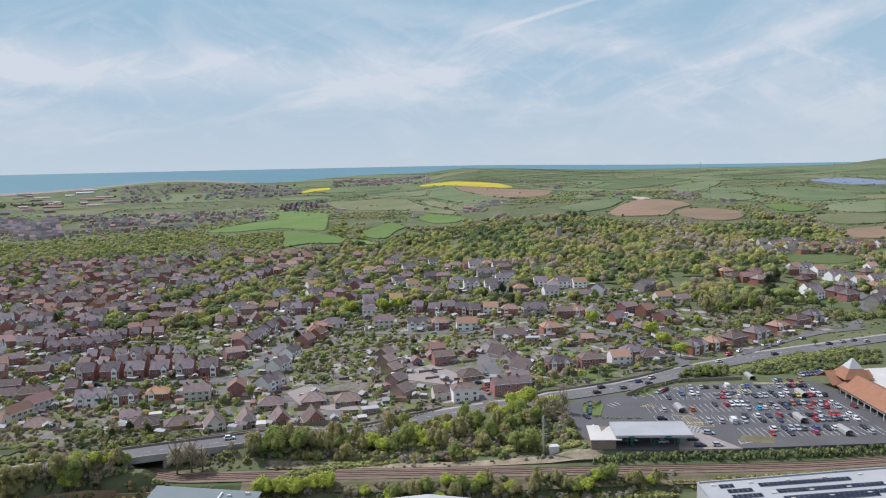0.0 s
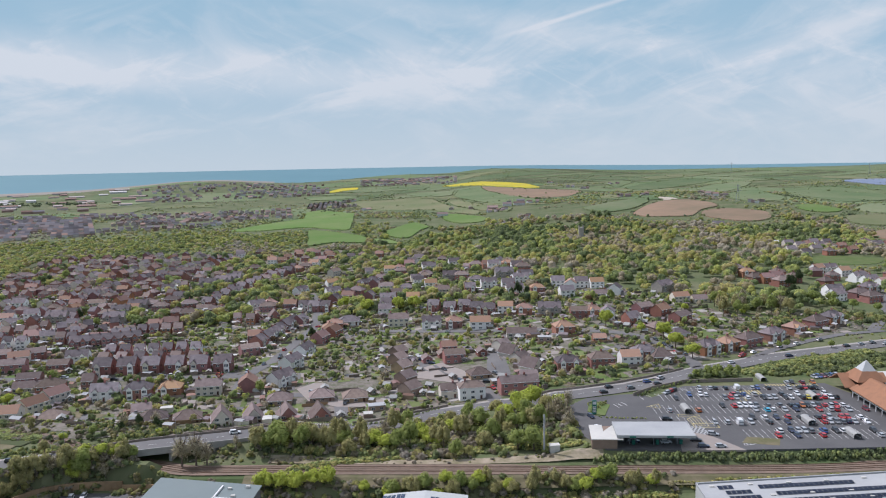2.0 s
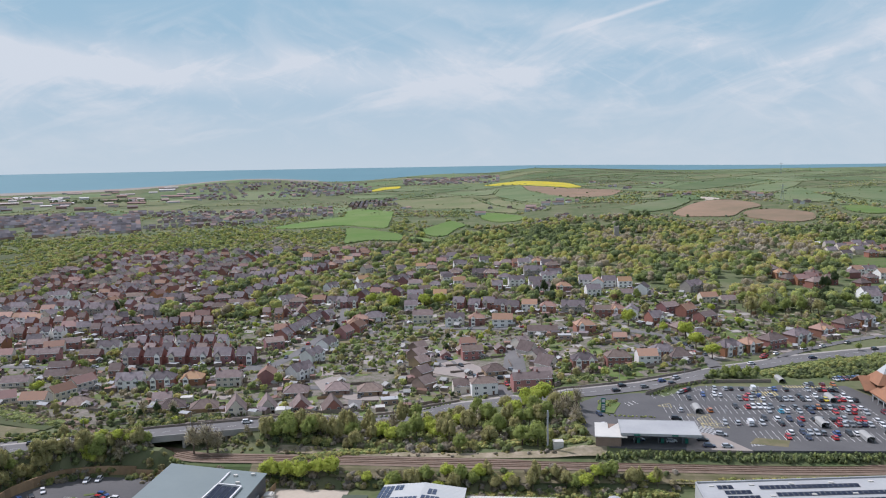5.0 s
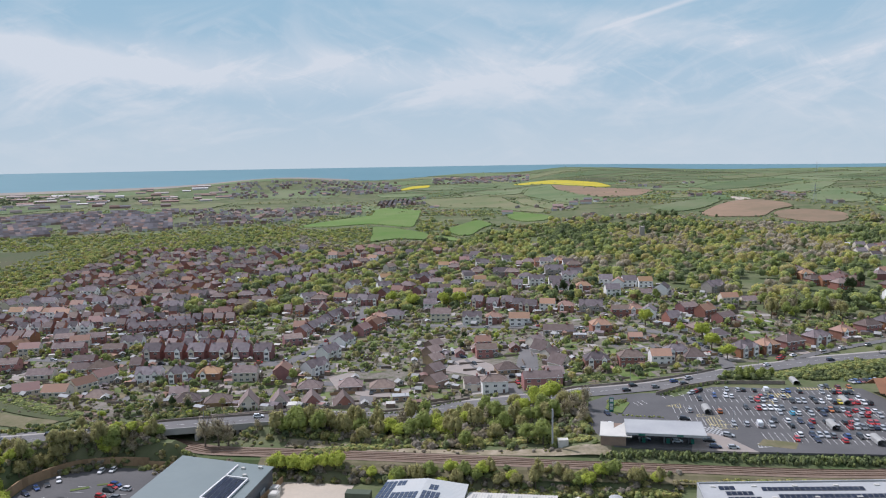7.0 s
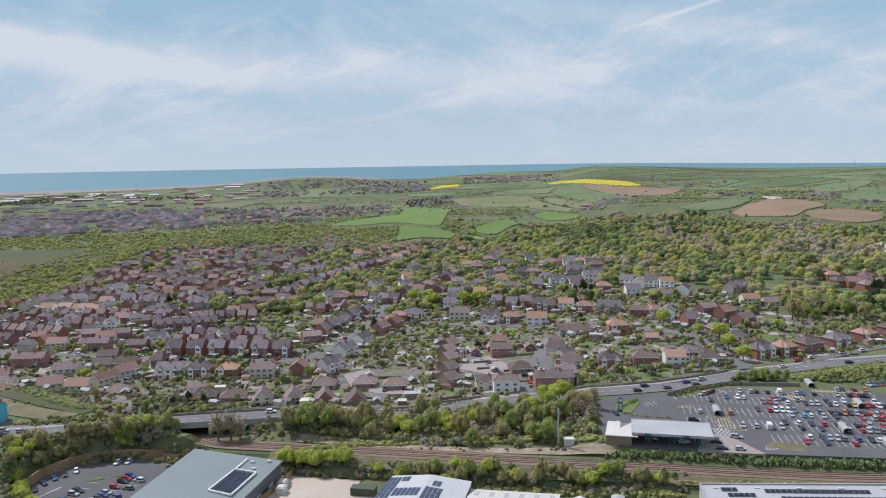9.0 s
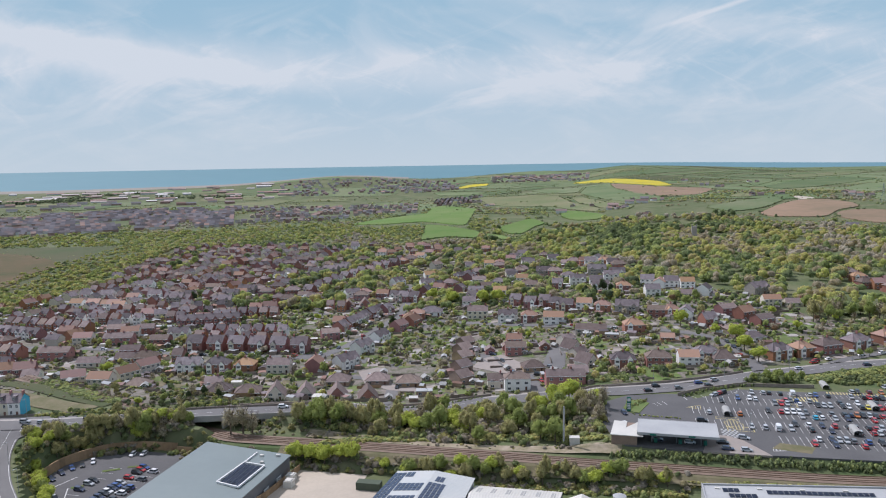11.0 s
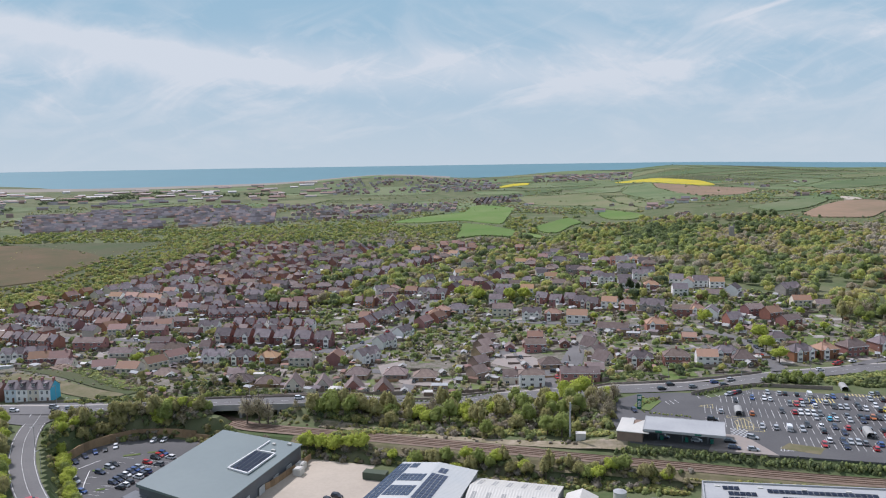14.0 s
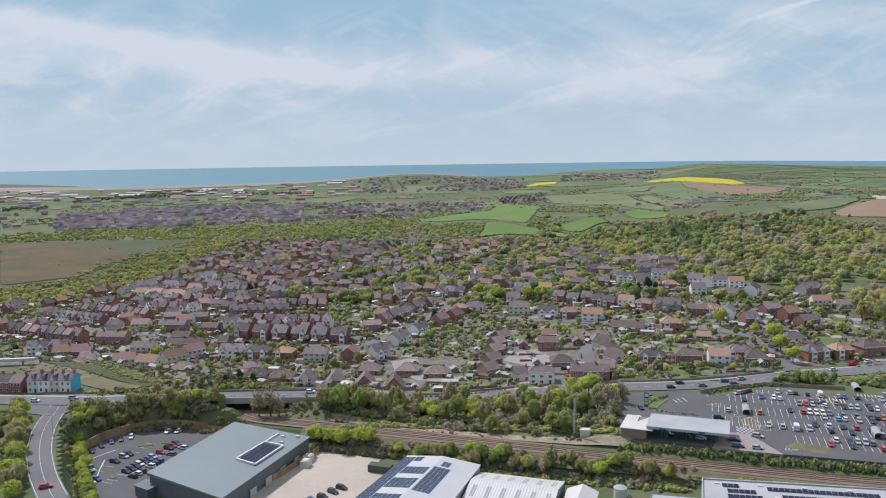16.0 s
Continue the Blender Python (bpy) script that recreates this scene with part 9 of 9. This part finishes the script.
# footbridge beyond
fb = empty("footbridge", -275, 305, 4)
bm = bmesh.new()
loft(bm, [[(x, y - 1.5, z), (x, y + 1.5, z), (x, y + 1.5, z + 1.6), (x, y - 1.5, z + 1.6)] for x, y, z in ((-310, 290, 4.5), (-262, 312, 4.5))])
wpart("span", bm, "sheet_blue", fb)
for x, y in ((-300, 294.6), (-268, 309.2)):
    bm = bmesh.new()
    box(bm, x - 0.4, x + 0.4, y - 0.4, y + 0.4, -6, 4.5)
    wpart("post", bm, "concrete", fb)
tagged(fb, "pale grey enclosed footbridge", "footbridge")

# ---- far landmarks ----
church = empty("church_tower", 150, 985, gz(150, 985))
bm = bmesh.new()
box(bm, -3, 3, -3, 3, -1, 17)
for a, b in ((-1, -1), (1, -1), (1, 1), (-1, 1)):
    box(bm, a * 2.6 - 0.5, a * 2.6 + 0.5, b * 2.6 - 0.5, b * 2.6 + 0.5, 17, 19)
part("tower", bm, "stone", church)
bm = bmesh.new()
box(bm, 3, 19, -3.5, 3.5, -1, 7)
part("nave", bm, "stone", church)
tagged(church, "grey stone church tower rising from the trees", "church")
for x, y, h in ((488, 1399, 32), (951, 2830, 40), (1250, 2450, 40)):
    py = empty("pylon", x, y, gz(x, y))
    bm = bmesh.new()
    for a, b in ((-1, -1), (1, -1), (1, 1), (-1, 1)):
        loft(bm, [[(a * w + dx, b * w + dy, z) for dx, dy in ((-0.14, -0.14), (0.14, -0.14), (0.14, 0.14), (-0.14, 0.14))] for w, z in ((3.4, 0), (1.1, h * 0.6), (0.3, h))])
    for k in range(9):
        w, z = 3.4 - 2.3 * min(k / 5.4, 1), h * 0.6 * k / 5.4
        if k < 6:
            box(bm, -w, w, -w - 0.1, -w + 0.1, z, z + 0.2)
            box(bm, -w - 0.1, -w + 0.1, -w, w, z, z + 0.2)
    part("lattice", bm, "steel", py)
    bm = bmesh.new()
    for z, w in ((h * 0.62, 7), (h * 0.76, 9), (h * 0.9, 6)):
        loft(bm, [[(s * w, -0.1, z), (s * w, 0.1, z), (s * w, 0.1, z + 0.3), (s * w, -0.1, z + 0.3)] for s in (-1, 1)])
    part("crossarm", bm, "steel", py)
    tagged(py, "grey steel lattice pylon on the hill", "pylon", "pylons")

# kinds that found no place
for store in (HOUSES, TREES, CARS):
    for ob, used in store.values():
        if not used:
            for o in (*ob.children_recursive, ob):
                bpy.data.objects.remove(o)
